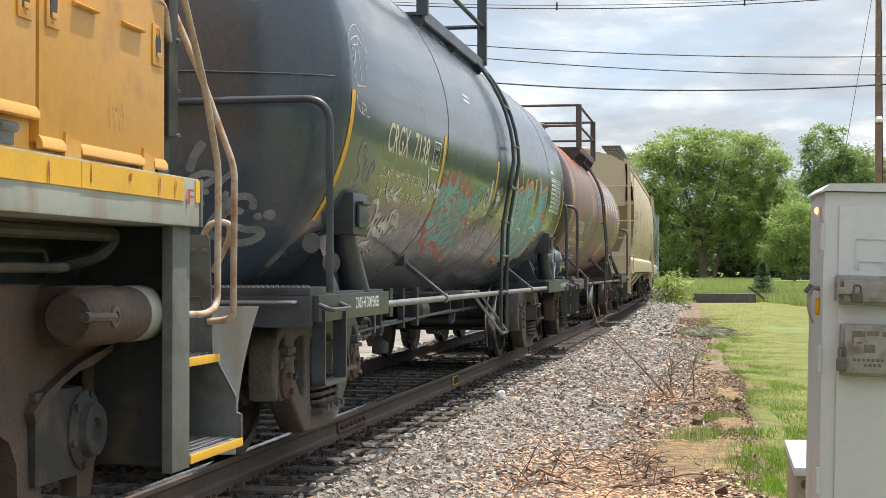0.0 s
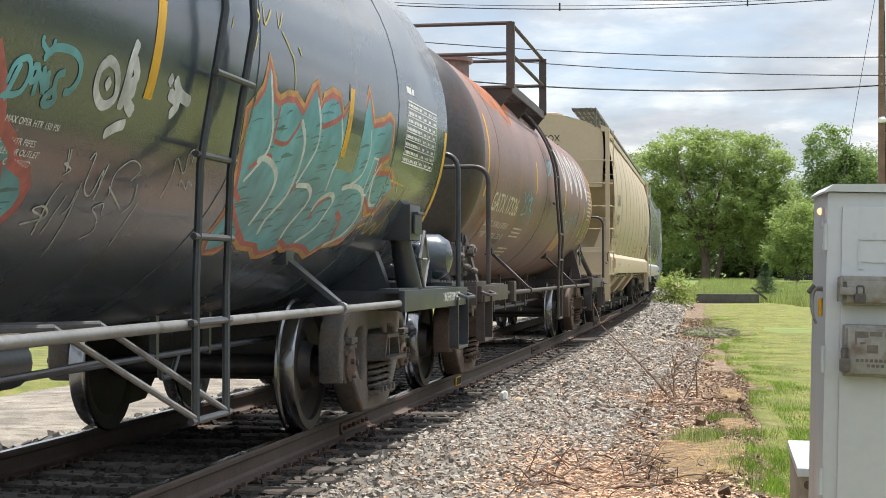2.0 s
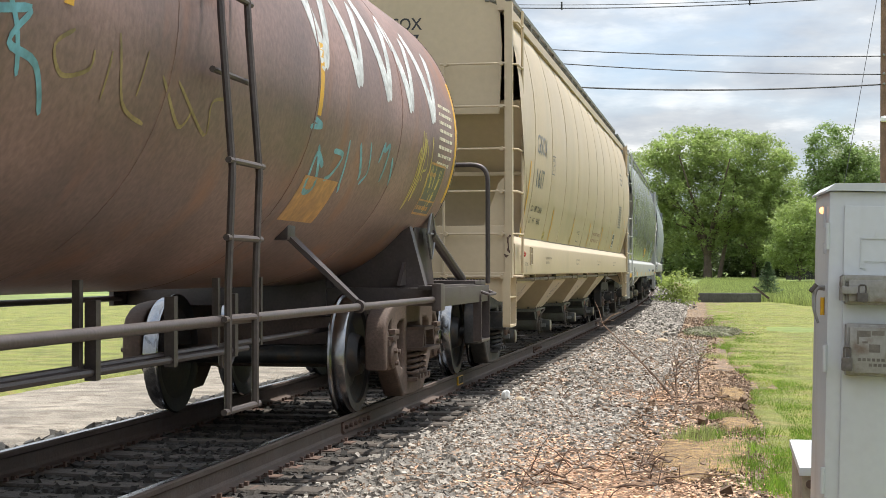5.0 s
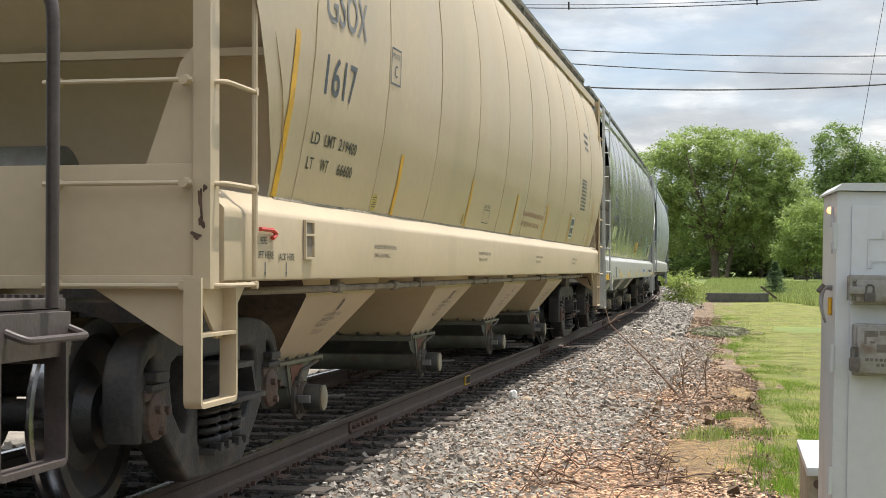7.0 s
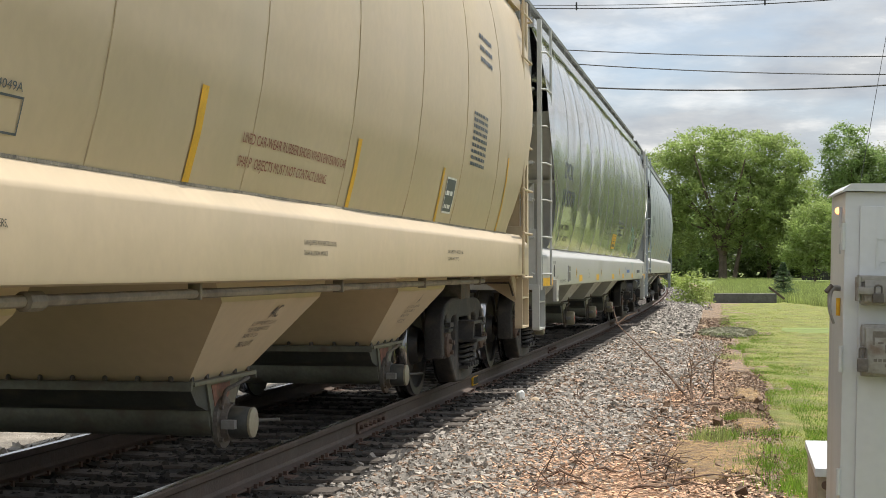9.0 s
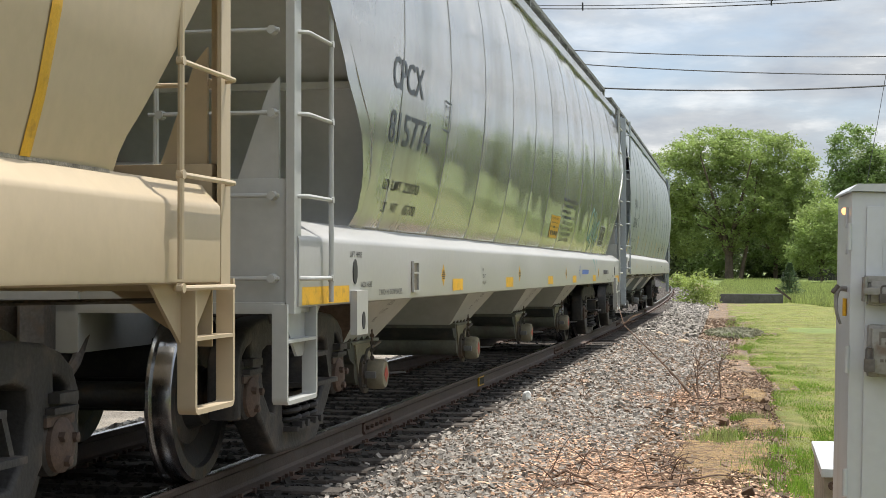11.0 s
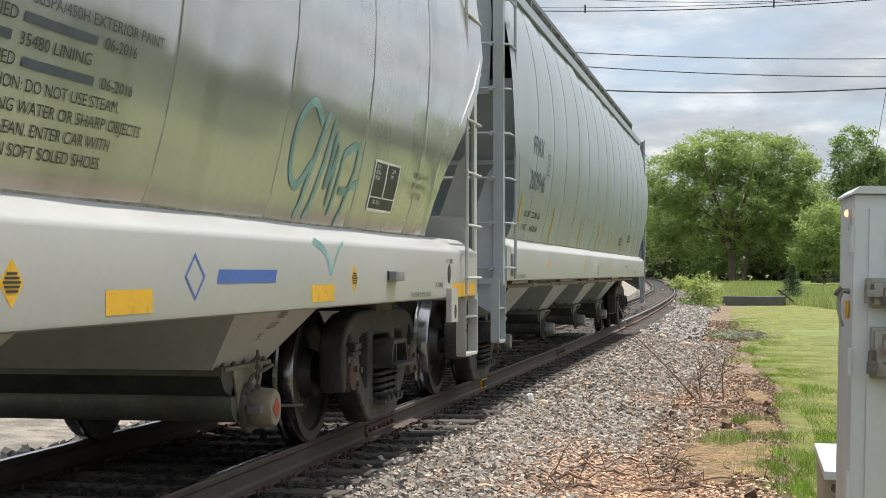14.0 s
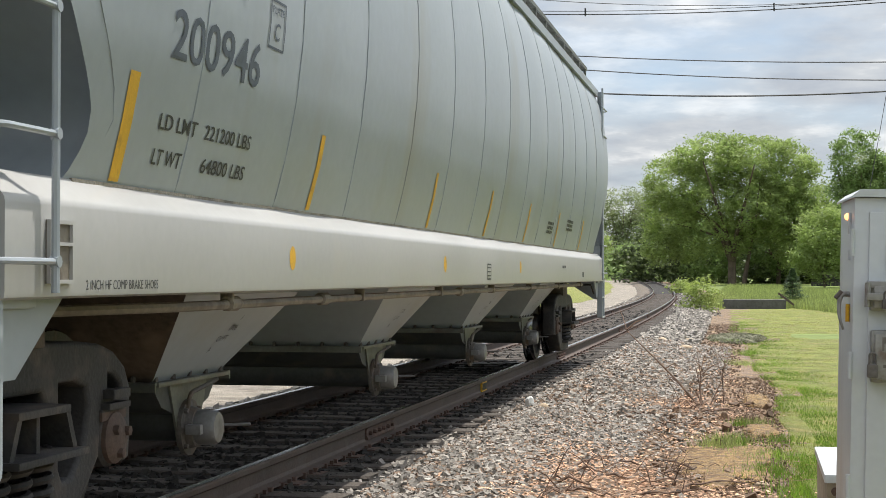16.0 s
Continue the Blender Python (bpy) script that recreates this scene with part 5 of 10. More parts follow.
            cap = part("outlet_cap", bm, M_PIPE if m_body is M_GREYB else M_TROUGH if m_body is M_TAN else M_CAP, hop, "clamped metal outlet cap", smooth=40)
            if m_body is M_TAN:
                bm = B()
                lathe(bm, [(s * (ow + 0.186), 0.084), (s * (ow + 0.200), 0.084), (s * (ow + 0.203), 0.078), (s * (ow + 0.204), 0.0)], "x", (0, kc + 0.01, 0.35), 28)
                part("cap_disc", bm, M_CAP, cap, "cream painted cap disc", smooth=40)
            for e in (-1, 1):
                bm = B()
                box(bm, s * (ow + 0.10) - 0.04, s * (ow + 0.10) + 0.04, kc + e * 0.125 - 0.022, kc + e * 0.125 + 0.022, 0.325, 0.375, 0.006)
                part("cap_lug", bm, M_PIPE, hop)
            bm = B()
            tube(bm, [(s * (ow + 0.10), kc + 0.13, 0.35), (s * (ow + 0.20), kc + 0.17, 0.35), (s * (ow + 0.30), kc + 0.17, 0.355)], 0.009, 6)
            part("cap_handle", bm, M_PIPE, hop)
            if m_body is M_GREY:
                bm = B()
                lathe(bm, [(s * (ow + 0.1885), 0.062), (s * (ow + 0.1905), 0.062), (s * (ow + 0.191), 0.01)], "x", (0, kc + 0.01, 0.35), 4)
                part("cap_label", bm, M_RED, hop, "faded red label")
                bm = B()
                for i in range(8):
                    lathe(bm, [(-0.005, 0.008), (-0.005, 0.018), (0.005, 0.018), (0.005, 0.008)], "x" if i % 2 else "y", (s * (ow + 0.09), kc - 0.04, 0.475 + 0.028 * i), 8)
                part("chain", bm, M_TRUCK, hop)
    return car, surf


def sheets(end, n):
    return [-(end - 0.5) + 2 * (end - 0.5) * k / n for k in range(n + 1)]


EDGE_G = [(1.36, 1.00), (1.45, 1.09), (1.52, 1.11), (1.62, 1.08), (1.72, 1.00), (1.88, 0.86), (2.03, 0.74), (2.21, 0.58), (2.5, 0.33), (2.8, 0.13), (4.3, 0.13)]
EDGE_F = [(1.36, 0.72), (1.45, 0.76), (1.52, 0.82), (1.60, 0.88), (1.68, 0.90), (1.78, 0.84), (1.87, 0.76), (2.05, 0.57), (2.3, 0.36), (2.7, 0.13), (4.3, 0.13)]
EDGE_C = [(1.36, 1.45), (1.41, 1.54), (1.49, 1.60), (1.64, 1.57), (1.78, 1.49), (1.92, 1.36), (2.08, 1.11), (2.22, 0.85), (2.6, 0.36), (2.9, 0.13), (4.3, 0.13)]
G_MID, C_MID, F_MID = 50.165, 71.04, 92.25
hop_g, surf_g = hopper_car("hopper_car", "tan covered hopper car with rounded sides", G_MID, 8.38, 9.885, (-8.735, 8.03), (-6.465, -2.365, 1.685, 5.685), [-9.385] + [-8.355 + 1.765 * k for k in range(10)] + [9.385], M_TAN, M_TAN, M_TAN, (1.075, 1.42), 0.16, EDGE_G, (1.06, 0.452), (-0.08, 0.40, 0.535), 1.37, 0.48)
hop_c, surf_c = hopper_car("hopper_car", "glossy grey covered hopper car with a white sill", C_MID, 8.45, 10.01, (-8.74, 8.16), (-6.34, -2.27, 1.66, 5.66), [-9.51, -7.74, -6.19, -4.64, -3.09, -1.54, 0.01, 1.41, 3.06, 4.61, 6.16, 7.70, 9.51], M_GREY, M_WHITE, M_GREYEND, (0.94, 1.31), 0.05, EDGE_C, (1.09, 0.42), (-0.08, 0.45, 0.465), 1.405, 0.52)
hop_f, surf_f = hopper_car("hopper_car", "pale grey covered hopper car with a white sill", F_MID, 8.3, 9.85, (-8.9, 7.75), (-6.55, -2.52, 1.56, 5.5), sheets(9.85, 14), M_GREYB, M_WHITE, M_GREYB, (1.055, 1.39), 0.16, EDGE_F, (1.177, 0.415), (-0.16, 0.18, 0.50), 1.355, 0.43)


# ---- trackside and distance ----
def leaves(rng, lobes, clumps, per, size, spread, shell=0.55):
    """Many small leaf quads in clumps over overlapping lobes (centre, radii)."""
    r = np.random.default_rng(rng)
    vol = np.array([l[1][0] * l[1][1] * l[1][2] for l in lobes]) ** (2 / 3)
    pick = r.choice(len(lobes), clumps, p=vol / vol.sum())
    verts = np.zeros((clumps * per * 4, 3))
    k = 0
    for i in pick:
        c, rad = np.array(lobes[i][0]), np.array(lobes[i][1])
        d = r.normal(size=3)
        d /= np.linalg.norm(d)
        p = c + d * rad * (shell + (1.08 - shell) * r.random() ** 0.6)
        n = per * 4
        cen = p + r.normal(size=(per, 3)) * spread * np.array((1, 1, 0.7))
        a = r.normal(size=(per, 3)) * (1, 1, 0.55)
        a /= np.linalg.norm(a, axis=1)[:, None]
        b = np.cross(a, r.normal(size=(per, 3)) * (0.6, 0.6, 1))
        b /= np.linalg.norm(b, axis=1)[:, None]
        s = size * r.uniform(0.6, 1.35, (per, 1))
        q = np.stack([cen - a * s, cen + b * s * 0.55, cen + a * s, cen - b * s * 0.55], 1)
        verts[k:k + n] = q.reshape(-1, 3)
        k += n
    faces = np.arange(len(verts)).reshape(-1, 4)
    return verts.tolist(), faces.tolist()


def tree(name, label, at, lobes, clumps, per, size, spread, material, trunks, seed, category="tree", shell=0.55):
    ob = thing(name, label, category, at)
    bm = B()
    for pts, r0, r1 in trunks:
        n = len(pts) - 1
        tube(bm, pts, [r0 + (r1 - r0) * k / n for k in range(n + 1)], 8)
    part("trunk", bm, M_BARK, ob)
    v, f = leaves(seed, lobes, clumps, per, size, spread, shell)
    part("crown", mesh_np("crown", v, f, material), material, ob)
    return ob


def limbs(rng, h, spread, count, r0, lean=0.0):
    """A trunk that forks into limbs."""
    r = random.Random(rng)
    fork = h * r.uniform(0.16, 0.24)
    out = [([(0, 0, -0.3), (lean * 0.3, 0, fork * 0.5), (lean * 0.6, 0, fork)], r0, r0 * 0.8)]
    for k in range(count):
        a = 2 * math.pi * (k + r.uniform(-0.2, 0.2)) / count
        dx, dy = math.cos(a) * spread, math.sin(a) * spread
        t = h * r.uniform(0.72, 0.95)
        out.append(([(lean * 0.6, 0, fork * 0.9), (dx * 0.18, dy * 0.18, fork + (t - fork) * 0.3), (dx * 0.5, dy * 0.5, fork + (t - fork) * 0.62), (dx * 0.85, dy * 0.85, t)], r0 * 0.6, r0 * 0.12))
        out.append(([(dx * 0.18, dy * 0.18, fork + (t - fork) * 0.3), (dx * 0.6, dy * 0.55, fork + (t - fork) * 0.42), (dx * 1.05, dy * 0.9, fork + (t - fork) * 0.5)], r0 * 0.3, r0 * 0.07))
    return out


GZ = lambda y: -0.43 + rise(y)
r9 = random.Random(9)
main_lobes = [((-6.0, 0, 12.2), (4.4, 4, 3.6)), ((-2.5, 0, 14.8), (4.6, 4, 3.4)), ((2.2, 0, 14.9), (4.4, 4, 3.2)), ((6.0, 0, 13.6), (3.6, 4, 3.6)), ((8.4, 1, 11.0), (2.8, 3.5, 4.2)), ((-7.4, 0, 8.2), (3.2, 3.5, 3.2)),
              ((-3.0, -1, 9.5), (4.0, 4, 3.4)), ((2.5, -1, 9.0), (4.2, 4, 3.6)), ((6.0, 0, 8.0), (3.6, 4, 3.8)), ((-8.6, 0.5, 5.0), (2.2, 2.8, 2.6)), ((-5.0, 0, 4.6), (2.6, 3, 1.8)), ((7.8, 0, 4.6), (2.8, 3, 3.0)), ((0.4, 0, 5.2), (2.6, 3, 1.6))]
tree("tree", "large leafy green tree with several trunks at the field's edge", (-2.6, 190, GZ(190)), main_lobes, 1900, 44, 0.165, 0.36, M_LEAF,
     limbs(3, 15.5, 6.5, 6, 0.55) + [([(1.3, 0.5, -0.3), (1.9, 0.4, 3), (2.8, 0, 8), (3.4, 0, 13)], 0.3, 0.06)], 11)
back_lobes = [((0, 0, 7), (5, 4, 6)), ((8, 2, 6.5), (5, 4, 6)), ((15, 0, 6), (5, 4, 5.5)), ((-9, 1, 5), (4, 4, 4.5))]
tree("tree", "dense dark green tree mass behind the clearing", (3.0, 199, GZ(199)), back_lobes, 800, 44, 0.21, 0.42, M_LEAFDARK, limbs(5, 10, 4, 4, 0.3), 12)
tree("tree", "tall dark green tree beside the cleared field", (10.9, 172, GZ(172)), [((0, 0, 13.2), (2.7, 2.7, 3.6)), ((0.4, 0, 9.2), (3.4, 3, 3.6)), ((2.6, 0, 11.4), (2.4, 2.4, 2.6)), ((-1.2, 0, 5.5), (3.2, 3, 3.4)), ((2.4, 0, 5.0), (3.6, 3, 4.0))],
     760, 42, 0.16, 0.32, M_LEAFDARK, limbs(6, 15, 2.4, 4, 0.3), 13)
tree("tree", "bright green young tree below taller ones", (7.2, 166, GZ(166)), [((0, 0, 5.6), (2.6, 2.6, 2.8)), ((1.0, 0, 3.2), (2.8, 2.6, 2.4)), ((-1.6, 0, 2.8), (1.8, 2, 2.0))], 320, 44, 0.15, 0.36, M_LEAF, limbs(7, 6, 1.6, 4, 0.14), 14)
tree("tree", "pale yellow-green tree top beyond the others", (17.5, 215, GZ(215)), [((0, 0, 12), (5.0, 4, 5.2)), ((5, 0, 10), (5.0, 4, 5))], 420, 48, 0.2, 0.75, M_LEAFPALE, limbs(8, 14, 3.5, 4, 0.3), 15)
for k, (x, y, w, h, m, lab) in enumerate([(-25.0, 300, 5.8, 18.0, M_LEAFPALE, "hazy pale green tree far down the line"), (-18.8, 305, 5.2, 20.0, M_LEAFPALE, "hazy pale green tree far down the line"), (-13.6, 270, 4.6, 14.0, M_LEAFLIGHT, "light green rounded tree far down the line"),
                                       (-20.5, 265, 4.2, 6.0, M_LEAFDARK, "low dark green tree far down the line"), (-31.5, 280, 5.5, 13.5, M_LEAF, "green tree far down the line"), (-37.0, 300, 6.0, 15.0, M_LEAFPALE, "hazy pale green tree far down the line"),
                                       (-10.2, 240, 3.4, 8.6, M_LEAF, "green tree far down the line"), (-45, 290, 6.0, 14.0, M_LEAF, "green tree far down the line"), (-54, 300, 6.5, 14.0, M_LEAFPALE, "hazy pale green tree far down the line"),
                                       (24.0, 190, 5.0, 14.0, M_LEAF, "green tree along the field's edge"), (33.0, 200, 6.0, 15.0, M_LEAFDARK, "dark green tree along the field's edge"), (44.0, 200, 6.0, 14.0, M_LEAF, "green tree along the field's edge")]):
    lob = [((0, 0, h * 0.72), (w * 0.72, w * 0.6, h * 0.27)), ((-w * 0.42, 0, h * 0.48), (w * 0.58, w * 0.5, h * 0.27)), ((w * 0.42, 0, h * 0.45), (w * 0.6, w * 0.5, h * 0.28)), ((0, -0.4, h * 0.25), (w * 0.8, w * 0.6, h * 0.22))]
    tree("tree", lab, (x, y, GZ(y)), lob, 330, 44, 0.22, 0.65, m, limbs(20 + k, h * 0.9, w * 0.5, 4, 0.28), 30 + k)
tree("bush", "light green sprawling shrub beside the track", (-2.25, 65, GZ(65)), [((0, 0, 0.7), (0.45, 0.5, 0.6)), ((0.4, 0, 0.5), (0.5, 0.5, 0.5)), ((-0.35, 0, 0.4), (0.4, 0.5, 0.45)), ((0.2, 0, 1.3), (0.35, 0.3, 0.4)), ((-0.25, 0, 1.15), (0.3, 0.3, 0.3)), ((0.62, 0, 1.05), (0.22, 0.3, 0.3))], 150, 11, 0.06, 0.14, M_LEAFLIGHT,
     [([(0.05, 0, -0.1), (0.1, 0, 0.5), (0.25, 0, 1.3)], 0.018, 0.006), ([(0, 0, -0.1), (-0.2, 0, 0.5), (-0.4, 0, 0.9)], 0.016, 0.006), ([(0.1, 0, -0.1), (0.5, 0, 0.5), (0.75, 0, 0.9)], 0.016, 0.006)], 50, "bush", 0.2)
tree("bush", "rounded green bush by the rails", (-5.6, 122, GZ(122)), [((0, 0, 0.6), (0.9, 0.9, 0.75)), ((0.7, 0, 0.4), (0.7, 0.7, 0.5))], 110, 16, 0.09, 0.2, M_LEAFLIGHT, [([(0, 0, -0.1), (0, 0, 0.8)], 0.04, 0.02)], 51, "bush", 0.2)
# woods behind everything along the horizon
wv, wf = leaves(90, [((x, 236 + (x * 7) % 23, 1.9 + (x * 13) % 3), (5.0, 4.0, 2.6 + (x * 5) % 2)) for x in range(-120, 121, 6)] + [((x, 330, 5.5 + (x * 11) % 4), (9.0, 5.0, 6.0)) for x in range(-220, 221, 12)] + [((82 + (y * 7) % 11, y, 5.0 + (y * 11) % 4), (6.0, 9.0, 7.0)) for y in range(-120, 230, 12)], 4300, 9, 0.55, 0.9, 0.3)
tagged(new("far_woods", mesh_np("far_woods", wv, wf, M_LEAFDARK)), "dark green woods along the horizon", "woods", kind="stuff")
# dark undergrowth that closes the view below the crowns; shade is in its colour
uv, uf = leaves(93, [((x, 203 + (x * 7) % 5, 1.6 + (x * 13) % 2), (3.2, 2.0, 2.6 + (x * 5) % 2)) for x in range(-15, 52, 3)] + [((x, 214, 5.5), (4.0, 2.0, 4.0)) for x in range(-14, 50, 5)], 2300, 14, 0.36, 0.5, 0.1)
tagged(new("undergrowth", mesh_np("undergrowth", uv, uf, M_UNDER)), "dense dark undergrowth below the trees", "undergrowth", kind="stuff")
# trees along the lawn's far side, which the shiny cars mirror
hv, hf = leaves(94, [((21 + (y * 7) % 5, y, 2.2 + (y * 11) % 2), (3.4, 5.0, 2.8)) for y in range(-42, 92, 7)], 1500, 11, 0.36, 0.5, 0.2)
tagged(new("tree_row", mesh_np("tree_row", hv, hf, M_UNDER)), "row of dark green trees along the lawn", "woods", kind="stuff")
# young conifer with drooping whorls
fir = thing("conifer", "small dark green young conifer in tall grass", "conifer", (2.0, 84, GZ(84)))
bm = B()
tube(bm, [(0, 0, -0.2), (0, 0, 1.9)], [0.05, 0.01], 7)
part("trunk", bm, M_BARK, fir)
fr = np.random.default_rng(52)
vv = []
for k in range(3400):
    h = fr.random() ** 1.3
    rad = ((1 - h) * 0.95 + 0.03) * (0.82 + 0.3 * abs(math.sin(h * 19)))
    a, q = fr.uniform(0, 6.283), rad * fr.random() ** 0.5
    c = np.array((math.cos(a) * q, math.sin(a) * q, 0.12 + h * 1.85 - 0.12 * q))
    d = np.array((math.cos(a), math.sin(a), 0.35)) * 0.11
    e = np.array((-math.sin(a), math.cos(a), 0)) * 0.035
    vv += [c - e, c + e, c + d + e * 0.3, c + d - e * 0.3]
part("crown", mesh_np("crown", [tuple(p) for p in vv], np.arange(len(vv)).reshape(-1, 4).tolist(), M_FIR), M_FIR, fir)


def blades(seed, n, where, h, w, name, material, label, lean=0.5):
    r = np.random.default_rng(seed)
    p = where(r, n)
    a = r.uniform(0, 6.283, n)
    hh = h * r.uniform(0.45, 1.25, n)
    d = np.stack([np.cos(a) * w, np.sin(a) * w, np.zeros(n)], 1)
    b = r.uniform(0, 6.283, n)
    top = p + np.stack([np.cos(b) * hh * lean * r.random(n), np.sin(b) * hh * lean * r.random(n), hh], 1)
    v = np.stack([p - d, p + d, top], 1).reshape(-1, 3)
    return tagged(new(name, mesh_np(name, v.tolist(), np.arange(3 * n).reshape(-1, 3).tolist(), material)), label, "grass", kind="stuff")


def tufts(r, n):
    y = 8.5 + 60 * r.random(n) ** 1.9
    out = np.zeros((n, 3))
    for i in range(n):
        x = lawn_edge(y[i]) + r.random() ** 1.3 * (1.3 + y[i] * 0.09) - 0.10
        out[i] = (x, y[i], -0.41)
    return out


def fringe(r, n):
    y = 8.5 + 45 * r.random(n) ** 1.7
    keep = np.array([lawn_edge(q) for q in y]) + np.abs(r.normal(size=n)) * 0.22 * (1 + y * 0.02) - 0.08
    gap = np.array([noise.noise((q * 0.7, 4.4, 0.0)) for q in y])
    return np.stack([keep + np.where(gap < -0.15, 0.3, 0.0), y, np.full(n, -0.41)], 1)


blades(61, 90000, tufts, 0.013, 0.0036, "lawn_grass", M_BLADE, "short mown grass of the lawn")
blades(60, 26000, fringe, 0.036, 0.0036, "lawn_fringe", M_LUSH, "longer lush grass along the lawn's edge", 0.8)


def field(r, n):
    x = r.uniform(-2.9, 11.0, n)
    near = np.where(x > 1.7, np.maximum(52.0, 77.0 - (x - 1.7) * 6.0), 75.2)
    y = near + 100 * r.random(n) ** 1.6
    return np.stack([x, y, np.full(n, -0.42) + np.array([rise(q) for q in y])], 1)


blades(62, 70000, field, 0.42, 0.016, "tall_grass", M_TUFT, "tall unmown grass behind the concrete block")


def clump(cx, cy, sp):
    return lambda r, n: np.stack([cx + r.normal(size=n) * sp, cy + r.normal(size=n) * sp * 1.6, np.full(n, -0.42)], 1)


for k, (cx, cy, sp, n, h) in enumerate([(-0.30, 14.0, 0.10, 420, 0.19), (-0.16, 14.4, 0.10, 260, 0.15), (0.10, 12.3, 0.13, 380, 0.13), (0.02, 16.2, 0.07, 200, 0.13), (-0.15, 16.2, 0.06, 180, 0.12), (0.16, 13.4, 0.12, 320, 0.11), (-0.05, 13.2, 0.12, 300, 0.11), (0.30, 11.2, 0.12, 260, 0.13),
                                         (0.2, 14.8, 0.12, 240, 0.10), (-0.25, 27.5, 0.16, 300, 0.14), (-0.1, 31.0, 0.16, 300, 0.15), (-0.55, 36.5, 0.2, 260, 0.14)]):
    blades(70 + k, n, clump(cx, cy, sp), h * 0.8, 0.0045, "grass_tuft", M_LUSH if k % 3 else M_TUFT, "ragged green grass tuft on bare earth", 0.9)

# dead leaves, sticks and saplings on the shoulder
lr = np.random.default_rng(80)
vv = []
for cx, cy, sx, sy, n in ((-1.20, 11.3, 0.22, 0.8, 8500), (-0.95, 10.0, 0.34, 0.8, 9500), (-0.3, 10.2, 0.3, 0.6, 1600), (-1.5, 12.9, 0.16, 0.5, 700), (-1.12, 18.2, 0.20, 0.40, 2600), (-0.75, 18.6, 0.25, 0.6, 700), (-0.5, 21, 0.4, 3.5, 1100), (-0.2, 11.0, 0.35, 1.0, 300), (-1.6, 13, 0.5, 3, 500), (-1.9, 18, 0.45, 6, 350), (-0.5, 15.5, 0.3, 2.0, 1100)):
    for _ in range(n):
        x, y = cx + lr.normal() * sx, cy + lr.normal() * sy
        c = np.array((x, y, bed_z(x - XC) + lr.uniform(0.004, 0.03)))
        a = lr.uniform(0, 6.283)
        s = lr.uniform(0.009, 0.026)
        d, e = np.array((math.cos(a), math.sin(a), lr.uniform(-0.3, 0.5))) * s, np.array((-math.sin(a), math.cos(a), lr.uniform(-0.4, 0.4))) * s * 0.55
        vv += [c - d, c + e, c + d, c - e]
tagged(new("leaf_litter", mesh_np("leaf_litter", [tuple(p) for p in vv], np.arange(len(vv)).reshape(-1, 4).tolist(), M_LITTER)), "dry brown fallen leaves on stone and earth", "leaves", kind="stuff")
# crumbs that break up the bare spreads
for name, material, label, spots in (("sand_crumb", M_SAND, "crumbly ochre earth", ((-0.28, 12.7, 0.24, 0.85, -0.374, 3600, 0.011), (0.06, 15.6, 0.10, 0.45, -0.38, 700, 0.011), (0.02, 19.4, 0.10, 0.6, -0.38, 600, 0.012))),
                                     ("earth_crumb", M_CLOD, "dark crumbs and old leaf bits", ((-0.28, 12.6, 0.30, 1.0, -0.372, 1500, 0.010), (0.05, 16.0, 0.14, 0.9, -0.38, 500, 0.011), (-0.15, 17.3, 0.22, 0.7, -0.395, 900, 0.012))),
                                     ("clipping_crumb", M_MOSS, "matted mown clippings", ((-0.42, 38.6, 0.42, 1.9, -0.352, 1700, 0.026),))):
    crumbs = []
    for cx, cy, sx, sy, z, n, size in spots:
        for _ in range(n):
            q = size * (0.3 + 0.9 * lr.random() ** 2)
            a, far = lr.uniform(0, 6.283), 1.7 * lr.random() ** 0.6
            crumbs.append((SHAPES[lr.integers(48)] * q + (cx + far * math.cos(a) * sx, cy + far * math.sin(a) * sy, z + q * 0.2 - 0.012 * far), ICO))
    tagged(part(name, mesh_np(name, *joined(crumbs), material), material, earth, label), kind="stuff")
# broken twigs strewn over stone and earth
vv, ff = [], []
for cx, cy, sx, sy, n in ((-0.95, 10.4, 0.4, 0.9, 520), (-0.6, 13.0, 0.4, 2.0, 360), (-0.75, 18.0, 0.35, 0.9, 260), (-0.6, 24, 0.4, 4.5, 160)):
    for _ in range(n):
        x, y, a, s = cx + lr.normal() * sx, cy + lr.normal() * sy, lr.uniform(0, 6.283), lr.uniform(0.03, 0.15)
        c = np.array((x, y, bed_z(x - XC) + lr.uniform(0.012, 0.045)))
        d, e = np.array((math.cos(a), math.sin(a), lr.uniform(-0.15, 0.25))) * s, np.array((-math.sin(a), math.cos(a), 0)) * lr.uniform(0.002, 0.0042)
        up = np.array((0, 0, 0.004))
        o = len(vv)
        vv += [c - d - e, c - d + e, c - d + up, c + d - e * 0.5, c + d + e * 0.5, c + d + up * 0.6]
        ff += [(o, o + 1, o + 4, o + 3), (o + 1, o + 2, o + 5, o + 4), (o + 2, o, o + 3, o + 5)]
tagged(new("twig_litter", mesh_np("twig_litter", [tuple(p) for p in vv], ff, M_TWIG)), "broken dry twigs strewn over stone and earth", "twigs", kind="stuff")


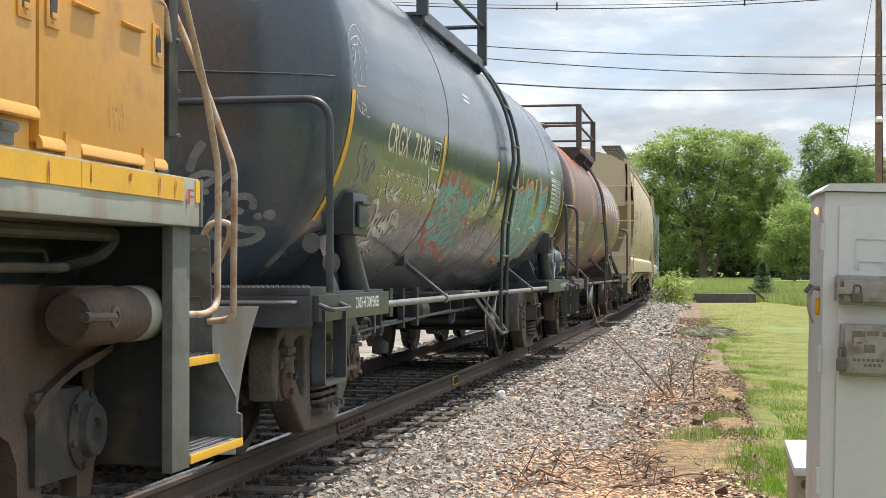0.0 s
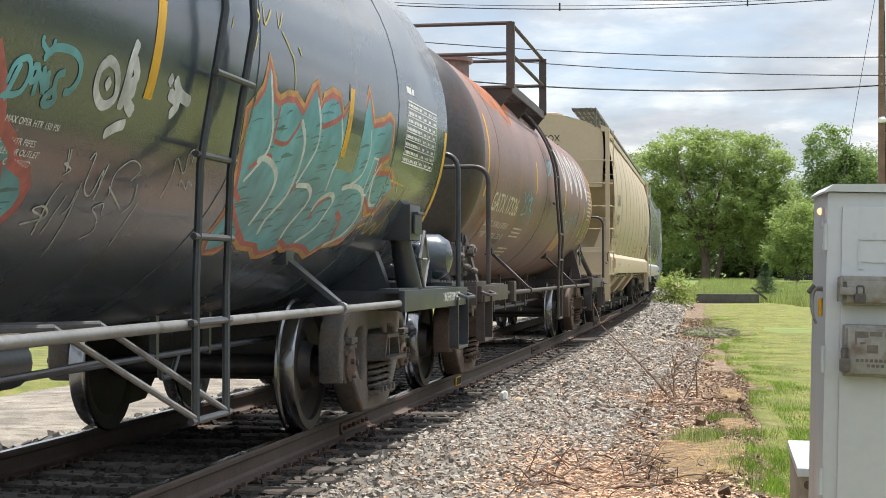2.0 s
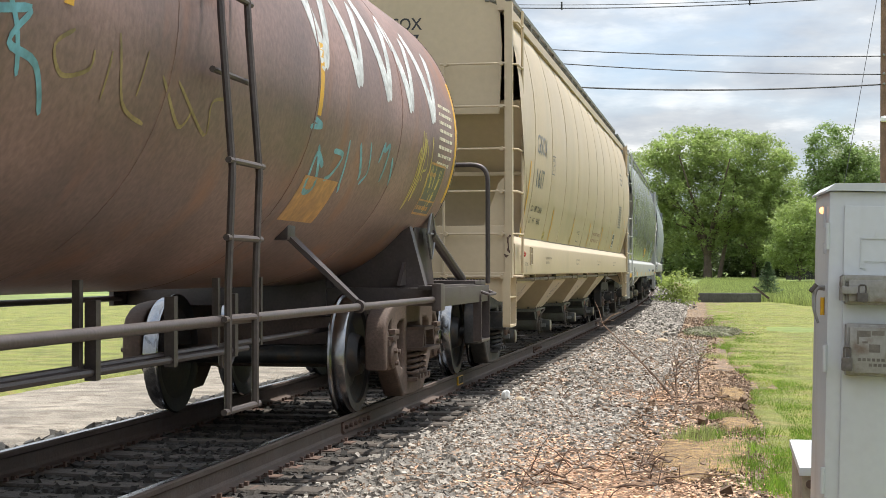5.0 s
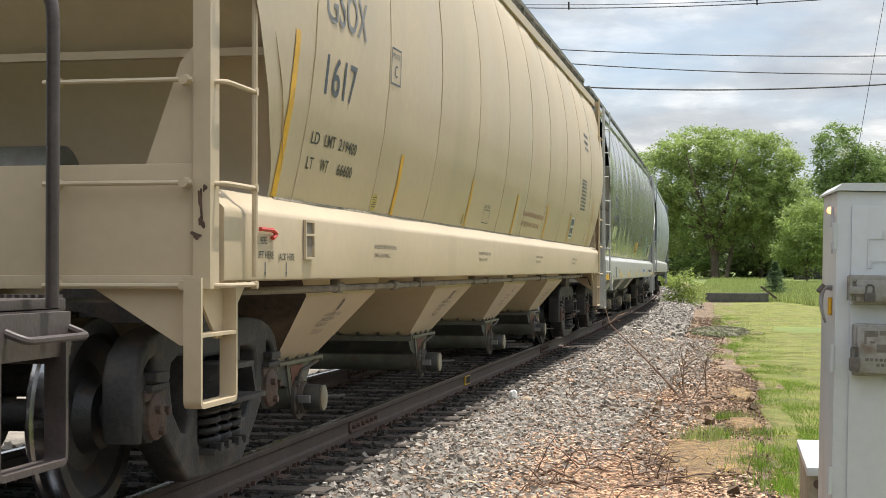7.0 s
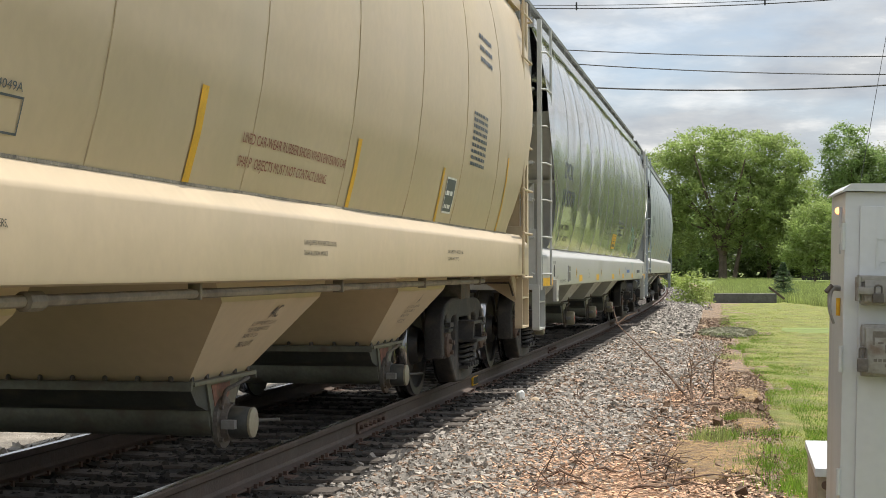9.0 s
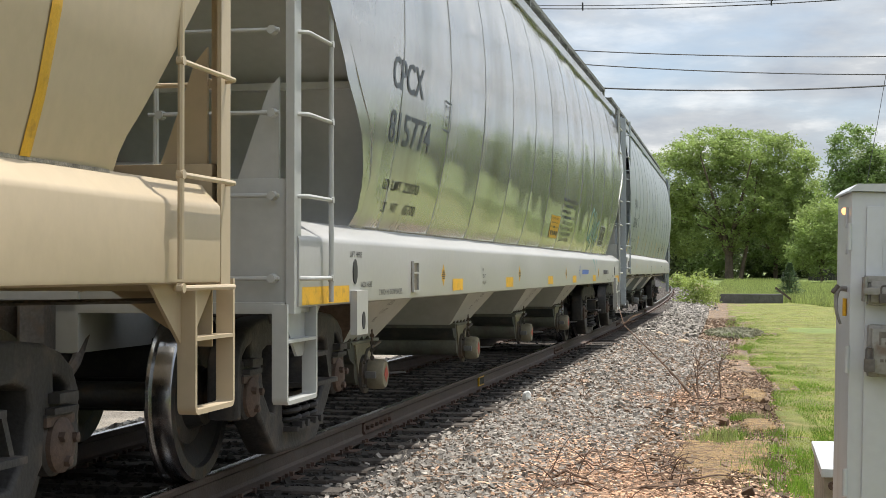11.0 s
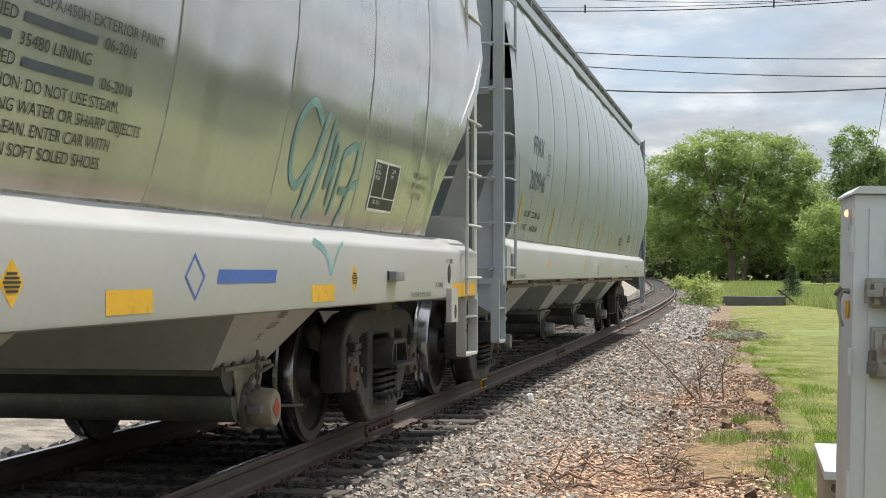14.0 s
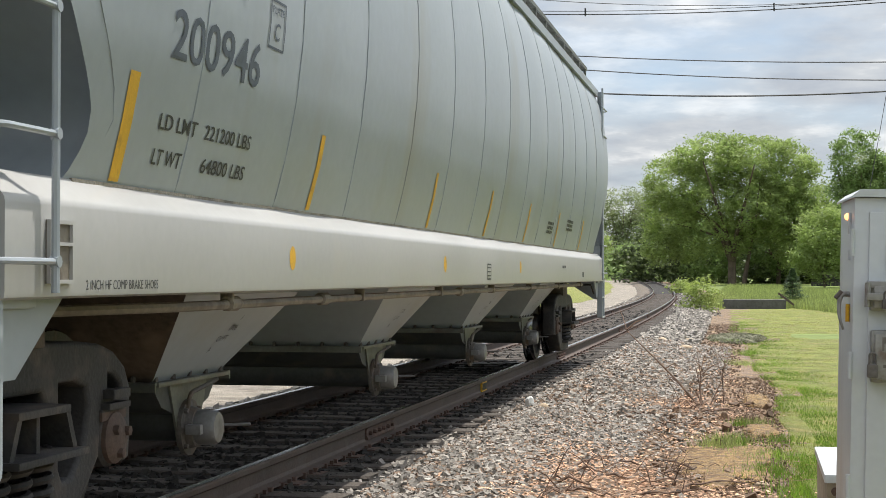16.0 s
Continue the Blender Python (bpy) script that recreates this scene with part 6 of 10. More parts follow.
def stick(name, label, base, pts, r0, twigs=0, seed=0):
    ob = thing(name, label, "branch", base)
    bm = B()
    n = len(pts) - 1
    tube(bm, pts, [r0 * (1 - 0.75 * k / n) for k in range(n + 1)], 6)
    part("stem", bm, M_STEM, ob)
    r = random.Random(seed)
    for _ in range(twigs):
        k = r.randrange(0, n)
        p = Vector(pts[k]).lerp(Vector(pts[k + 1]), r.random())
        d = Vector((r.uniform(-1, 1), r.uniform(-1, 1), r.uniform(0.1, 1.0))).normalized() * r.uniform(0.12, 0.34)
        bm = B()
        tube(bm, [p, p + d * 0.5 + Vector((0, 0, 0.03)), p + d], [r0 * 0.4, r0 * 0.3, r0 * 0.12], 5)
        part("twig", bm, M_STEM, ob)
    return ob


stick("sapling", "bare leaning brushwood stem on the ballast edge", (-0.62, 18.3, -0.40), [(0, 0, 0), (-0.25, 0.2, 0.27), (-0.55, 0.45, 0.55), (-0.86, 0.7, 0.82), (-0.95, 0.8, 0.90)], 0.016, 7, 1)
stick("sapling", "bare upright brushwood stem on the ballast edge", (-0.60, 18.2, -0.40), [(0, 0, 0), (-0.02, 0.02, 0.22), (-0.01, 0.05, 0.42), (0.03, 0.05, 0.62)], 0.014, 9, 2)
stick("sapling", "bare upright brushwood stem on the ballast edge", (-0.36, 18.8, -0.40), [(0, 0, 0), (-0.01, 0, 0.25), (-0.02, 0.03, 0.45)], 0.011, 5, 3)
stick("sapling", "bare thin brushwood stem on the ballast edge", (-0.52, 18.5, -0.40), [(0, 0, 0), (0.12, 0.1, 0.25), (0.2, 0.1, 0.55)], 0.009, 5, 4)
stick("sapling", "bare thin brushwood stem on the bare earth", (-0.10, 16.9, -0.40), [(0, 0, 0), (0.02, 0.0, 0.12), (0.01, 0.03, 0.26)], 0.006, 2, 5)
sr = random.Random(12)
for k in range(64):
    x, y = (sr.uniform(-1.5, -0.4), sr.uniform(9.0, 12.4)) if k < 30 or k > 52 else ((sr.uniform(-0.95, -0.35), sr.uniform(17.2, 18.9)) if k < 42 else (sr.uniform(-2.0, -0.2), sr.uniform(13, 17)))
    a, d, pts, p = sr.uniform(0, 6.283), sr.uniform(0.05, 0.12) * (1.0 if k < 30 else 0.6), [(0, 0, 0)], (0.0, 0.0)
    for q in range(sr.randrange(4, 9)):
        a += sr.uniform(-0.5, 0.5)
        p = (p[0] + math.cos(a) * d, p[1] + math.sin(a) * d)
        pts.append((*p, sr.uniform(0.005, 0.05)))
    stick("stick", "dry fallen stick on the shoulder", (x, y, bed_z(x - XC) + 0.018), pts, sr.uniform(0.006, 0.013), sr.randrange(0, 3), 100 + k)
bm = B()
bmesh.ops.create_icosphere(bm, subdivisions=2, radius=0.05)
for v in bm.verts:
    v.co = Vector((v.co.x, v.co.y * 0.8, v.co.z * 1.2)) * (1 + 0.3 * noise.noise(v.co * 22))
crumple = tagged(new("crumpled_bag", finish(bm, "crumpled_bag", M_WLET, 20)), "crumpled white plastic scrap on the ballast", "litter")
crumple.matrix_basis = pose(-2.25, 15.7, -0.15, 20, 10, 40)


def boulder(label, at, size, seed):
    r = random.Random(seed)
    bm = B()
    bmesh.ops.create_icosphere(bm, subdivisions=3, radius=1)
    for v in bm.verts:
        v.co *= 1 + 0.22 * noise.noise(v.co * 1.3 + Vector((seed * 3.1, 0, 0))) + 0.06 * noise.noise(v.co * 4)
        v.co.x *= size[0]
        v.co.y *= size[1]
        v.co.z *= size[2]
    ob = tagged(new("rock", finish(bm, "rock", M_ROCK, 60)), label, "rock", "rocks beside the track")
    ob.matrix_basis = pose(*at, 0, 0, r.uniform(0, 360))


M_ROCK = mat("sandy_rock", (0.42, 0.33, 0.23), 0.9, vary=0.25, scale=6, fine=40, bump=0.5, dirt=(0.2, 0.15, 0.1), dirt_amount=0.3)
boulder("rounded sandy rock on the ballast", (-1.93, 33.5, -0.27), (0.12, 0.12, 0.10), 1)
boulder("flat brown rock on the ballast", (-1.34, 31.6, -0.33), (0.15, 0.12, 0.08), 2)
boulder("small pale rock on the ballast", (-1.45, 36.0, -0.33), (0.14, 0.12, 0.05), 3)
boulder("pale weathered stone on the shoulder", (-2.12, 15.8, -0.22), (0.05, 0.06, 0.05), 4)
boulder("dark clod on the earth", (0.05, 11.6, -0.40), (0.05, 0.05, 0.03), 5)
boulder("dark clod on the earth", (-0.55, 15.1, -0.40), (0.05, 0.05, 0.035), 6)

# old concrete block at the lawn's end
blk = thing("concrete_block", "dark weathered concrete block in the grass", "concrete block", (0.0, 74.2, GZ(74)))
bm = B()
box(bm, -1.46, 1.46, -0.3, 0.3, -0.05, 0.47, 0.03)
for v in bm.verts:
    v.co += Vector((noise.noise(v.co * 3), noise.noise(v.co * 3.3), noise.noise(v.co * 2.7))) * 0.02
part("block", bm, M_CONC, blk)
beam = thing("iron_beam", "short rusty iron beam leaning on the block", "beam", pose(1.42, 74.0, 0.10, 0, 38, 0))
bm = B()
box(bm, -0.4, 0.5, -0.05, 0.05, -0.05, 0.05, 0.01)
part("beam", bm, M_RAIL, beam)

# far garage, fence and shed
M_SIDING = mat("olive_siding", (0.24, 0.24, 0.17), 0.7, vary=0.1, scale=1, fine=10, bump=0.1)
M_ROOF = mat("brown_shingles", (0.16, 0.13, 0.10), 0.9, vary=0.2, scale=2, fine=14, bump=0.3)
M_TRIM = mat("white_trim", (0.75, 0.75, 0.73), 0.5, vary=0.05, scale=2, fine=14, bump=0.05)
M_FENCE = mat("dark_fence_boards", (0.035, 0.035, 0.032), 0.8, vary=0.3, scale=2, fine=14, bump=0.2)
M_PANE = mat("dark_window_glass", (0.03, 0.035, 0.04), 0.1, vary=0.05, scale=2, fine=10, bump=0)
gar = thing("garage", "small olive garage with a white gable and window", "garage", pose(9.0, 183, GZ(183), 0, 0, -18))
bm = B()
prism(bm, [(-2.2, -0.2), (2.2, -0.2), (2.2, 1.35), (0, 2.2), (-2.2, 1.35)], "y", 0, 4)
part("wall", bm, M_SIDING, gar)
bm = B()
for s in (-1, 1):
    prism(bm, [(s * 0.0, 2.34), (s * 2.5, 1.36), (s * 2.5, 1.24), (s * 0.0, 2.22)], "y", -0.35, 4.3)
part("roof", bm, M_ROOF, gar)
bm = B()
for s in (-1, 1):
    prism(bm, [(0, 2.33), (s * 2.5, 1.35), (s * 2.5, 1.16), (0, 2.14)], "y", -0.40, -0.36)
part("gable_trim", bm, M_TRIM, gar)
bm = B()
box(bm, -0.75, 0.75, -0.05, 0.0, 0.5, 1.15)
win = part("window", bm, M_TRIM, gar)
bm = B()
box(bm, -0.66, -0.03, -0.07, -0.052, 0.58, 1.07)
box(bm, 0.03, 0.66, -0.07, -0.052, 0.58, 1.07)
part("pane", bm, M_PANE, win)
fence = thing("fence", "dark board fence behind the field", "fence", (13.0, 181, GZ(181)))
fb = B()
box(fb, -0.14, 0.14, -0.02, 0.02, -0.1, 1.25)
fb_me = finish(fb, "board", M_FENCE)
for k in range(44):
    part("board", fb_me, M_FENCE, fence, "", (-6.5 + 0.3 * k, 0, 0))
shed = thing("shed", "small white shed far down the line", "shed", (-13.6, 262, GZ(262)))
bm = B()
prism(bm, [(-1.0, -0.2), (1.0, -0.2), (1.0, 1.6), (0, 2.2), (-1.0, 1.6)], "y", 0, 2)
part("wall", bm, M_TRIM, shed)

# utility pole and its lines
upole = thing("utility_pole", "brown wooden utility pole carrying power lines", "utility pole", (6.08, 64, -0.5))
bm = B()
tube(bm, [(0, 0, 0), (0.0, 0, 7), (0.03, 0, 14.2)], [0.17, 0.145, 0.11], 14)
part("pole", bm, M_POLE, upole)
bm = B()
lathe(bm, [(7.52, 0.10), (7.56, 0.15), (7.66, 0.16), (7.76, 0.10)], "z", (0.0, -0.16, 0), 14)
part("junction_box", bm, M_TRIM, upole)
bm = B()
tube(bm, [(0.16, -0.05, 0.4), (0.13, -0.05, 12)], 0.02, 6)
part("conduit", bm, M_CABLE, upole)
for z in (10.2, 9.45, 9.05):
    bm = B()
    lathe(bm, [(-0.22, 0.02), (-0.2, 0.05), (-0.12, 0.05), (-0.1, 0.02)], "y", (0, 0, z), 10)
    part("insulator", bm, M_CAST, upole)


def line(label, a, b, c, r, x0=-46.0, x1=14.0):
    bm = B()
    pts = [(x, 64 - 0.05, a * x * x + b * x + c) for x in [x0 + (x1 - x0) * k / 60 for k in range(61)]]
    tube(bm, pts, r, 5)
    return tagged(new("power_line", finish(bm, "power_line", M_CABLE)), label, "power line", "overhead lines")


line("thin black overhead wire", 0.00249, -0.0435, 9.837, 0.022)
line("thin black overhead wire", 0.00289, -0.0560, 9.169, 0.022)
line("thick black overhead cable", 0.00448, -0.0123, 8.446, 0.032)
top_a = line("black overhead cable with clamps", 0.00324, 0.0121, 11.92, 0.022)
line("thin black overhead wire", 0.00300, 0.0105, 12.06, 0.014)
line("thin black overhead wire", 0.0054, -0.0139, 12.14, 0.014)
for x in (-6.81, 0.84, 8.4):
    bm = B()
    z = 0.00324 * x * x + 0.0121 * x + 11.92
    box(bm, x - 0.03, x + 0.03, 63.90, 64.0, z - 0.06, z + 0.26)
    part("clamp", bm, M_CABLE, top_a)
bm = B()
tube(bm, [(6.05, 64, 13.2), (3.3, 58, -0.4)], 0.012, 5)
tagged(new("guy_wire", finish(bm, "guy_wire", M_CABLE)), "thin steel guy wire from the pole to the ground", "guy wire")

# signal cabinet, leaning a little
cabi = thing("signal_cabinet", "silver-grey steel signal cabinet with locked boxes", "cabinet", pose(0.328, 6.0, -0.43, 0, 1.35, 3.1))
bm = B()
box(bm, 0.0, 0.78, 0.0, 0.46, 0.0, 1.855, 0.012)
part("body", bm, M_CABINET, cabi)
bm = B()
prism(bm, [(-0.012, 1.850), (0.004, 1.856), (0.82, 1.856), (0.82, 1.898), (0.02, 1.884), (-0.012, 1.858)], "y", -0.018, 0.50)
part("roof", bm, M_CABINET, cabi)
bm = B()
box(bm, 0.055, 0.74, -0.012, 0.0, 0.10, 1.80, 0.004)
door = part("door", bm, M_CABINET, cabi)
for z in (0.76, 1.22, 1.68):
    bm = B()
    box(bm, -0.012, 0.004, 0.0, 0.03, z - 0.035, z + 0.045, 0.004)
    tube(bm, [(-0.006, -0.004, z - 0.045), (-0.006, -0.004, z + 0.055)], 0.009, 8)
    part("hinge", bm, M_CABINET, cabi)
bm = B()
for x0, x1, z0, z1 in ((0.115, 0.235, 1.676, 1.681), (0.115, 0.120, 1.57, 1.676), (0.230, 0.235, 1.57, 1.676), (0.135, 0.215, 1.592, 1.597), (0.130, 0.135, 1.57, 1.597), (0.215, 0.220, 1.57, 1.597), (0.115, 0.135, 1.566, 1.570), (0.215, 0.235, 1.566, 1.570), (0.168, 0.182, 1.681, 1.706)):
    box(bm, x0, x1, -0.0155, -0.0115, z0, z1)
part("embossed_plate", bm, M_CABINET, door)


def lock_box(x0, x1, z0, z1, name, label, lip):
    bm = B()
    box(bm, x0, x1, -0.065, -0.012, z0, z1, 0.016)
    box(bm, x0 + 0.012, x1 - 0.012, -0.078, -0.065, z0 + 0.012, z1 - 0.012, 0.006)
    if lip:
        box(bm, x0 - 0.008, x1 + 0.008, -0.075, -0.012, z1 - 0.02, z1 + 0.006, 0.006)
    return part(name, bm, M_CAST, cabi, label)


lb = lock_box(0.055, 0.30, 1.43, 1.535, "lock_box", "worn cast-metal latch box", True)
bm = B()
tube(bm, [(0.045, -0.075, 1.445), (0.045, -0.075, 1.535)], 0.011, 8)
box(bm, 0.04, 0.13, -0.095, -0.075, 1.47, 1.497, 0.005)
part("latch", bm, M_CAST, lb)
bm = B()
box(bm, 0.095, 0.135, -0.105, -0.085, 1.44, 1.475, 0.006)
tube(bm, rounded([(0.102, -0.095, 1.475), (0.102, -0.095, 1.505), (0.128, -0.095, 1.505), (0.128, -0.095, 1.475)], 0.012), 0.004, 6)
part("padlock", bm, M_TRUCK, lb)
lb2 = lock_box(0.062, 0.26, 1.165, 1.36, "lock_box", "worn cast-metal box with flaking paint", False)
bm = B()
box(bm, 0.045, 0.085, -0.10, -0.08, 1.185, 1.235, 0.008)
tube(bm, rounded([(0.053, -0.09, 1.235), (0.053, -0.09, 1.275), (0.077, -0.09, 1.275), (0.077, -0.09, 1.235)], 0.012), 0.0045, 6)
part("padlock", bm, M_TRUCK, lb2, "dark rusty padlock")
bm = B()
for k, (a, b, c) in enumerate(((0.105, 0.235, 1.222), (0.145, 0.20, 1.203))):
    u = a
    while u < b:
        box(bm, u, u + 0.012, -0.0795, -0.078, c, c + 0.011)
        u += 0.017
box(bm, 0.145, 0.185, -0.0795, -0.078, 1.255, 1.285)
part("raised_marking", bm, M_CASTDARK, lb2)
bm = B()
for u0, u1, w0, w1 in ((0.10, 0.15, 1.312, 1.335), (0.155, 0.20, 1.318, 1.335), (0.21, 0.24, 1.315, 1.335), (0.10, 0.108, 1.285, 1.312), (0.12, 0.14, 1.288, 1.296)):
    box(bm, u0, u1, -0.0790, -0.0775, w0, w1)
part("bare_patch", bm, M_CASTDARK, lb2, "flaked paint")
bm = B()
hook = rounded([(0.004, 0.10, 1.488), (-0.034, 0.08, 1.492), (-0.044, 0.07, 1.45), (-0.042, 0.06, 1.40), (-0.026, 0.06, 1.355)], 0.02)
tube(bm, hook, [0.011 - 0.006 * k / (len(hook) - 1) for k in range(len(hook))], 8)
part("crank_handle", bm, M_CAST, cabi, "hooked steel handle")
bm = B()
tube(bm, [(-0.034, 0.078, 1.50), (-0.056, 0.07, 1.474)], 0.009, 8)
part("handle_lock", bm, M_TRUCK, cabi)
bm = B()
tube(bm, [(-0.008, 0.09, 1.452), (-0.008, 0.09, 1.385)], 0.008, 8)
part("yellow_sleeve", bm, M_YELLOW, cabi, "yellow plastic sleeve")
M_LAMP = bpy.data.materials.new("glowing_lamp")
M_LAMP.use_nodes = True
lp = M_LAMP.node_tree.nodes["Principled BSDF"]
lp.inputs["Base Color"].default_value = (1, 0.55, 0.3, 1)
lp.inputs["Emission Color"].default_value = (1.0, 0.36, 0.12, 1)
lp.inputs["Emission Strength"].default_value = 2.6
bm = B()
bmesh.ops.create_uvsphere(bm, u_segments=14, v_segments=8, radius=0.014)
part("indicator_lamp", bm, M_LAMP, cabi, "lit orange indicator lamp", (-0.012, 0.10, 1.785))
bm = B()
box(bm, -0.012, 0.0, 0.085, 0.115, 1.72, 1.80, 0.004)
box(bm, -0.008, 0.0, 0.095, 0.107, 1.62, 1.66)
part("lamp_mount", bm, M_CABINET, cabi)
crate = thing("battery_box", "wooden box with a pale metal lid beside the cabinet", "box", (0.319, 7.47, -0.45))
bm = B()
box(bm, 0.012, 0.6, 0.02, 1.2, 0.0, 0.61, 0.006)
part("box", bm, M_WOOD, crate)
bm = B()
box(bm, 0.0, 0.62, 0.0, 1.22, 0.61, 0.65, 0.005)
part("lid", bm, M_CABINET, crate, "pale metal lid")
bm = B()
lathe(bm, [(0.02, 0.02), (0.005, 0.02)], "y", (0.05, 0, 0.57), 12)
part("bolt", bm, M_RUST, crate)


# ---- lettering, tags and fittings on the cars ----
def fit_text(text, u0, u1, v, h):
    """Letters of height h from u0 to u1 along the car."""
    vs, fs = lettering(text, h)
    lo, hi = min(p[0] for p in vs), max(p[0] for p in vs)
    k = (u1 - u0) / (hi - lo)
    return [(u0 + (x - lo) * k, v + y) for x, y in vs], fs


def blob(cx, cy, rx, ry, turn=0.0, wob=0.12, n=30, seed=0, spikes=0):
    r = random.Random(seed)
    ph = [r.uniform(0, 6.28) for _ in range(4)]
    edge = []
    for k in range(n):
        a = 2 * math.pi * k / n
        q = 1 + wob * (0.6 * math.sin(2 * a + ph[0]) + 0.5 * math.sin(3 * a + ph[1]) + 0.35 * math.sin(5 * a + ph[2]))
        if spikes:
            q *= 1 + 0.16 * (abs(((a * spikes / 6.283) % 1) - 0.5) * 2 - 0.5)
        x, y = rx * q * math.cos(a), ry * q * math.sin(a)
        edge.append((cx + x * math.cos(turn) - y * math.sin(turn), cy + x * math.sin(turn) + y * math.cos(turn)))
    vs = [(cx, cy)]
    for f in (0.35, 0.7, 1.0):
        vs += [(cx + (x - cx) * f, cy + (y - cy) * f) for x, y in edge]
    fs = [(0, 1 + k, 1 + (k + 1) % n) for k in range(n)]
    for ring in (0, 1):
        o = 1 + ring * n
        fs += [(o + k, o + n + k, o + n + (k + 1) % n, o + (k + 1) % n) for k in range(n)]
    return (vs, fs), edge


def curve(pts, n=6):
    """A smooth line through pts."""
    out = []
    for i in range(len(pts) - 1):
        p0, p1, p2, p3 = pts[max(i - 1, 0)], pts[i], pts[i + 1], pts[min(i + 2, len(pts) - 1)]
        for k in range(n):
            t = k / n
            out.append(tuple(0.5 * (2 * p1[c] + (p2[c] - p0[c]) * t + (2 * p0[c] - 5 * p1[c] + 4 * p2[c] - p3[c]) * t * t + (3 * p1[c] - p0[c] - 3 * p2[c] + p3[c]) * t ** 3) for c in (0, 1)))
    return out + [pts[-1]]


def scrawl(u0, u1, v0, v1, n, w, seed):
    """An unreadable hand-sprayed tag: looping strokes from u0 to u1."""
    r = random.Random(seed)
    out = []
    step = (u1 - u0) / n
    for k in range(n):
        u = u0 + step * k
        pts = [(u + step * r.uniform(-0.1, 0.3), v0 + (v1 - v0) * r.uniform(0.6, 1.0))]
        for _ in range(r.randrange(2, 5)):
            pts.append((u + step * r.uniform(-0.1, 1.0), v0 + (v1 - v0) * r.uniform(0, 1)))
        out.append(stroke(curve(pts), w * r.uniform(0.75, 1.25)))
    return out


M_TURQDARK = mat("dark_teal_spray_paint", (0.06, 0.17, 0.18), 0.45, vary=0.3, scale=4, fine=20, bump=0)
M_TEALFADE = mat("thin_teal_spray_paint", (0.20, 0.37, 0.37), 0.4, vary=0.3, scale=4, fine=20, bump=0)
M_LBLUE = mat("light_blue_spray_paint", (0.14, 0.38, 0.46), 0.5, vary=0.3, scale=5, fine=20, bump=0)
M_GOLD = mat("yellow_spray_paint", (0.52, 0.42, 0.12), 0.5, vary=0.3, scale=5, fine=20, bump=0)
M_ORANGEDULL = mat("faded_orange_spray_paint", (0.30, 0.125, 0.055), 0.6, vary=0.35, scale=7, fine=30, bump=0)
M_GOLDDULL = mat("thin_yellow_spray_paint", (0.28, 0.215, 0.09), 0.6, vary=0.35, scale=7, fine=30, bump=0)
M_PALE = mat("pale_highlight_paint", (0.55, 0.62, 0.60), 0.5, vary=0.2, scale=5, fine=20, bump=0)
M_MAUVE = mat("faded_mauve_spray", (0.25, 0.225, 0.26), 0.6, vary=0.35, scale=6, fine=20, bump=0)
M_SPRAYTHIN = mat("thin_white_spray_paint", (0.19, 0.205, 0.215), 0.5, vary=0.35, scale=7, fine=30, bump=0)
M_PATCH = mat("dull_grey_patch_paint", (0.085, 0.088, 0.09), 0.5, vary=0.2, scale=6, fine=40, bump=0.05)
M_CHALK = mat("faint_chalk", (0.46, 0.46, 0.47), 0.8, vary=0.3, scale=9, fine=30, bump=0)
BR = random.Random(77)

# black tank car
L = lambda s: s - T1_MID


def inside(poly, x, y):
    hit = False
    for (ax, ay), (bx, by) in zip(poly, poly[1:] + poly[:1]):
        if (ay > y) != (by > y) and x < ax + (y - ay) * (bx - ax) / (by - ay):
            hit = not hit
    return hit


def fill(poly, step=0.03):
    """The inside of an outline as a fine sheet that follows a curved side."""
    u0, u1 = min(p[0] for p in poly), max(p[0] for p in poly)
    v0, v1 = min(p[1] for p in poly), max(p[1] for p in poly)
    vs, fs, at = [], [], {}
    for i in range(int((u1 - u0) / step) + 1):
        for j in range(int((v1 - v0) / step) + 1):
            if inside(poly, u0 + (i + 0.5) * step, v0 + (j + 0.5) * step):
                q = []
                for a, b in ((i, j), (i + 1, j), (i + 1, j + 1), (i, j + 1)):
                    if (a, b) not in at:
                        at[a, b] = len(vs)
                        vs.append((u0 + a * step, v0 + b * step))
                    q.append(at[a, b])
                fs.append(tuple(q))
    return vs, fs


def sprays(strokes, w, m, car, surf, label="", lift=0.010, name="spray_line", seed=1):
    """Hand-sprayed lines, each one a part."""
    r = random.Random(seed)
    for k in strokes:
        stencil(name, [stroke(curve([(L(a), b) for a, b in k], 5), w * r.uniform(0.8, 1.2))], surf, m, car, label, lift)


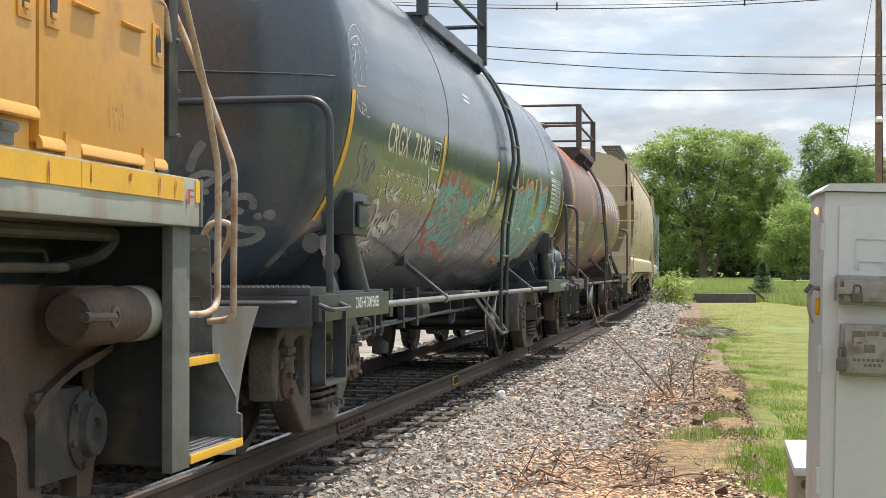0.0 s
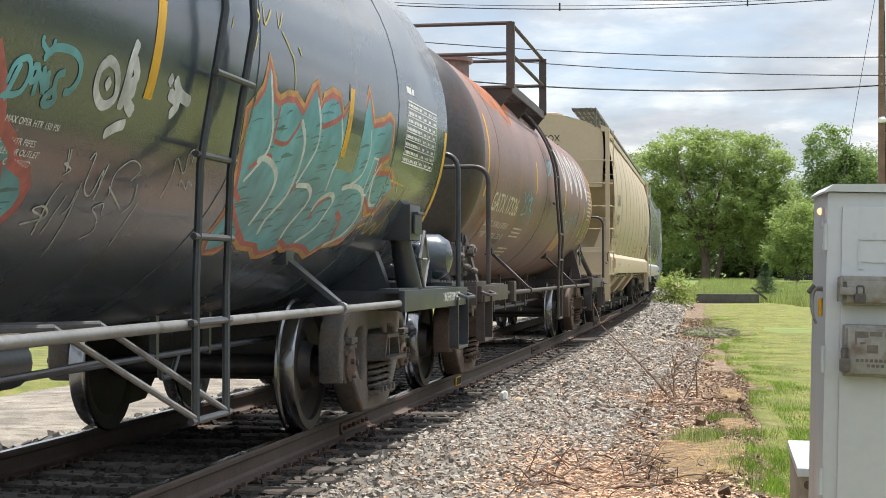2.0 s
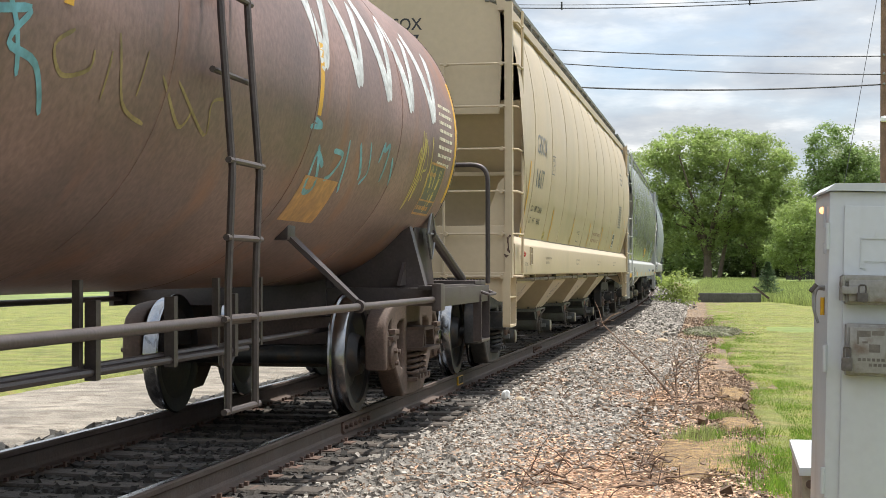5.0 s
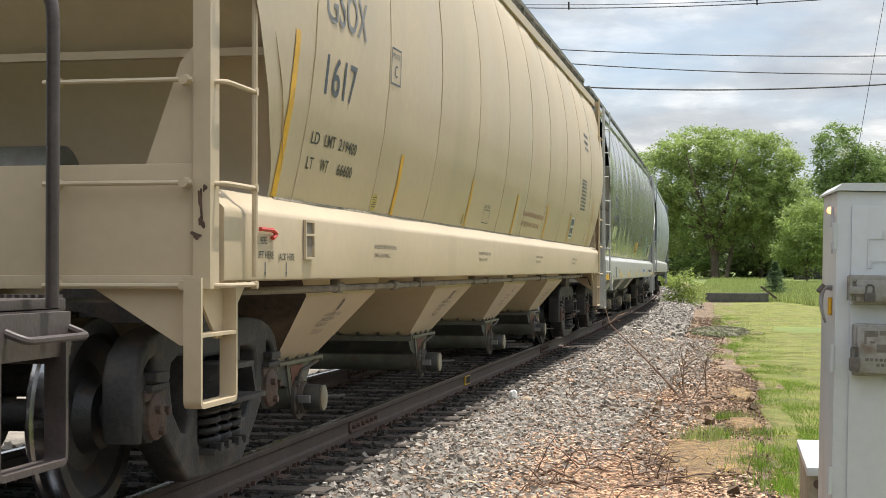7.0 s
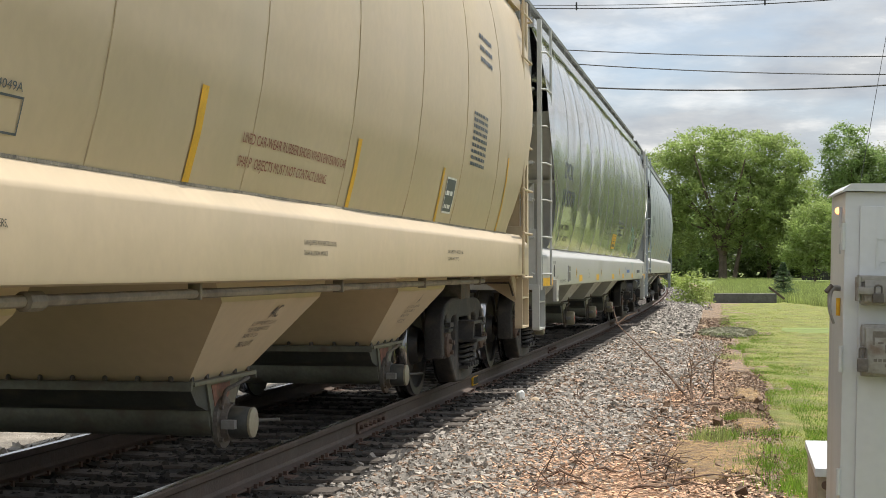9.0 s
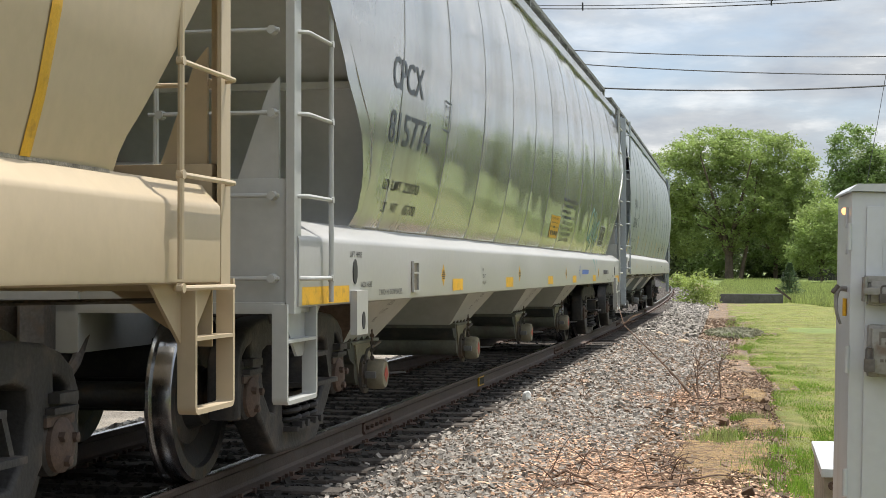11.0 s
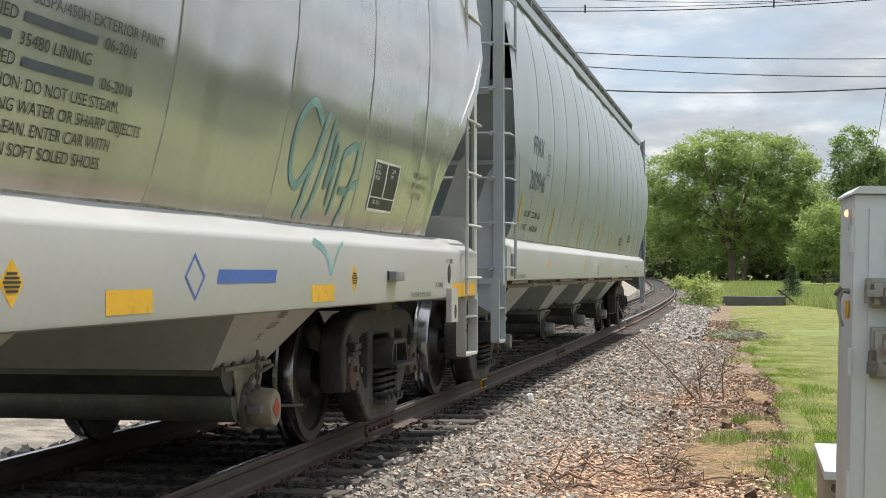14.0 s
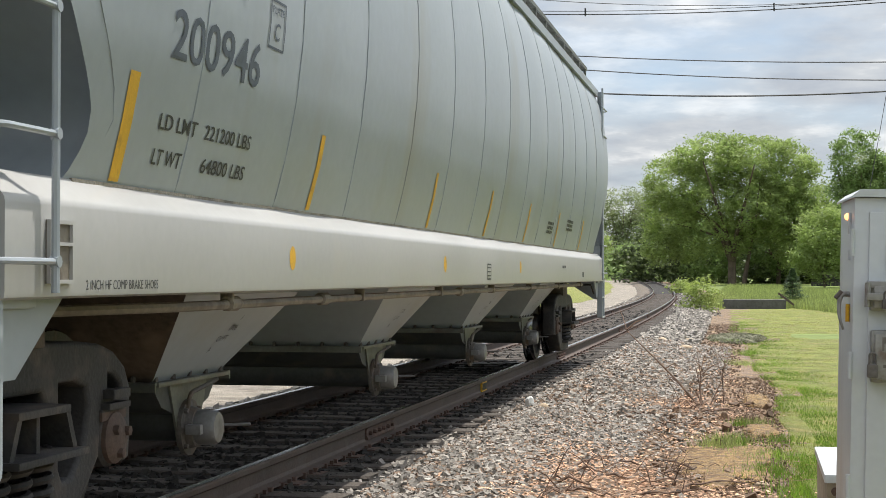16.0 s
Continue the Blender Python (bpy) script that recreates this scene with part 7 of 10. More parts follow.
def piece(car, surf, rings, m_out, out_w, m_line, line_w, label, seed):
    """A large sprayed piece: an outline, a fill and short dark hatching inside."""
    poly = [(L(a), b) for ring in rings for a, b in ring]
    closed = poly + poly[:1]
    stencil("spray_outline", [stroke(closed, out_w)], surf, m_out, car, label, 0.006)
    stencil("spray_fill", [fill(poly)], surf, M_TURQ, car, "turquoise sprayed fill", 0.008)
    r = random.Random(seed)
    hatch = []
    u0, u1 = min(p[0] for p in poly), max(p[0] for p in poly)
    v0, v1 = min(p[1] for p in poly), max(p[1] for p in poly)
    while len(hatch) < 110:
        x, y = r.uniform(u0, u1), r.uniform(v0, v1)
        n = r.uniform(0.08, 0.24)
        if inside(poly, x, y) and inside(poly, x + n, y + 0.03):
            hatch.append(stroke([(x, y), (x + n * 0.5, y + 0.022), (x + n, y + 0.03)], r.uniform(0.008, 0.02)))
    tagged(stencil("spray_hatching", hatch, surf, M_TURQDARK, car, "", 0.0092), kind="stuff")
    stencil("spray_outline", [stroke(closed, line_w)], surf, m_line, car, "", 0.0105)


for text, a, b in (("CRGX", 10.35, 11.05), ("7138", 11.24, 11.81)):
    stencil("car_number", [fit_text(text, L(a), L(b), -0.33, 0.205)], surf_a, M_CREAM, tank_a, "cream stencilled car number")
for text, a, b, v in (("LD LMT", 10.35, 10.68, -0.51), ("194600 LB", 10.80, 11.27, -0.51), ("88 250 KG", 11.41, 11.94, -0.51), ("LT WT", 10.35, 10.68, -0.655), ("68400 LB", 10.83, 11.30, -0.655), ("31 050 KG", 11.42, 11.97, -0.655)):
    stencil("weight_marking", [fit_text(text, L(a), L(b), v, 0.07)], surf_a, M_CREAM, tank_a)
stencil("plate_marking", outline(L(12.0), L(12.29), -0.35, -0.125, 0.012) + [fit_text("PLATE", L(12.06), L(12.23), -0.19, 0.035), fit_text("C", L(12.12), L(12.17), -0.30, 0.065)], surf_a, M_WLET, tank_a)
for text, a, b, v in (("MAX OPER HTR 150 PSI", 14.37, 14.79, -0.665), ("EXT HTR PIPES", 14.39, 14.67, -0.74), ("INLET OR OUTLET", 14.40, 14.73, -0.78), ("CAPS REQ'D", 14.50, 14.70, -0.82)):
    stencil("service_marking", [fit_text(text, L(a), L(b), v, 0.026)], surf_a, M_WLET, tank_a)
tab = outline(L(20.33), L(21.45), -0.375, 0.075, 0.009) + [rect(L(20.33), L(21.45), -0.375 + 0.056 * k, -0.368 + 0.056 * k) for k in range(1, 8)] + [rect(L(q), L(q) + 0.007, -0.375, 0.075) for q in (20.90, 21.09, 21.28)]
for k in range(8):
    tab += bars(L(20.36), L(20.86), -0.36 + 0.056 * k, 0.022, BR)
    for q in (20.94, 21.13, 21.31):
        tab += bars(L(q), L(q) + 0.10, -0.36 + 0.056 * k, 0.02, BR)
tab += bars(L(20.32), L(20.66), 0.125, 0.045, BR)
stencil("test_table", tab, surf_a, M_WLET, tank_a, "white stencilled inspection table")
stencil("small_marking", bars(L(13.6), L(13.95), 0.42, 0.02, BR) + bars(L(13.6), L(13.95), 0.37, 0.02, BR), surf_a, M_WLET, tank_a)
PIECE_A = [[(12.62, -0.69), (12.58, -0.63), (12.60, -0.54), (12.63, -0.44), (12.67, -0.38), (12.73, -0.42), (12.79, -0.43), (12.88, -0.42), (12.87, -0.37), (12.89, -0.33), (13.01, -0.38), (13.11, -0.42), (13.17, -0.42), (13.21, -0.37), (13.24, -0.32), (13.28, -0.30), (13.36, -0.34), (13.39, -0.42), (13.46, -0.43), (13.54, -0.40), (13.60, -0.36), (13.66, -0.42)],
    [(13.83, -0.51), (13.82, -0.43), (13.88, -0.36), (14.00, -0.48), (14.10, -0.49), (14.15, -0.44), (14.24, -0.54), (14.34, -0.68), (14.52, -0.76), (14.54, -0.81), (14.70, -0.85), (14.78, -0.92), (14.79, -0.99), (14.74, -1.08), (14.62, -1.15), (14.46, -1.11), (14.39, -1.12), (14.37, -1.00), (14.27, -1.01), (14.12, -1.05), (14.07, -1.09), (13.94, -1.06)],
    [(13.99, -1.02), (13.89, -1.05), (13.72, -1.01), (13.60, -0.95), (13.56, -0.97), (13.48, -0.98), (13.35, -0.96), (13.31, -0.97), (13.30, -1.03), (13.22, -1.04), (13.14, -1.00), (13.10, -0.95), (12.98, -0.94), (12.90, -0.96), (12.85, -0.95), (12.87, -0.90), (12.88, -0.88), (12.79, -0.86), (12.70, -0.84), (12.66, -0.78), (12.65, -0.73)]]
LINES_A = [[(12.70, -0.51), (12.71, -0.60), (12.70, -0.68), (12.70, -0.76)],
    [(12.79, -0.77), (12.82, -0.71), (12.89, -0.66), (12.96, -0.65), (12.98, -0.66)],
    [(12.91, -0.67), (12.98, -0.73), (13.04, -0.79), (13.01, -0.82), (12.93, -0.85), (12.84, -0.86), (12.74, -0.84), (12.68, -0.80), (12.67, -0.74), (12.67, -0.68)],
    [(12.88, -0.42), (12.92, -0.50), (12.96, -0.56), (13.07, -0.62), (13.17, -0.65), (13.12, -0.71), (13.08, -0.78), (13.07, -0.81)],
    [(13.19, -0.66), (13.29, -0.64), (13.17, -0.68), (13.09, -0.74)],
    [(13.15, -0.43), (13.15, -0.49), (13.15, -0.55), (13.26, -0.55), (13.37, -0.58), (13.43, -0.65), (13.45, -0.74), (13.41, -0.81), (13.36, -0.86), (13.29, -0.85), (13.18, -0.78), (13.20, -0.83), (13.10, -0.89), (13.05, -0.93)],
    [(13.37, -0.55), (13.36, -0.49), (13.51, -0.53), (13.53, -0.59), (13.51, -0.64), (13.61, -0.70), (13.68, -0.77), (13.65, -0.83), (13.61, -0.91), (13.65, -0.96)]]
LINES_A2 = [[(13.60, -0.36), (13.66, -0.46), (13.67, -0.55), (13.66, -0.64), (13.61, -0.72)],
    [(13.83, -0.51), (13.86, -0.59), (13.84, -0.63), (13.93, -0.65), (13.93, -0.74), (13.99, -0.81), (14.12, -0.85)],
    [(14.17, -0.65), (14.14, -0.69), (14.03, -0.69), (14.16, -0.72), (14.23, -0.81), (14.18, -0.86), (14.07, -0.91), (14.02, -1.00)],
    [(14.34, -0.68), (14.26, -0.71), (14.33, -0.80), (14.42, -0.90), (14.44, -0.96), (14.41, -1.02)],
    [(14.48, -0.81), (14.56, -0.91), (14.59, -0.98), (14.62, -1.11)],
    [(12.72, -0.39), (12.78, -0.42), (12.84, -0.42)],
    [(13.03, -0.37), (13.07, -0.35), (13.13, -0.39)]]
PIECE_B = [[(17.19, -1.16), (17.05, -1.04), (17.07, -0.93), (17.04, -0.85), (17.02, -0.80), (16.88, -0.63), (16.81, -0.52), (16.74, -0.37), (16.84, -0.32), (16.93, -0.25), (16.97, -0.10), (17.06, -0.20), (17.12, -0.27), (17.21, -0.29), (17.34, -0.25), (17.49, -0.24), (17.67, -0.29), (17.72, -0.24), (17.80, -0.16), (17.88, -0.12), (18.00, -0.24), (18.05, -0.18), (18.22, -0.13), (18.40, -0.14), (18.51, -0.24), (18.64, -0.15)],
    [(18.68, -0.29), (18.99, -0.24), (19.14, -0.01), (19.24, -0.13), (19.32, -0.21), (19.59, -0.17), (19.75, -0.12), (19.88, -0.14), (19.92, -0.26), (19.92, -0.35), (19.69, -0.43), (19.61, -0.50), (20.09, -0.48), (20.29, -0.56), (20.18, -0.65), (20.11, -0.75), (19.93, -0.77), (19.63, -0.68)],
    [(19.84, -0.82), (19.80, -0.91), (19.73, -1.01), (19.36, -1.05), (19.27, -1.10), (19.19, -1.15), (18.98, -1.10), (18.77, -1.08), (18.55, -1.10), (18.32, -1.05), (18.41, -1.11), (18.26, -1.15), (18.11, -1.16), (17.94, -1.10), (17.70, -1.09), (17.48, -1.03), (17.42, -1.09), (17.38, -1.14)]]
WHITE_B = [[(16.99, -0.14), (17.12, -0.34), (17.19, -0.41), (17.23, -0.53), (17.13, -0.65), (17.05, -0.72)],
    [(17.67, -0.33), (17.82, -0.43), (17.88, -0.56), (17.89, -0.66), (17.89, -0.77), (17.78, -0.92), (17.82, -1.02)],
    [(17.12, -0.60), (17.23, -0.58), (17.43, -0.61), (17.56, -0.68), (17.59, -0.79), (17.57, -0.89), (17.56, -0.97)],
    [(17.91, -0.18), (18.04, -0.30), (18.10, -0.44), (18.01, -0.59), (17.96, -0.68)],
    [(17.98, -0.69), (18.21, -0.68), (18.35, -0.73), (18.36, -0.80), (18.28, -0.95), (18.32, -1.05)],
    [(18.49, -0.24), (18.64, -0.43), (18.59, -0.55), (18.62, -0.69)],
    [(18.55, -0.83), (18.59, -0.75), (18.77, -0.70), (18.90, -0.74), (18.89, -0.82), (18.85, -0.95), (18.66, -1.06)],
    [(18.97, -0.65), (19.21, -0.62), (19.48, -0.64), (19.67, -0.74), (19.71, -0.87), (19.60, -0.99), (19.35, -1.07)],
    [(19.27, -0.24), (19.35, -0.38), (19.31, -0.54), (19.03, -0.65)],
    [(19.74, -0.43), (19.66, -0.55), (19.81, -0.71), (20.01, -0.72)]]
RED_B = [[(17.27, -0.48), (17.48, -0.48), (17.58, -0.42), (17.67, -0.33)],
    [(18.09, -0.33), (18.36, -0.27), (18.50, -0.22)],
    [(19.11, -0.81), (19.30, -0.86), (19.38, -0.95), (19.44, -1.02)],
    [(17.03, -0.83), (17.38, -0.98), (17.66, -1.07)],
    [(16.93, -0.76), (17.16, -0.83)],
    [(17.04, -0.65), (17.22, -0.57), (17.34, -0.57)],
    [(17.96, -0.68), (17.91, -0.75), (17.85, -0.85)],
    [(18.78, -0.70), (18.59, -0.79), (18.60, -0.89)],
    [(19.93, -0.37), (19.67, -0.41), (19.63, -0.47)],
    [(17.24, -0.30), (17.24, -0.39), (17.26, -0.48)]]
TEAL_TAG = [[(14.45, -0.35), (14.46, -0.38), (14.53, -0.40), (14.54, -0.35)],
    [(14.49, -0.43), (14.55, -0.38), (14.69, -0.37), (14.78, -0.40), (14.80, -0.46), (14.76, -0.51), (14.71, -0.52)],
    [(14.34, -0.46), (14.32, -0.52), (14.30, -0.59), (14.28, -0.57)],
    [(14.30, -0.58), (14.39, -0.56), (14.42, -0.51), (14.41, -0.46), (14.37, -0.44), (14.30, -0.47), (14.28, -0.54)],
    [(14.43, -0.46), (14.44, -0.51), (14.47, -0.50), (14.47, -0.46), (14.43, -0.46)],
    [(14.49, -0.56), (14.49, -0.48), (14.56, -0.54), (14.51, -0.45)],
    [(14.55, -0.46), (14.58, -0.53)],
    [(14.68, -0.45), (14.63, -0.47), (14.63, -0.51), (14.66, -0.56), (14.60, -0.58), (14.58, -0.56), (14.63, -0.52)]]
WHITE_TAG = [[(15.04, -0.35), (14.96, -0.40), (14.97, -0.48), (15.06, -0.53), (15.15, -0.50), (15.15, -0.44), (15.10, -0.38), (15.03, -0.36), (14.99, -0.37)],
    [(15.26, -0.25), (15.23, -0.34), (15.23, -0.43), (15.23, -0.53)],
    [(15.25, -0.32), (15.31, -0.39), (15.24, -0.44), (15.31, -0.44), (15.28, -0.49), (15.37, -0.53)],
    [(15.04, -0.43), (15.08, -0.46)],
    [(15.18, -0.64), (15.26, -0.60), (15.34, -0.58)],
    [(15.65, -0.34), (15.69, -0.37)],
    [(15.72, -0.34), (15.81, -0.40), (15.95, -0.42)],
    [(15.68, -0.41), (15.81, -0.44), (15.75, -0.50)]]
CHALK_TAG = [[(14.95, -0.72), (15.02, -0.81), (14.97, -0.72), (15.00, -0.77), (14.97, -0.78), (15.05, -0.80), (15.01, -0.83)],
    [(14.93, -1.06), (15.02, -1.04), (15.07, -1.02), (14.95, -0.99), (15.01, -0.97), (15.09, -1.00), (15.06, -1.06)],
    [(15.10, -1.11), (15.03, -0.95), (15.04, -0.86)],
    [(15.37, -1.23), (15.30, -1.05), (15.21, -0.85)],
    [(15.22, -1.00), (15.24, -0.96), (15.21, -0.88)],
    [(15.17, -0.75), (15.20, -0.72), (15.25, -0.86), (15.35, -0.90), (15.34, -0.78), (15.38, -0.85)],
    [(15.41, -0.92), (15.37, -0.80), (15.36, -0.75)],
    [(15.48, -0.85), (15.74, -0.95)],
    [(15.53, -0.89), (15.47, -0.79), (15.57, -0.72), (15.70, -0.75), (15.66, -0.81)]]
CHALK_TAG2 = [[(15.56, -1.12), (15.63, -1.07), (15.56, -1.00), (15.46, -0.96), (15.53, -0.93), (15.58, -0.98)],
    [(15.75, -0.82), (15.82, -0.91), (15.78, -0.97)],
    [(15.17, -1.10), (15.15, -1.00), (15.15, -0.91)],
    [(15.93, -1.15), (15.89, -1.03), (15.88, -0.91)],
    [(16.09, -0.87), (16.07, -0.75), (16.04, -0.67), (16.20, -0.74), (16.16, -0.65), (16.20, -0.62), (16.24, -0.68)],
    [(16.23, -0.80), (16.21, -0.77), (16.33, -0.81), (16.30, -0.77), (16.38, -0.79)]]
STOP_TAG = [[(9.80, -0.37), (9.72, -0.33), (9.63, -0.36), (9.64, -0.43), (9.74, -0.48), (9.78, -0.54), (9.72, -0.60), (9.62, -0.58)],
    [(9.79, -0.42), (9.94, -0.39)], [(9.87, -0.41), (9.87, -0.55)],
    [(9.97, -0.47), (9.93, -0.52), (9.96, -0.57), (10.02, -0.54), (10.02, -0.48), (9.97, -0.47)],
    [(10.07, -0.58), (10.06, -0.45), (10.13, -0.43), (10.15, -0.49), (10.07, -0.52)],
    [(9.68, -0.66), (9.86, -0.62), (10.06, -0.63)]]
WHITE_TAG2 = [[(10.37, -0.77), (10.48, -0.70), (10.61, -0.69), (10.73, -0.76), (10.77, -0.85), (10.70, -0.93), (10.60, -0.92)],
    [(10.56, -0.87), (10.51, -0.77)],
    [(10.93, -0.97), (10.79, -0.82), (10.88, -0.79), (10.92, -0.87), (10.88, -0.88), (11.14, -0.95)],
    [(11.03, -0.81), (11.01, -0.86), (11.12, -0.86), (11.09, -0.92), (11.26, -0.96)],
    [(11.31, -0.98), (11.11, -0.81), (11.37, -0.92), (11.22, -0.77)],
    [(11.18, -0.76), (11.32, -0.74), (11.35, -0.82), (11.51, -0.83), (11.53, -0.89), (11.46, -0.93)],
    [(11.40, -0.75), (11.65, -0.87)],
    [(10.74, -1.15), (10.81, -1.06), (11.09, -1.02)]]
WHITE_TAG3 = [[(10.67, -0.53), (10.76, -0.62), (10.97, -0.68)],
    [(10.90, -0.57), (10.77, -0.65)],
    [(11.16, -0.55), (11.04, -0.63), (11.26, -0.66)],
    [(11.93, -0.47), (11.93, -0.53), (12.06, -0.55), (12.07, -0.49), (11.90, -0.34)],
    [(12.14, -0.48), (12.16, -0.53), (12.26, -0.52), (12.22, -0.46), (12.14, -0.48)],
    [(12.34, -0.53), (12.29, -0.45), (12.43, -0.53)],
    [(12.50, -0.42), (12.46, -0.49), (12.63, -0.51), (12.46, -0.56)],
    [(12.02, -0.62), (12.09, -0.60), (12.21, -0.59)]]
CHALK_TAG3 = [[(11.77, -0.92), (11.85, -0.79), (11.99, -0.75), (12.03, -0.89)],
    [(12.01, -0.97), (12.00, -0.82), (11.99, -0.71), (12.14, -0.87)],
    [(12.37, -0.90), (12.24, -0.73), (12.24, -0.70), (12.32, -0.84)],
    [(12.50, -1.12), (12.48, -0.95), (12.33, -0.75)],
    [(11.02, -1.13), (11.10, -1.09), (11.33, -1.15), (11.34, -1.09), (11.58, -1.14), (11.63, -1.10)],
    [(11.21, -1.25), (11.28, -1.21), (11.58, -1.27), (11.62, -1.20)],
    [(11.02, -1.07), (11.08, -1.04), (11.22, -1.07)],
    [(9.42, -0.11), (9.45, -0.15)],
    [(9.51, -0.10), (9.50, -0.15), (9.58, -0.16)],
    [(9.59, -0.10), (9.64, -0.16), (9.72, -0.16)]]
GOLD_TAG = [[(16.38, 0.03), (16.35, -0.03)],
    [(16.69, 0.11), (16.64, 0.03), (16.78, 0.09), (16.70, 0.14)],
    [(16.85, 0.17), (16.87, 0.07), (16.99, 0.16)],
    [(17.10, 0.17), (17.12, 0.09), (17.20, 0.18)],
    [(17.17, 0.08), (17.32, 0.00), (17.40, -0.05), (17.46, -0.20)],
    [(16.75, 0.01), (16.71, -0.08)],
    [(17.48, 0.04), (17.54, 0.00)],
    [(20.14, -0.52), (20.65, -0.54)],
    [(20.34, -0.47), (20.49, -0.61)],
    [(20.78, -0.53), (20.56, -0.75), (20.62, -0.96)],
    [(19.88, -0.91), (20.09, -0.86), (20.15, -0.95), (20.33, -0.85), (20.39, -0.95), (20.56, -0.75)],
    [(19.84, -0.82), (20.09, -0.78), (20.17, -0.86)]]

piece(tank_a, surf_a, PIECE_A, M_PINK, 0.085, M_PINK, 0.04, "turquoise graffiti with a red outline", 300)
sprays(LINES_A + LINES_A2, 0.03, M_PINK, tank_a, surf_a, "", 0.0105)
piece(tank_a, surf_a, PIECE_B, M_ORANGE, 0.10, M_PINK, 0.035, "large turquoise graffiti with red and orange outlines", 320)
sprays(RED_B, 0.032, M_PINK, tank_a, surf_a, "", 0.0105)
sprays(WHITE_B, 0.032, M_PALE, tank_a, surf_a, "", 0.012)
stencil("paint_patch", [rect(L(18.62), L(19.06), -0.54, -0.02, 8)], surf_a, M_BLACK, tank_a, "black patch left around a stripe", 0.0135)
stencil("reflective_stripe", [rect(L(18.64), L(18.74), -0.46, -0.04, 8)], surf_a, M_YELLOW, tank_a, "yellow reflective stripe", 0.015)
stencil("small_marking", outline(L(19.50), L(19.64), -0.67, -0.40, 0.014), surf_a, M_WLET, tank_a, "", 0.0145)
sprays(TEAL_TAG, 0.028, M_TURQ, tank_a, surf_a, "teal sprayed tag")
sprays(WHITE_TAG, 0.05, M_SPRAY, tank_a, surf_a, "white sprayed tag")
sprays(WHITE_TAG2, 0.045, M_SPRAY, tank_a, surf_a, "white sprayed tag", 0.012)
sprays(WHITE_TAG3, 0.032, M_SPRAY, tank_a, surf_a, "white sprayed tag", 0.012)
sprays(STOP_TAG, 0.026, M_MAUVE, tank_a, surf_a, "faint mauve sprayed tag")
sprays(CHALK_TAG + CHALK_TAG2 + CHALK_TAG3, 0.009, M_CHALK, tank_a, surf_a, "faint chalk scribble", 0.010, "chalk_line")
sprays(GOLD_TAG, 0.014, M_GOLD, tank_a, surf_a, "yellow sprayed tag", 0.0135)


def head_surf(car_y, out, r, zc, hd):
    """Places on a domed head: u across, v up from the tank's middle."""
    def f(u, v, d):
        q = min(0.98, math.hypot(u, v) / r)
        return (u, car_y + out * (hd * math.sqrt(1 - q * q) + d + 0.004), zc + v)
    return f


hs = head_surf(9.22 - T1_MID, -1, 1.48, 2.276, 1.48 * 0.25)
for w, pts in ((0.055, [(0.64, -0.375), (0.585, -0.45), (0.545, -0.55)]), (0.04, [(0.46, -0.68), (0.56, -0.59), (0.65, -0.56), (0.70, -0.59), (0.62, -0.64)]), (0.035, [(0.46, -0.715), (0.58, -0.68), (0.66, -0.67)]), (0.035, [(0.45, -0.80), (0.54, -0.75), (0.63, -0.74)]),
               (0.034, [(0.80, -0.56), (0.74, -0.61), (0.71, -0.67), (0.74, -0.71), (0.77, -0.67)]), (0.034, [(0.72, -0.86), (0.76, -0.80), (0.85, -0.79), (0.75, -0.76)]),
               (0.044, [(0.91, -0.78), (0.92, -0.73), (0.88, -0.70), (0.79, -0.72), (0.70, -0.81), (0.65, -0.88), (0.67, -0.94), (0.78, -0.98), (0.88, -0.97), (0.95, -0.93), (0.94, -0.90), (0.87, -0.90), (0.78, -0.87)])):
    stencil("spray_line", [stroke(curve(pts, 6), w)], hs, M_SPRAYTHIN, tank_a, "thin white sprayed tag on the tank's head")
for u, v, r in ((0.94, -0.82, 0.02), (1.01, -0.81, 0.03)):
    stencil("spray_dot", [blob(u, v, r * 1.3, r)[0]], hs, M_SPRAYTHIN, tank_a)
for u, v in ((1.24, -0.98), (1.365, -1.10)):
    stencil("paint_patch", [blob(u, v, 0.058, 0.062, 0.0, 0.03)[0]], hs, M_PATCH, tank_a, "round grey patch")
bm = B()
tube(bm, [hs(0.05 + 0.15 * k, 0.065 - 0.004 * k, 0.002) for k in range(10)], 0.006, 6)
part("weld_seam", bm, M_BLACK, tank_a)
CHALK_HOUSE = [[(9.2, 0.25), (9.21, 0.29), (9.35, 0.37), (9.52, 0.41), (9.6, 0.38), (9.63, 0.33), (9.71, 0.25)], [(9.24, 0.27), (9.38, 0.31), (9.49, 0.33), (9.54, 0.3), (9.68, 0.25)], [(9.28, 0.26), (9.28, 0.19), (9.31, 0.02), (9.46, 0.01), (9.59, 0.04), (9.62, 0.18), (9.63, 0.27)],
               [(9.49, 0.33), (9.44, 0.23), (9.46, 0.02)], [(9.31, 0.25), (9.44, 0.27)], [(9.62, 0.46), (9.65, 0.41)], [(9.35, 0.22), (9.32, 0.14)], [(9.37, -0.03), (9.35, -0.1), (9.49, -0.16)], [(9.47, -0.09), (9.6, -0.11), (9.52, -0.15)]]
sprays(CHALK_HOUSE, 0.008, M_CHALK, tank_a, surf_a, "small house drawn in chalk", 0.010, "chalk_line")


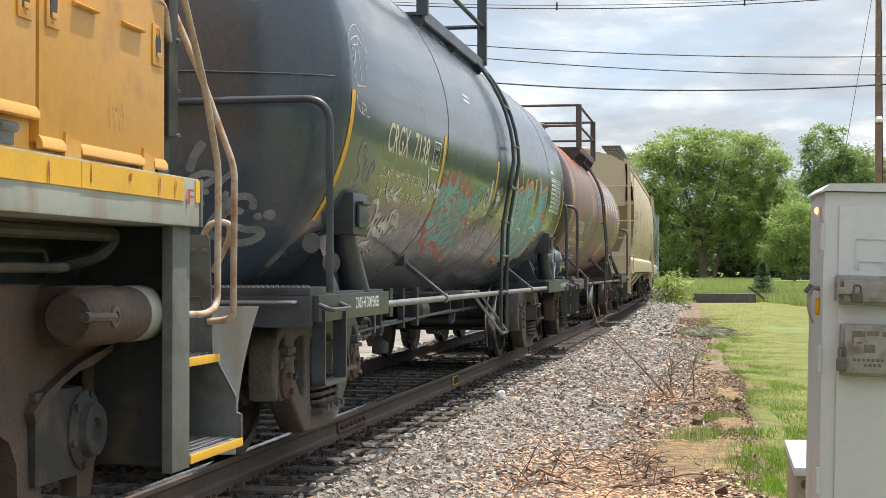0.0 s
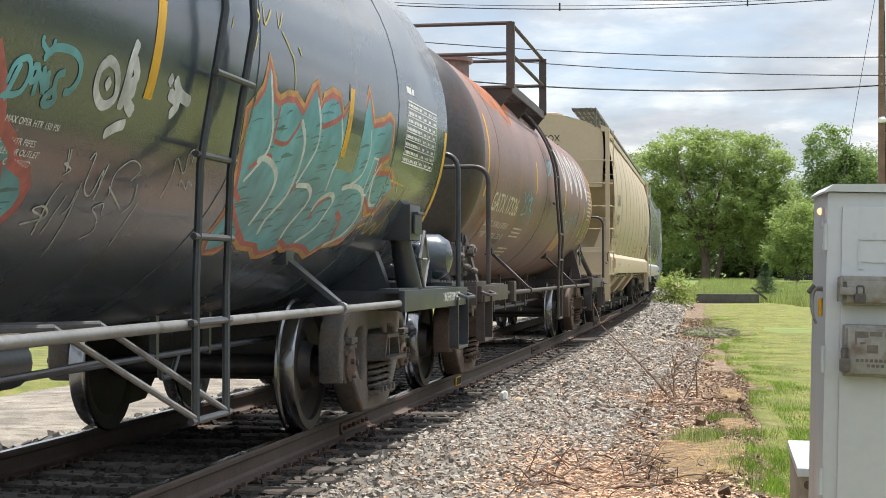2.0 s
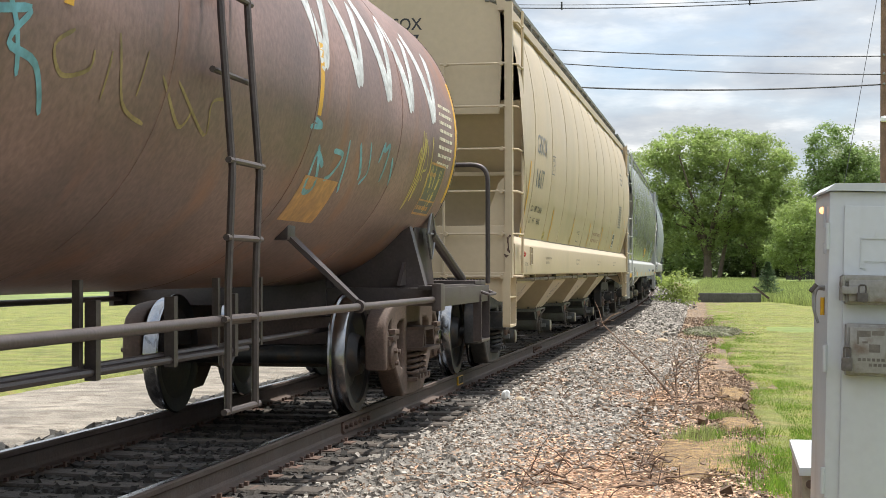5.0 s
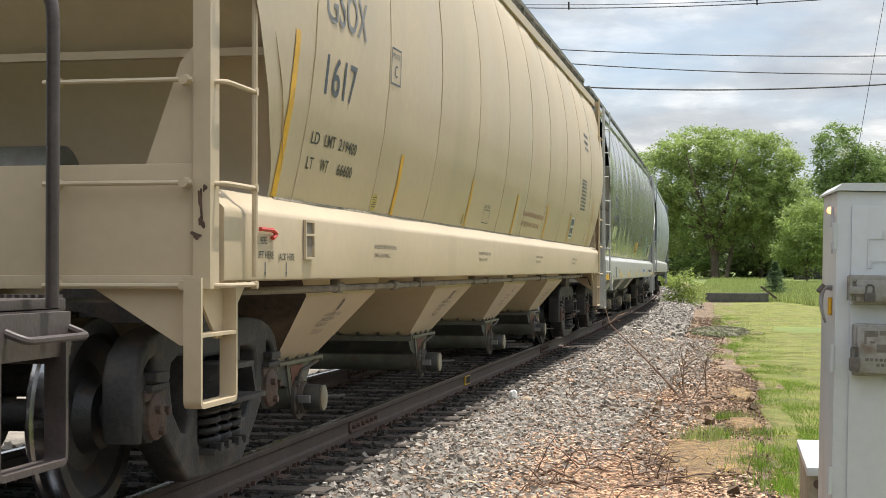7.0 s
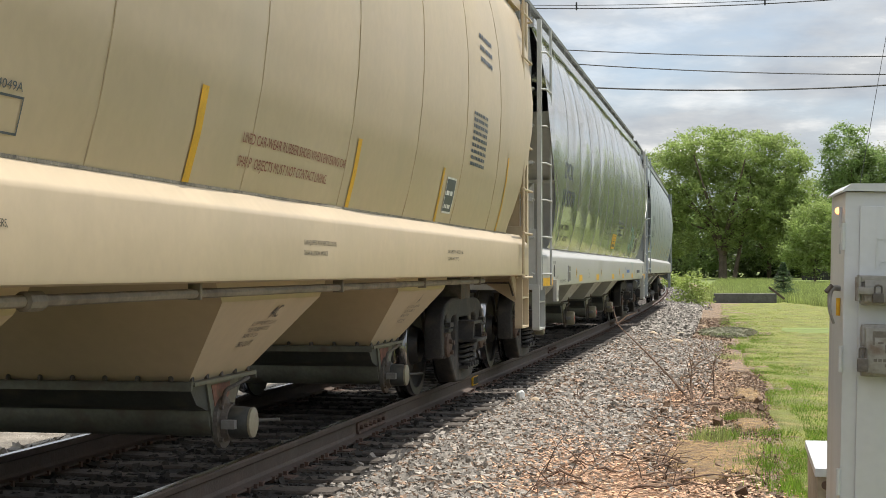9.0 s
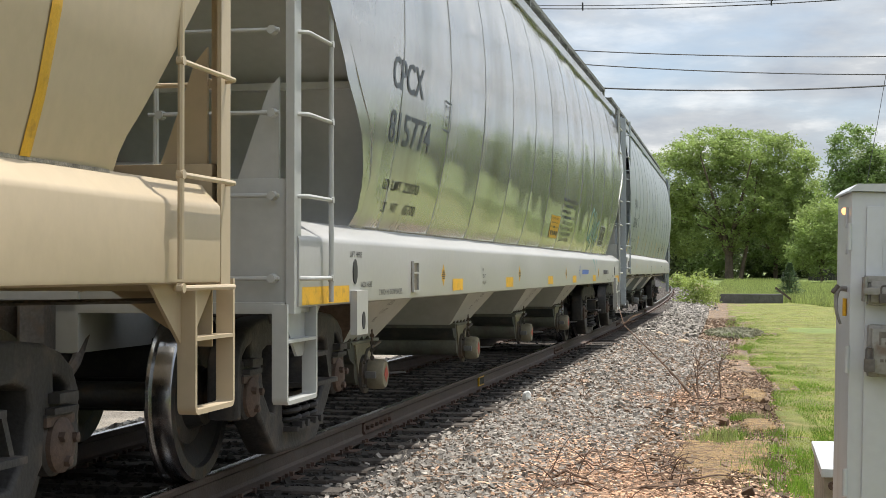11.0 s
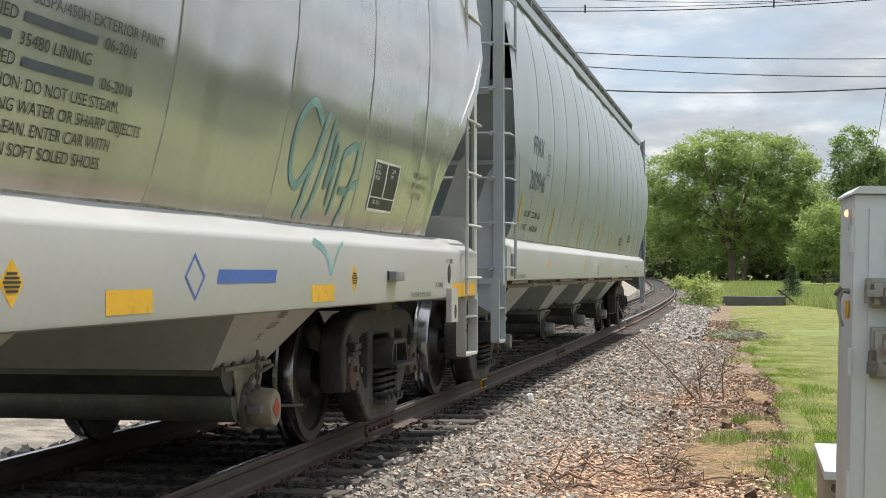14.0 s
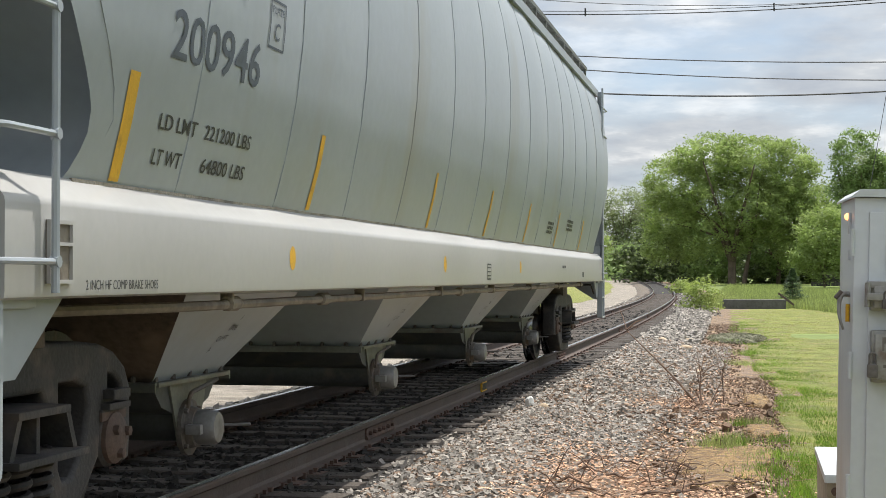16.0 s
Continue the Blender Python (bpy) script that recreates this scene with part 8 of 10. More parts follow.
def column_box(car, y, m, side=1):
    """A tapered column on the bolster that carries a small locked box."""
    bm = B()
    tube(bm, [(side * 1.30, y + 0.18, 0.98), (side * 1.26, y - 0.02, 1.40)], [0.10, 0.075], 14)
    part("column", bm, m, car)
    bm = B()
    box(bm, side * 1.27 - 0.11, side * 1.27 + 0.11, y - 0.20, y + 0.20, 1.36, 1.63, 0.012)
    bx = part("placard_box", bm, m, car, "black box with a small hinged frame")
    bm = B()
    box(bm, side * 1.385, side * 1.405, y - 0.13, y + 0.13, 1.41, 1.56, 0.006)
    box(bm, side * 1.385, side * 1.43, y - 0.14, y + 0.14, 1.555, 1.575, 0.006)
    part("hinged_frame", bm, m, bx)


for s in (9.85, 21.1):
    column_box(tank_a, L(s), M_BLACKEQ)
# brake reservoir across the rear platform, with a bolted flange
bm = B()
lathe(bm, [(0.25, 0.10), (0.28, 0.17), (0.36, 0.205), (1.02, 0.205), (1.02, 0.225), (1.07, 0.225), (1.07, 0.205), (1.26, 0.195), (1.34, 0.14), (1.37, 0.05)], "x", (0, L(22.75), 1.25), 36)
res = part("brake_reservoir", bm, M_BLACK, tank_a, "black brake reservoir with a bolted flange")
bolt = B()
lathe(bolt, [(1.0, 0.02), (1.09, 0.02), (1.10, 0.012)], "x", (0, 0, 0), 8)
bolt_me = finish(bolt, "flange_bolt", M_BLACKEQ)
for k in range(14):
    a = 2 * math.pi * k / 14
    part("flange_bolt", bolt_me, M_BLACKEQ, res, "", (0, L(22.75) + 0.222 * math.cos(a), 1.25 + 0.222 * math.sin(a)))
bm = B()
for x in (0.55, 1.2):
    bm = B()
    prism(bm, [(L(22.55), 1.03), (L(22.95), 1.03), (L(22.9), 1.15), (L(22.6), 1.15)], "x", x - 0.02, x + 0.02)
    part("reservoir_saddle", bm, M_BLACKEQ, tank_a)
stencil("chalk_scribble", scrawl(0.52, 0.95, 1.26, 1.38, 5, 0.014, 21) + scrawl(0.55, 0.98, 1.10, 1.22, 4, 0.014, 22), lambda u, v, d: (u, L(22.75) - math.sqrt(max(0.001, (0.209 + d) ** 2 - (v - 1.25) ** 2)), v), M_SPRAY, tank_a, "scratched chalk tags")


def plate_text(car, text, y0, y1, z, h, x, m):
    stencil("plate_lettering", [fit_text(text, y0, y1, z, h)], lambda u, v, d: (x + d, u, v), m, car)


plate_text(tank_a, "2 INCH HF COMP SHOES", L(9.55), L(10.2), 0.89, 0.07, 1.4225, M_WLET)
plate_text(tank_a, "2 INCH HF COMP SHOES", L(22.05), L(22.85), 0.88, 0.07, 1.4225, M_WLET)


def diamond(car, y, z, x, m, s=0.22):
    """A diamond placard holder."""
    bm = B()
    prism(bm, [(y, z - s), (y + s * 0.8, z), (y, z + s), (y - s * 0.8, z)], "x", x, x + 0.012)
    d = part("placard", bm, m, car, "diamond placard holder")
    bm = B()
    for a, b in (((y, z - s), (y + s * 0.8, z)), ((y + s * 0.8, z), (y, z + s)), ((y, z + s), (y - s * 0.8, z)), ((y - s * 0.8, z), (y, z - s)), ((y - s * 0.4, z), (y + s * 0.4, z))):
        tube(bm, [(x + 0.014, *a), (x + 0.014, *b)], 0.012, 6)
    part("placard_frame", bm, M_PIPE, d)


diamond(tank_a, L(21.42), 1.22, 1.37, M_BLACKEQ)
# hose chain and cap that hang below the sill
bm = B()
for k in range(9):
    z = 0.88 - 0.042 * k
    lathe(bm, [(-0.007, 0.012), (-0.007, 0.026), (0.007, 0.026), (0.007, 0.012)], "x" if k % 2 else "y", (0.8, L(13.0), z), 10)
part("chain", bm, M_TRUCKH, tank_a)
bm = B()
lathe(bm, [(0.41, 0.04), (0.42, 0.075), (0.51, 0.07), (0.54, 0.02)], "z", (0.8, L(13.03), 0), 16)
part("outlet_plug", bm, M_TRUCKH, tank_a)
bm = B()
for s, w in ((12.75, 0.03), (13.0, 0.03), (13.4, 0.07), (13.95, 0.03), (14.6, 0.05)):
    box(bm, 0.76, 0.82, L(s) - w, L(s) + w, 0.60 if w < 0.06 else 0.72, 0.97, 0.01)
tube(bm, [(0.8, L(11.2), 0.62), (0.8, L(16.5), 0.70)], 0.014, 8)
tube(bm, rounded([(0.8, L(12.35), 0.74), (0.8, L(12.6), 0.72), (0.8, L(12.65), 0.60), (0.8, L(12.35), 0.58)], 0.05), 0.016, 8)
part("brake_lever", bm, M_BLACKEQ, tank_a)
bm = B()
lathe(bm, [(L(15.6), 0.08), (L(15.65), 0.12), (L(16.0), 0.12), (L(16.05), 0.08)], "y", (0.55, 0, 0.72), 18)
part("brake_cylinder", bm, M_BLACKEQ, tank_a)

# brown tank car
L = lambda s: s - T2_MID + (0.3 if s < 36 else 0.0)
stencil("car_number", [fit_text("GATX", L(25.72), L(26.68), -0.535, 0.21), fit_text("17326", L(26.85), L(27.73), -0.535, 0.21)], surf_b, M_CREAM, tank_b, "cream stencilled car number")
stencil("weight_marking", [fit_text("LD LMT", L(25.80), L(26.30), -0.72, 0.075), fit_text("191900 LB", L(26.40), L(26.98), -0.72, 0.075), fit_text("87050 KG", L(27.07), L(27.57), -0.72, 0.075),
                           fit_text("LT WT", L(25.83), L(26.25), -0.865, 0.075), fit_text("71100 LB", L(26.45), L(27.0), -0.865, 0.075), fit_text("32250 KG", L(27.09), L(27.62), -0.865, 0.075)], surf_b, M_CREAM, tank_b)
stencil("grey_patch", [rect(L(27.0), L(27.5), -0.94, -0.79)], surf_b, M_BROWNEQ, tank_b, "painted-over grey patch")
stencil("small_marking", sum([bars(L(28.1), L(28.9), -0.70 - 0.055 * k, 0.022, BR) for k in range(3)], []) + sum([bars(L(28.0), L(28.8), -1.0 - 0.06 * k, 0.024, BR) for k in range(3)], []) + sum([bars(L(36.9), L(37.5), 0.2 - 0.07 * k, 0.028, BR) for k in range(8)], []), surf_b, M_CREAM, tank_b)
ORANGE_TAG = [[(25.03, -0.58), (25.01, -0.51), (25.09, -0.5), (25.13, -0.57), (25.11, -0.64), (25.22, -0.74)], [(25.27, -0.61), (25.29, -0.53), (25.34, -0.62), (25.31, -0.75), (25.32, -0.82)], [(25.51, -0.76), (25.4, -0.59), (25.46, -0.51), (25.49, -0.6), (25.7, -0.56)],
              [(25.77, -0.59), (25.67, -0.67), (25.57, -0.77)], [(25.74, -0.73), (25.76, -0.8), (25.72, -0.84), (25.87, -0.85), (25.86, -0.81)], [(25.43, -0.44), (25.45, -0.41), (25.53, -0.41), (25.57, -0.44), (25.53, -0.46), (25.45, -0.46), (25.43, -0.44)], [(25.33, -0.49), (25.44, -0.55), (25.47, -0.66)]]
BLUE_TAG = [[(28.04, -0.22), (28.2, -0.33), (28.36, -0.24), (28.43, -0.19)], [(28.31, -0.34), (28.17, -0.46), (28.18, -0.5), (28.53, -0.46), (28.39, -0.38)], [(28.48, -0.2), (28.54, -0.34), (28.64, -0.57)], [(28.51, -0.31), (28.86, -0.25)], [(28.6, -0.16), (28.77, -0.32), (28.88, -0.5)],
            [(28.87, -0.26), (28.75, -0.39), (28.99, -0.44), (29.17, -0.62)], [(30.35, 0.4), (30.47, 0.26), (30.65, 0.12)], [(30.61, 0.43), (30.67, 0.26), (30.95, 0.14)], [(30.47, 0.26), (31.01, 0.36), (30.78, 0.21), (30.37, 0.12)]]
GOLD_TAG_B = [[(25.05, -0.73), (25.1, -0.83), (25.13, -0.89)], [(29.24, -0.27), (29.1, -0.35), (29.22, -0.45), (29.44, -0.4), (29.45, -0.32)], [(29.62, -0.3), (29.63, -0.5)], [(29.66, -0.22), (29.85, -0.49), (30.15, -0.56)], [(29.99, -0.25), (29.97, -0.45)],
              [(30.2, -0.33), (30.56, -0.53), (30.67, -0.43)], [(30.4, -0.33), (30.93, -0.54), (30.89, -0.38), (31.06, -0.34)]]
sprays(ORANGE_TAG, 0.034, M_ORANGEDULL, tank_b, surf_b, "orange sprayed tag", 0.010, "spray_line", 31)
sprays(BLUE_TAG, 0.030, M_LBLUE, tank_b, surf_b, "light blue sprayed tags", 0.010, "spray_line", 32)
sprays(GOLD_TAG_B, 0.018, M_GOLDDULL, tank_b, surf_b, "faded yellow sprayed tags", 0.010, "spray_line", 35)
stencil("spray_paint", scrawl(L(32.6), L(35.2), -0.72, -0.25, 8, 0.035, 34), surf_b, M_LBLUE, tank_b, "light blue sprayed tags")
stencil("spray_paint", scrawl(L(35.8), L(37.3), -0.75, -0.05, 7, 0.028, 37), surf_b, M_GOLD, tank_b, "faded yellow sprayed tags")
big = []
for k, u in enumerate((32.4, 33.3, 34.2, 35.0, 35.9)):
    big += [stroke(curve([(L(u), 0.75), (L(u) + 0.25, 0.35), (L(u) + 0.45, 0.05)]), 0.17), stroke(curve([(L(u) + 0.45, 0.05), (L(u) + 0.6, 0.45), (L(u) + 0.72, 0.66)]), 0.13)]
stencil("spray_paint", big, surf_b, M_SPRAY, tank_b, "large white block graffiti")
stencil("orange_panel", [rect(L(32.9), L(33.7), -0.95, -0.62)], surf_b, M_ORANGE, tank_b, "weathered orange panel")
stencil("small_plate", [rect(L(25.25), L(25.95), -1.22, -1.02)], surf_b, M_BROWNEQ, tank_b)
stencil("red_label", [rect(L(25.72), L(25.9), -1.19, -1.06)], surf_b, M_RED, tank_b, "small red label", 0.012)
stencil("black_panel", [rect(L(36.7), L(37.35), -0.75, -0.28)], surf_b, M_BLACKEQ, tank_b, "black stencil panel")
stencil("panel_frame", outline(L(36.7), L(37.35), -0.75, -0.28, 0.02) + [rect(L(36.7), L(37.35), -0.62, -0.605)] + bars(L(36.75), L(37.2), -0.70, 0.035, BR) + bars(L(36.75), L(37.0), -0.40, 0.035, BR), surf_b, M_ORANGE, tank_b, "", 0.012)
rust = [blob(L(26.6), 0.95, 0.95, 0.36, -0.15, 0.35, 40, 400)[0], blob(L(27.4), 1.25, 0.8, 0.40, -0.1, 0.35, 40, 401)[0], blob(L(26.0), 1.35, 0.6, 0.45, 0.1, 0.35, 40, 402)[0], blob(L(28.6), 1.15, 0.4, 0.25, 0.0, 0.35, 40, 403)[0], blob(L(29.6), 1.3, 0.6, 0.22, 0.0, 0.35, 40, 404)[0]]
stencil("rust_scale", rust, surf_b, M_ORANGERUST, tank_b, "flaking orange rust on the tank's upper side", 0.006)
hs = head_surf(25.0 - T2_MID, -1, 1.31, 2.31, 1.31 * 0.46)
stencil("small_marking", [fit_text("BMS", 0.25, 0.42, -0.36, 0.055), fit_text("S", 0.28, 0.34, -0.50, 0.055)], hs, M_WLET, tank_b)
# control valve on the front platform
bm = B()
vr = random.Random(3)
yv = L(24.5)
box(bm, 0.98, 1.14, yv - 0.12, yv + 0.14, 1.08, 1.38, 0.02)
valve = part("control_valve", bm, M_TRUCK, tank_b, "grey cast brake control valve")
for k in range(20):
    cx, cy, cz = vr.uniform(0.92, 1.22), yv + vr.uniform(-0.16, 0.2), vr.uniform(1.10, 1.38)
    bm = B()
    if k % 2:
        w = vr.uniform(0.022, 0.048)
        box(bm, cx - w, cx + w, cy - w, cy + w, cz - w * 0.7, cz + w * 0.7, 0.008)
    else:
        lathe(bm, [(cy - 0.08, 0.02), (cy - 0.06, 0.036), (cy + 0.05, 0.036)], "y", (cx, 0, cz), 10)
    part("valve_fitting", bm, M_TRUCK if k % 3 else M_CASTDARK, valve)
bolt = B()
lathe(bolt, [(1.38, 0.014), (1.405, 0.014), (1.415, 0.008)], "z", (0, 0, 0), 6)
bolt_me = finish(bolt, "bolt", M_TRUCK)
for k in range(6):
    part("bolt", bolt_me, M_TRUCK, valve, "", (0.97 + 0.036 * k, yv - 0.13 + 0.1 * (k % 2), 0))
bm = B()
for z in (1.2, 1.32, 1.42):
    tube(bm, [(-0.4, yv - 0.05, z), (0.95, yv, z)], 0.022, 8)
tube(bm, [(0.35, yv + 0.05, 1.9), (1.0, yv - 0.12, 1.02)], 0.05, 12)
part("brake_pipe", bm, M_BROWNEQ, tank_b)
bm = B()
prism(bm, [(L(24.75), 1.02), (L(25.75), 1.02), (L(25.0), 1.50), (L(24.85), 1.52)], "x", 1.02, 1.05)
part("saddle_plate", bm, M_BLACKEQ, tank_b)
bm = B()
prism(bm, [(L(36.6), 1.0), (L(38.1), 1.0), (L(37.7), 1.75), (L(37.5), 1.75)], "x", 1.0, 1.03)
tube(bm, [(1.1, L(37.6), 1.45), (1.2, L(38.6), 1.05)], 0.045, 10)
part("saddle_plate", bm, M_BROWNEQ, tank_b)
diamond(tank_b, L(37.55), 1.45, 1.10, M_BROWNEQ, 0.22)
for side in (1,):
    for s, out in ((25.95, -1), (36.3, 1)):
        bm = B()
        box(bm, side * 1.40 - 0.03, side * 1.42 + 0.03, L(s) - 0.09, L(s) + 0.09, 0.80, 1.02, 0.02)
        part("pipe_bracket", bm, M_BROWNEQ, tank_b)
bm = B()
for z in (0.62, 0.80):
    tube(bm, [(0.6, L(26.4), z), (0.6, L(33.5), z)], 0.022, 8)
for k in range(7):
    box(bm, 0.57, 0.63, L(26.6 + k * 1.1) - 0.03, L(26.6 + k * 1.1) + 0.03, 0.58, 0.98)
part("under_pipe", bm, M_BROWNEQ, tank_b)

# tan hopper
L = lambda s: s - G_MID
sill = lambda u, v, d: (1.4602 + d, u, v)
stencil("car_number", [fit_text("1617", L(42.03), L(42.66), 2.10, 0.22)], surf_g, M_FADED, hop_g, "blue-grey car number")
stencil("owner_marking", [fit_text("GSOX", L(41.97), L(42.86), 2.50, 0.22)], surf_g, M_PIPE, hop_g, "faded grey letters")
stencil("weight_marking", [fit_text("LD", L(41.94), L(42.08), 1.82, 0.066), fit_text("LMT", L(42.17), L(42.39), 1.82, 0.066), fit_text("219400", L(42.47), L(42.91), 1.82, 0.066), fit_text("LT", L(41.93), L(42.05), 1.682, 0.066), fit_text("WT", L(42.16), L(42.32), 1.682, 0.066), fit_text("66600", L(42.53), L(42.90), 1.682, 0.066)], surf_g, M_INK, hop_g)
stencil("plate_marking", outline(L(43.60), L(43.86), 2.34, 2.58, 0.012) + [fit_text("PLATE", L(43.64), L(43.82), 2.51, 0.035), fit_text("C", L(43.69), L(43.77), 2.39, 0.08)], surf_g, M_FADED, hop_g)
stencil("reflective_stripe", [rect(L(41.47) - 0.045, L(41.47) + 0.045, 1.505, 2.365, 10)], surf_g, M_YELLOW, hop_g, "yellow reflective stripe")
for s in (44.17, 47.1, 49.87, 52.6, 55.25, 58.2):
    stencil("reflective_stripe", [rect(L(s) - 0.04, L(s) + 0.04, 1.505, 1.915 if s < 58 else 2.2, 8)], surf_g, M_YELLOW, hop_g, "yellow reflective stripe")
stencil("warning_lettering", [fit_text("LINED CAR-WEAR RUBBER SHOES WHEN ENTERING CAR", L(50.48), L(52.4), 1.725, 0.05), fit_text("SHARP  OBJECTS MUST NOT CONTACT LINING.", L(50.48), L(52.04), 1.615, 0.05)], surf_g, M_REDINK, hop_g, "red warning lettering")
stencil("small_marking", sum([bars(L(56.2), L(56.9), 2.42 - 0.052 * k, 0.028, BR) for k in range(9)], []) + [fit_text("JOB F14049A", L(47.9), L(48.27), 1.705, 0.03)] + outline(L(47.94), L(48.29), 1.565, 1.69, 0.008) + sum([bars(L(56.5), L(57.2), 3.1 - 0.1 * k, 0.04, BR) for k in range(3)], []), surf_g, M_FADED, hop_g)
stencil("inspection_panel", [rect(L(55.45), L(55.8), 1.58, 1.86)], surf_g, M_FADED, hop_g, "blue inspection panel")
for s0, w0, h0 in ((43.64, 0.075, 0.056), (46.93, 0.06, 0.05)):
    stencil("warning_sticker", [blob(L(s0), 1.57, w0, h0, 0.0, 0.0)[0]], surf_g, M_GOLD, hop_g, "oval yellow warning sticker", 0.010)
    for k in range(5):
        stencil("sticker_marking", [rect(L(s0) - w0 * 0.6, L(s0) + w0 * 0.6, 1.598 - 0.015 * k, 1.604 - 0.015 * k, 2)], surf_g, M_INK, hop_g, "", 0.012)
stencil("inspection_marking", outline(L(55.45), L(55.8), 1.58, 1.86, 0.015) + bars(L(55.5), L(55.75), 1.72, 0.035, BR) + bars(L(55.5), L(55.75), 1.62, 0.03, BR), surf_g, M_WLET, hop_g, "", 0.012)
stencil("sill_marking", [fit_text("PULL HERE", L(40.84), L(41.08), 1.255, 0.036), fit_text("LIFT HERE", L(40.92), L(41.19), 1.185, 0.036), fit_text("JACK HERE", L(41.27), L(41.56), 1.178, 0.036)]
        + [f for s in (43.36, 47.45, 51.42, 55.42) for f in (fit_text("CAR EQUIPPED WITH VENTED COVERS,", L(s), L(s + 0.66), 1.265, 0.026), fit_text("CLEAR ALL SNOW AND ICE", L(s), L(s + 0.47), 1.21, 0.026))], sill, M_INK, hop_g)
stencil("end_number", [fit_text("GSOX", 0.02, 0.46, 3.72, 0.13), fit_text("1617", 0.08, 0.43, 3.54, 0.13)], lambda u, v, d: (u, -9.885 + 0.098 - d, v), M_INK, hop_g, "black car number on the end")
for q in (41.05, 41.41):
    stencil("arrow", [rect(L(q) - 0.007, L(q) + 0.007, 1.115, 1.168), ([(L(q) - 0.017, 1.118), (L(q) + 0.017, 1.118), (L(q), 1.090)], [(0, 1, 2)])], sill, M_FADED, hop_g, "blue-grey arrow pointing down")
bay_side = lambda u, v, d: (0.82 + 0.34 * (v - 0.60) / 0.44 + 0.004 + d, u, v)
low_bay_side = lambda u, v, d: (0.82 + 0.34 * (v - 0.60) / 0.44 + 0.004 + d, u - 0.05, v - 0.07)
for c, letters in zip((-6.465, -2.365, 1.685, 5.685), ("B", "BC", "AC", "A")):
    stencil("bay_letter", [fit_text(letters, c + 0.20, c + 0.20 + 0.075 * len(letters), 0.935, 0.07)], low_bay_side, M_INK, hop_g)
    for k, (text, w) in enumerate((("ALL CAPS AND HATCH COVERS", 0.44), ("TO BE SECURED PRIOR TO", 0.38), ("RELEASE OF CAR", 0.26))):
        stencil("bay_lettering", [fit_text(text, c - 0.02, c - 0.02 + w, 0.895 - 0.034 * k, 0.022)], low_bay_side, M_INK, hop_g)
    stencil("bay_lettering", [fit_text("1737.5 CU FT" if len(letters) == 1 else "1383 CU FT", c - 0.02, c + 0.24, 0.775, 0.03)], low_bay_side, M_INK, hop_g)


def card_frame(car, y, z, m):
    bm = B()
    box(bm, 1.46, 1.466, y - 0.09, y + 0.09, z - 0.105, z + 0.105, 0.002)
    holder = part("card_holder", bm, M_DUSTPIPE, car, "steel routing-card holder")
    for a, b, c, d in ((y - 0.09, y + 0.09, z - 0.105, z - 0.092), (y - 0.09, y + 0.09, z + 0.092, z + 0.105), (y - 0.09, y - 0.077, z - 0.092, z + 0.092), (y + 0.077, y + 0.09, z - 0.092, z + 0.092), (y - 0.077, y + 0.077, z + 0.02, z + 0.032)):
        bm = B()
        box(bm, 1.464, 1.478, a, b, c, d)
        part("frame_bar", bm, m, holder)


card_frame(hop_g, L(41.81), 1.29, M_TAN)
bm = B()
tube(bm, rounded([(1.475, L(40.93), 1.325), (1.475, L(41.13), 1.325), (1.475, L(41.20), 1.305), (1.475, L(41.13), 1.285)], 0.02), 0.011, 6)
part("release_handle", bm, M_RED, hop_g, "red release handle")
for u, v, ru, rv, q in ((1.405, 1.43, 0.012, 0.05, 500), (1.41, 1.34, 0.016, 0.022, 501), (1.385, 1.28, 0.02, 0.016, 502), (1.425, 1.49, 0.008, 0.018, 503)):
    stencil("rust_patch", [blob(u, v, ru, rv, 0.1, 0.5, 24, q)[0]], lambda u, v, d: (u, -9.886 - d, v), M_RUST, hop_g, "rust bleeding through paint")

# glossy grey hopper
L = lambda s: s - C_MID
stencil("car_number", [fit_text("815774", L(63.03), L(64.16), 1.955, 0.205), fit_text("CPCX", L(63.0), L(63.84), 2.30, 0.20)], surf_c, M_FADED, hop_c, "blue-grey car number")
stencil("weight_marking", [fit_text("LD", L(63.15), L(63.30), 1.657, 0.066), fit_text("LMT", L(63.37), L(63.60), 1.657, 0.066), fit_text("220300", L(63.67), L(64.10), 1.657, 0.066), fit_text("LT", L(63.21), L(63.33), 1.512, 0.066), fit_text("WT", L(63.44), L(63.60), 1.512, 0.066), fit_text("65700", L(63.78), L(64.15), 1.512, 0.066)], surf_c, M_INK, hop_c)
stencil("plate_marking", outline(L(64.6), L(64.9), 2.16, 2.38, 0.012) + [fit_text("PLATE", L(64.64), L(64.86), 2.315, 0.035), fit_text("C", L(64.71), L(64.79), 2.20, 0.08)], surf_c, M_FADED, hop_c)
csill = lambda u, v, d: (1.4602 + d, u, v)
for s in (65.44, 68.12, 71.22, 73.68, 76.3):
    stencil("reflector", [rect(L(s) - 0.22, L(s) + 0.22, 0.977, 1.068)], csill, M_YELLOW, hop_c, "orange reflector strip")
stencil("reflector", [rect(L(61.13), L(62.08), 0.952, 1.046)], csill, M_YELLOW, hop_c, "orange reflector strip")
stencil("reflector", [rect(L(79.90), L(80.88), 0.945, 1.05)], csill, M_YELLOW, hop_c, "orange reflector strip")
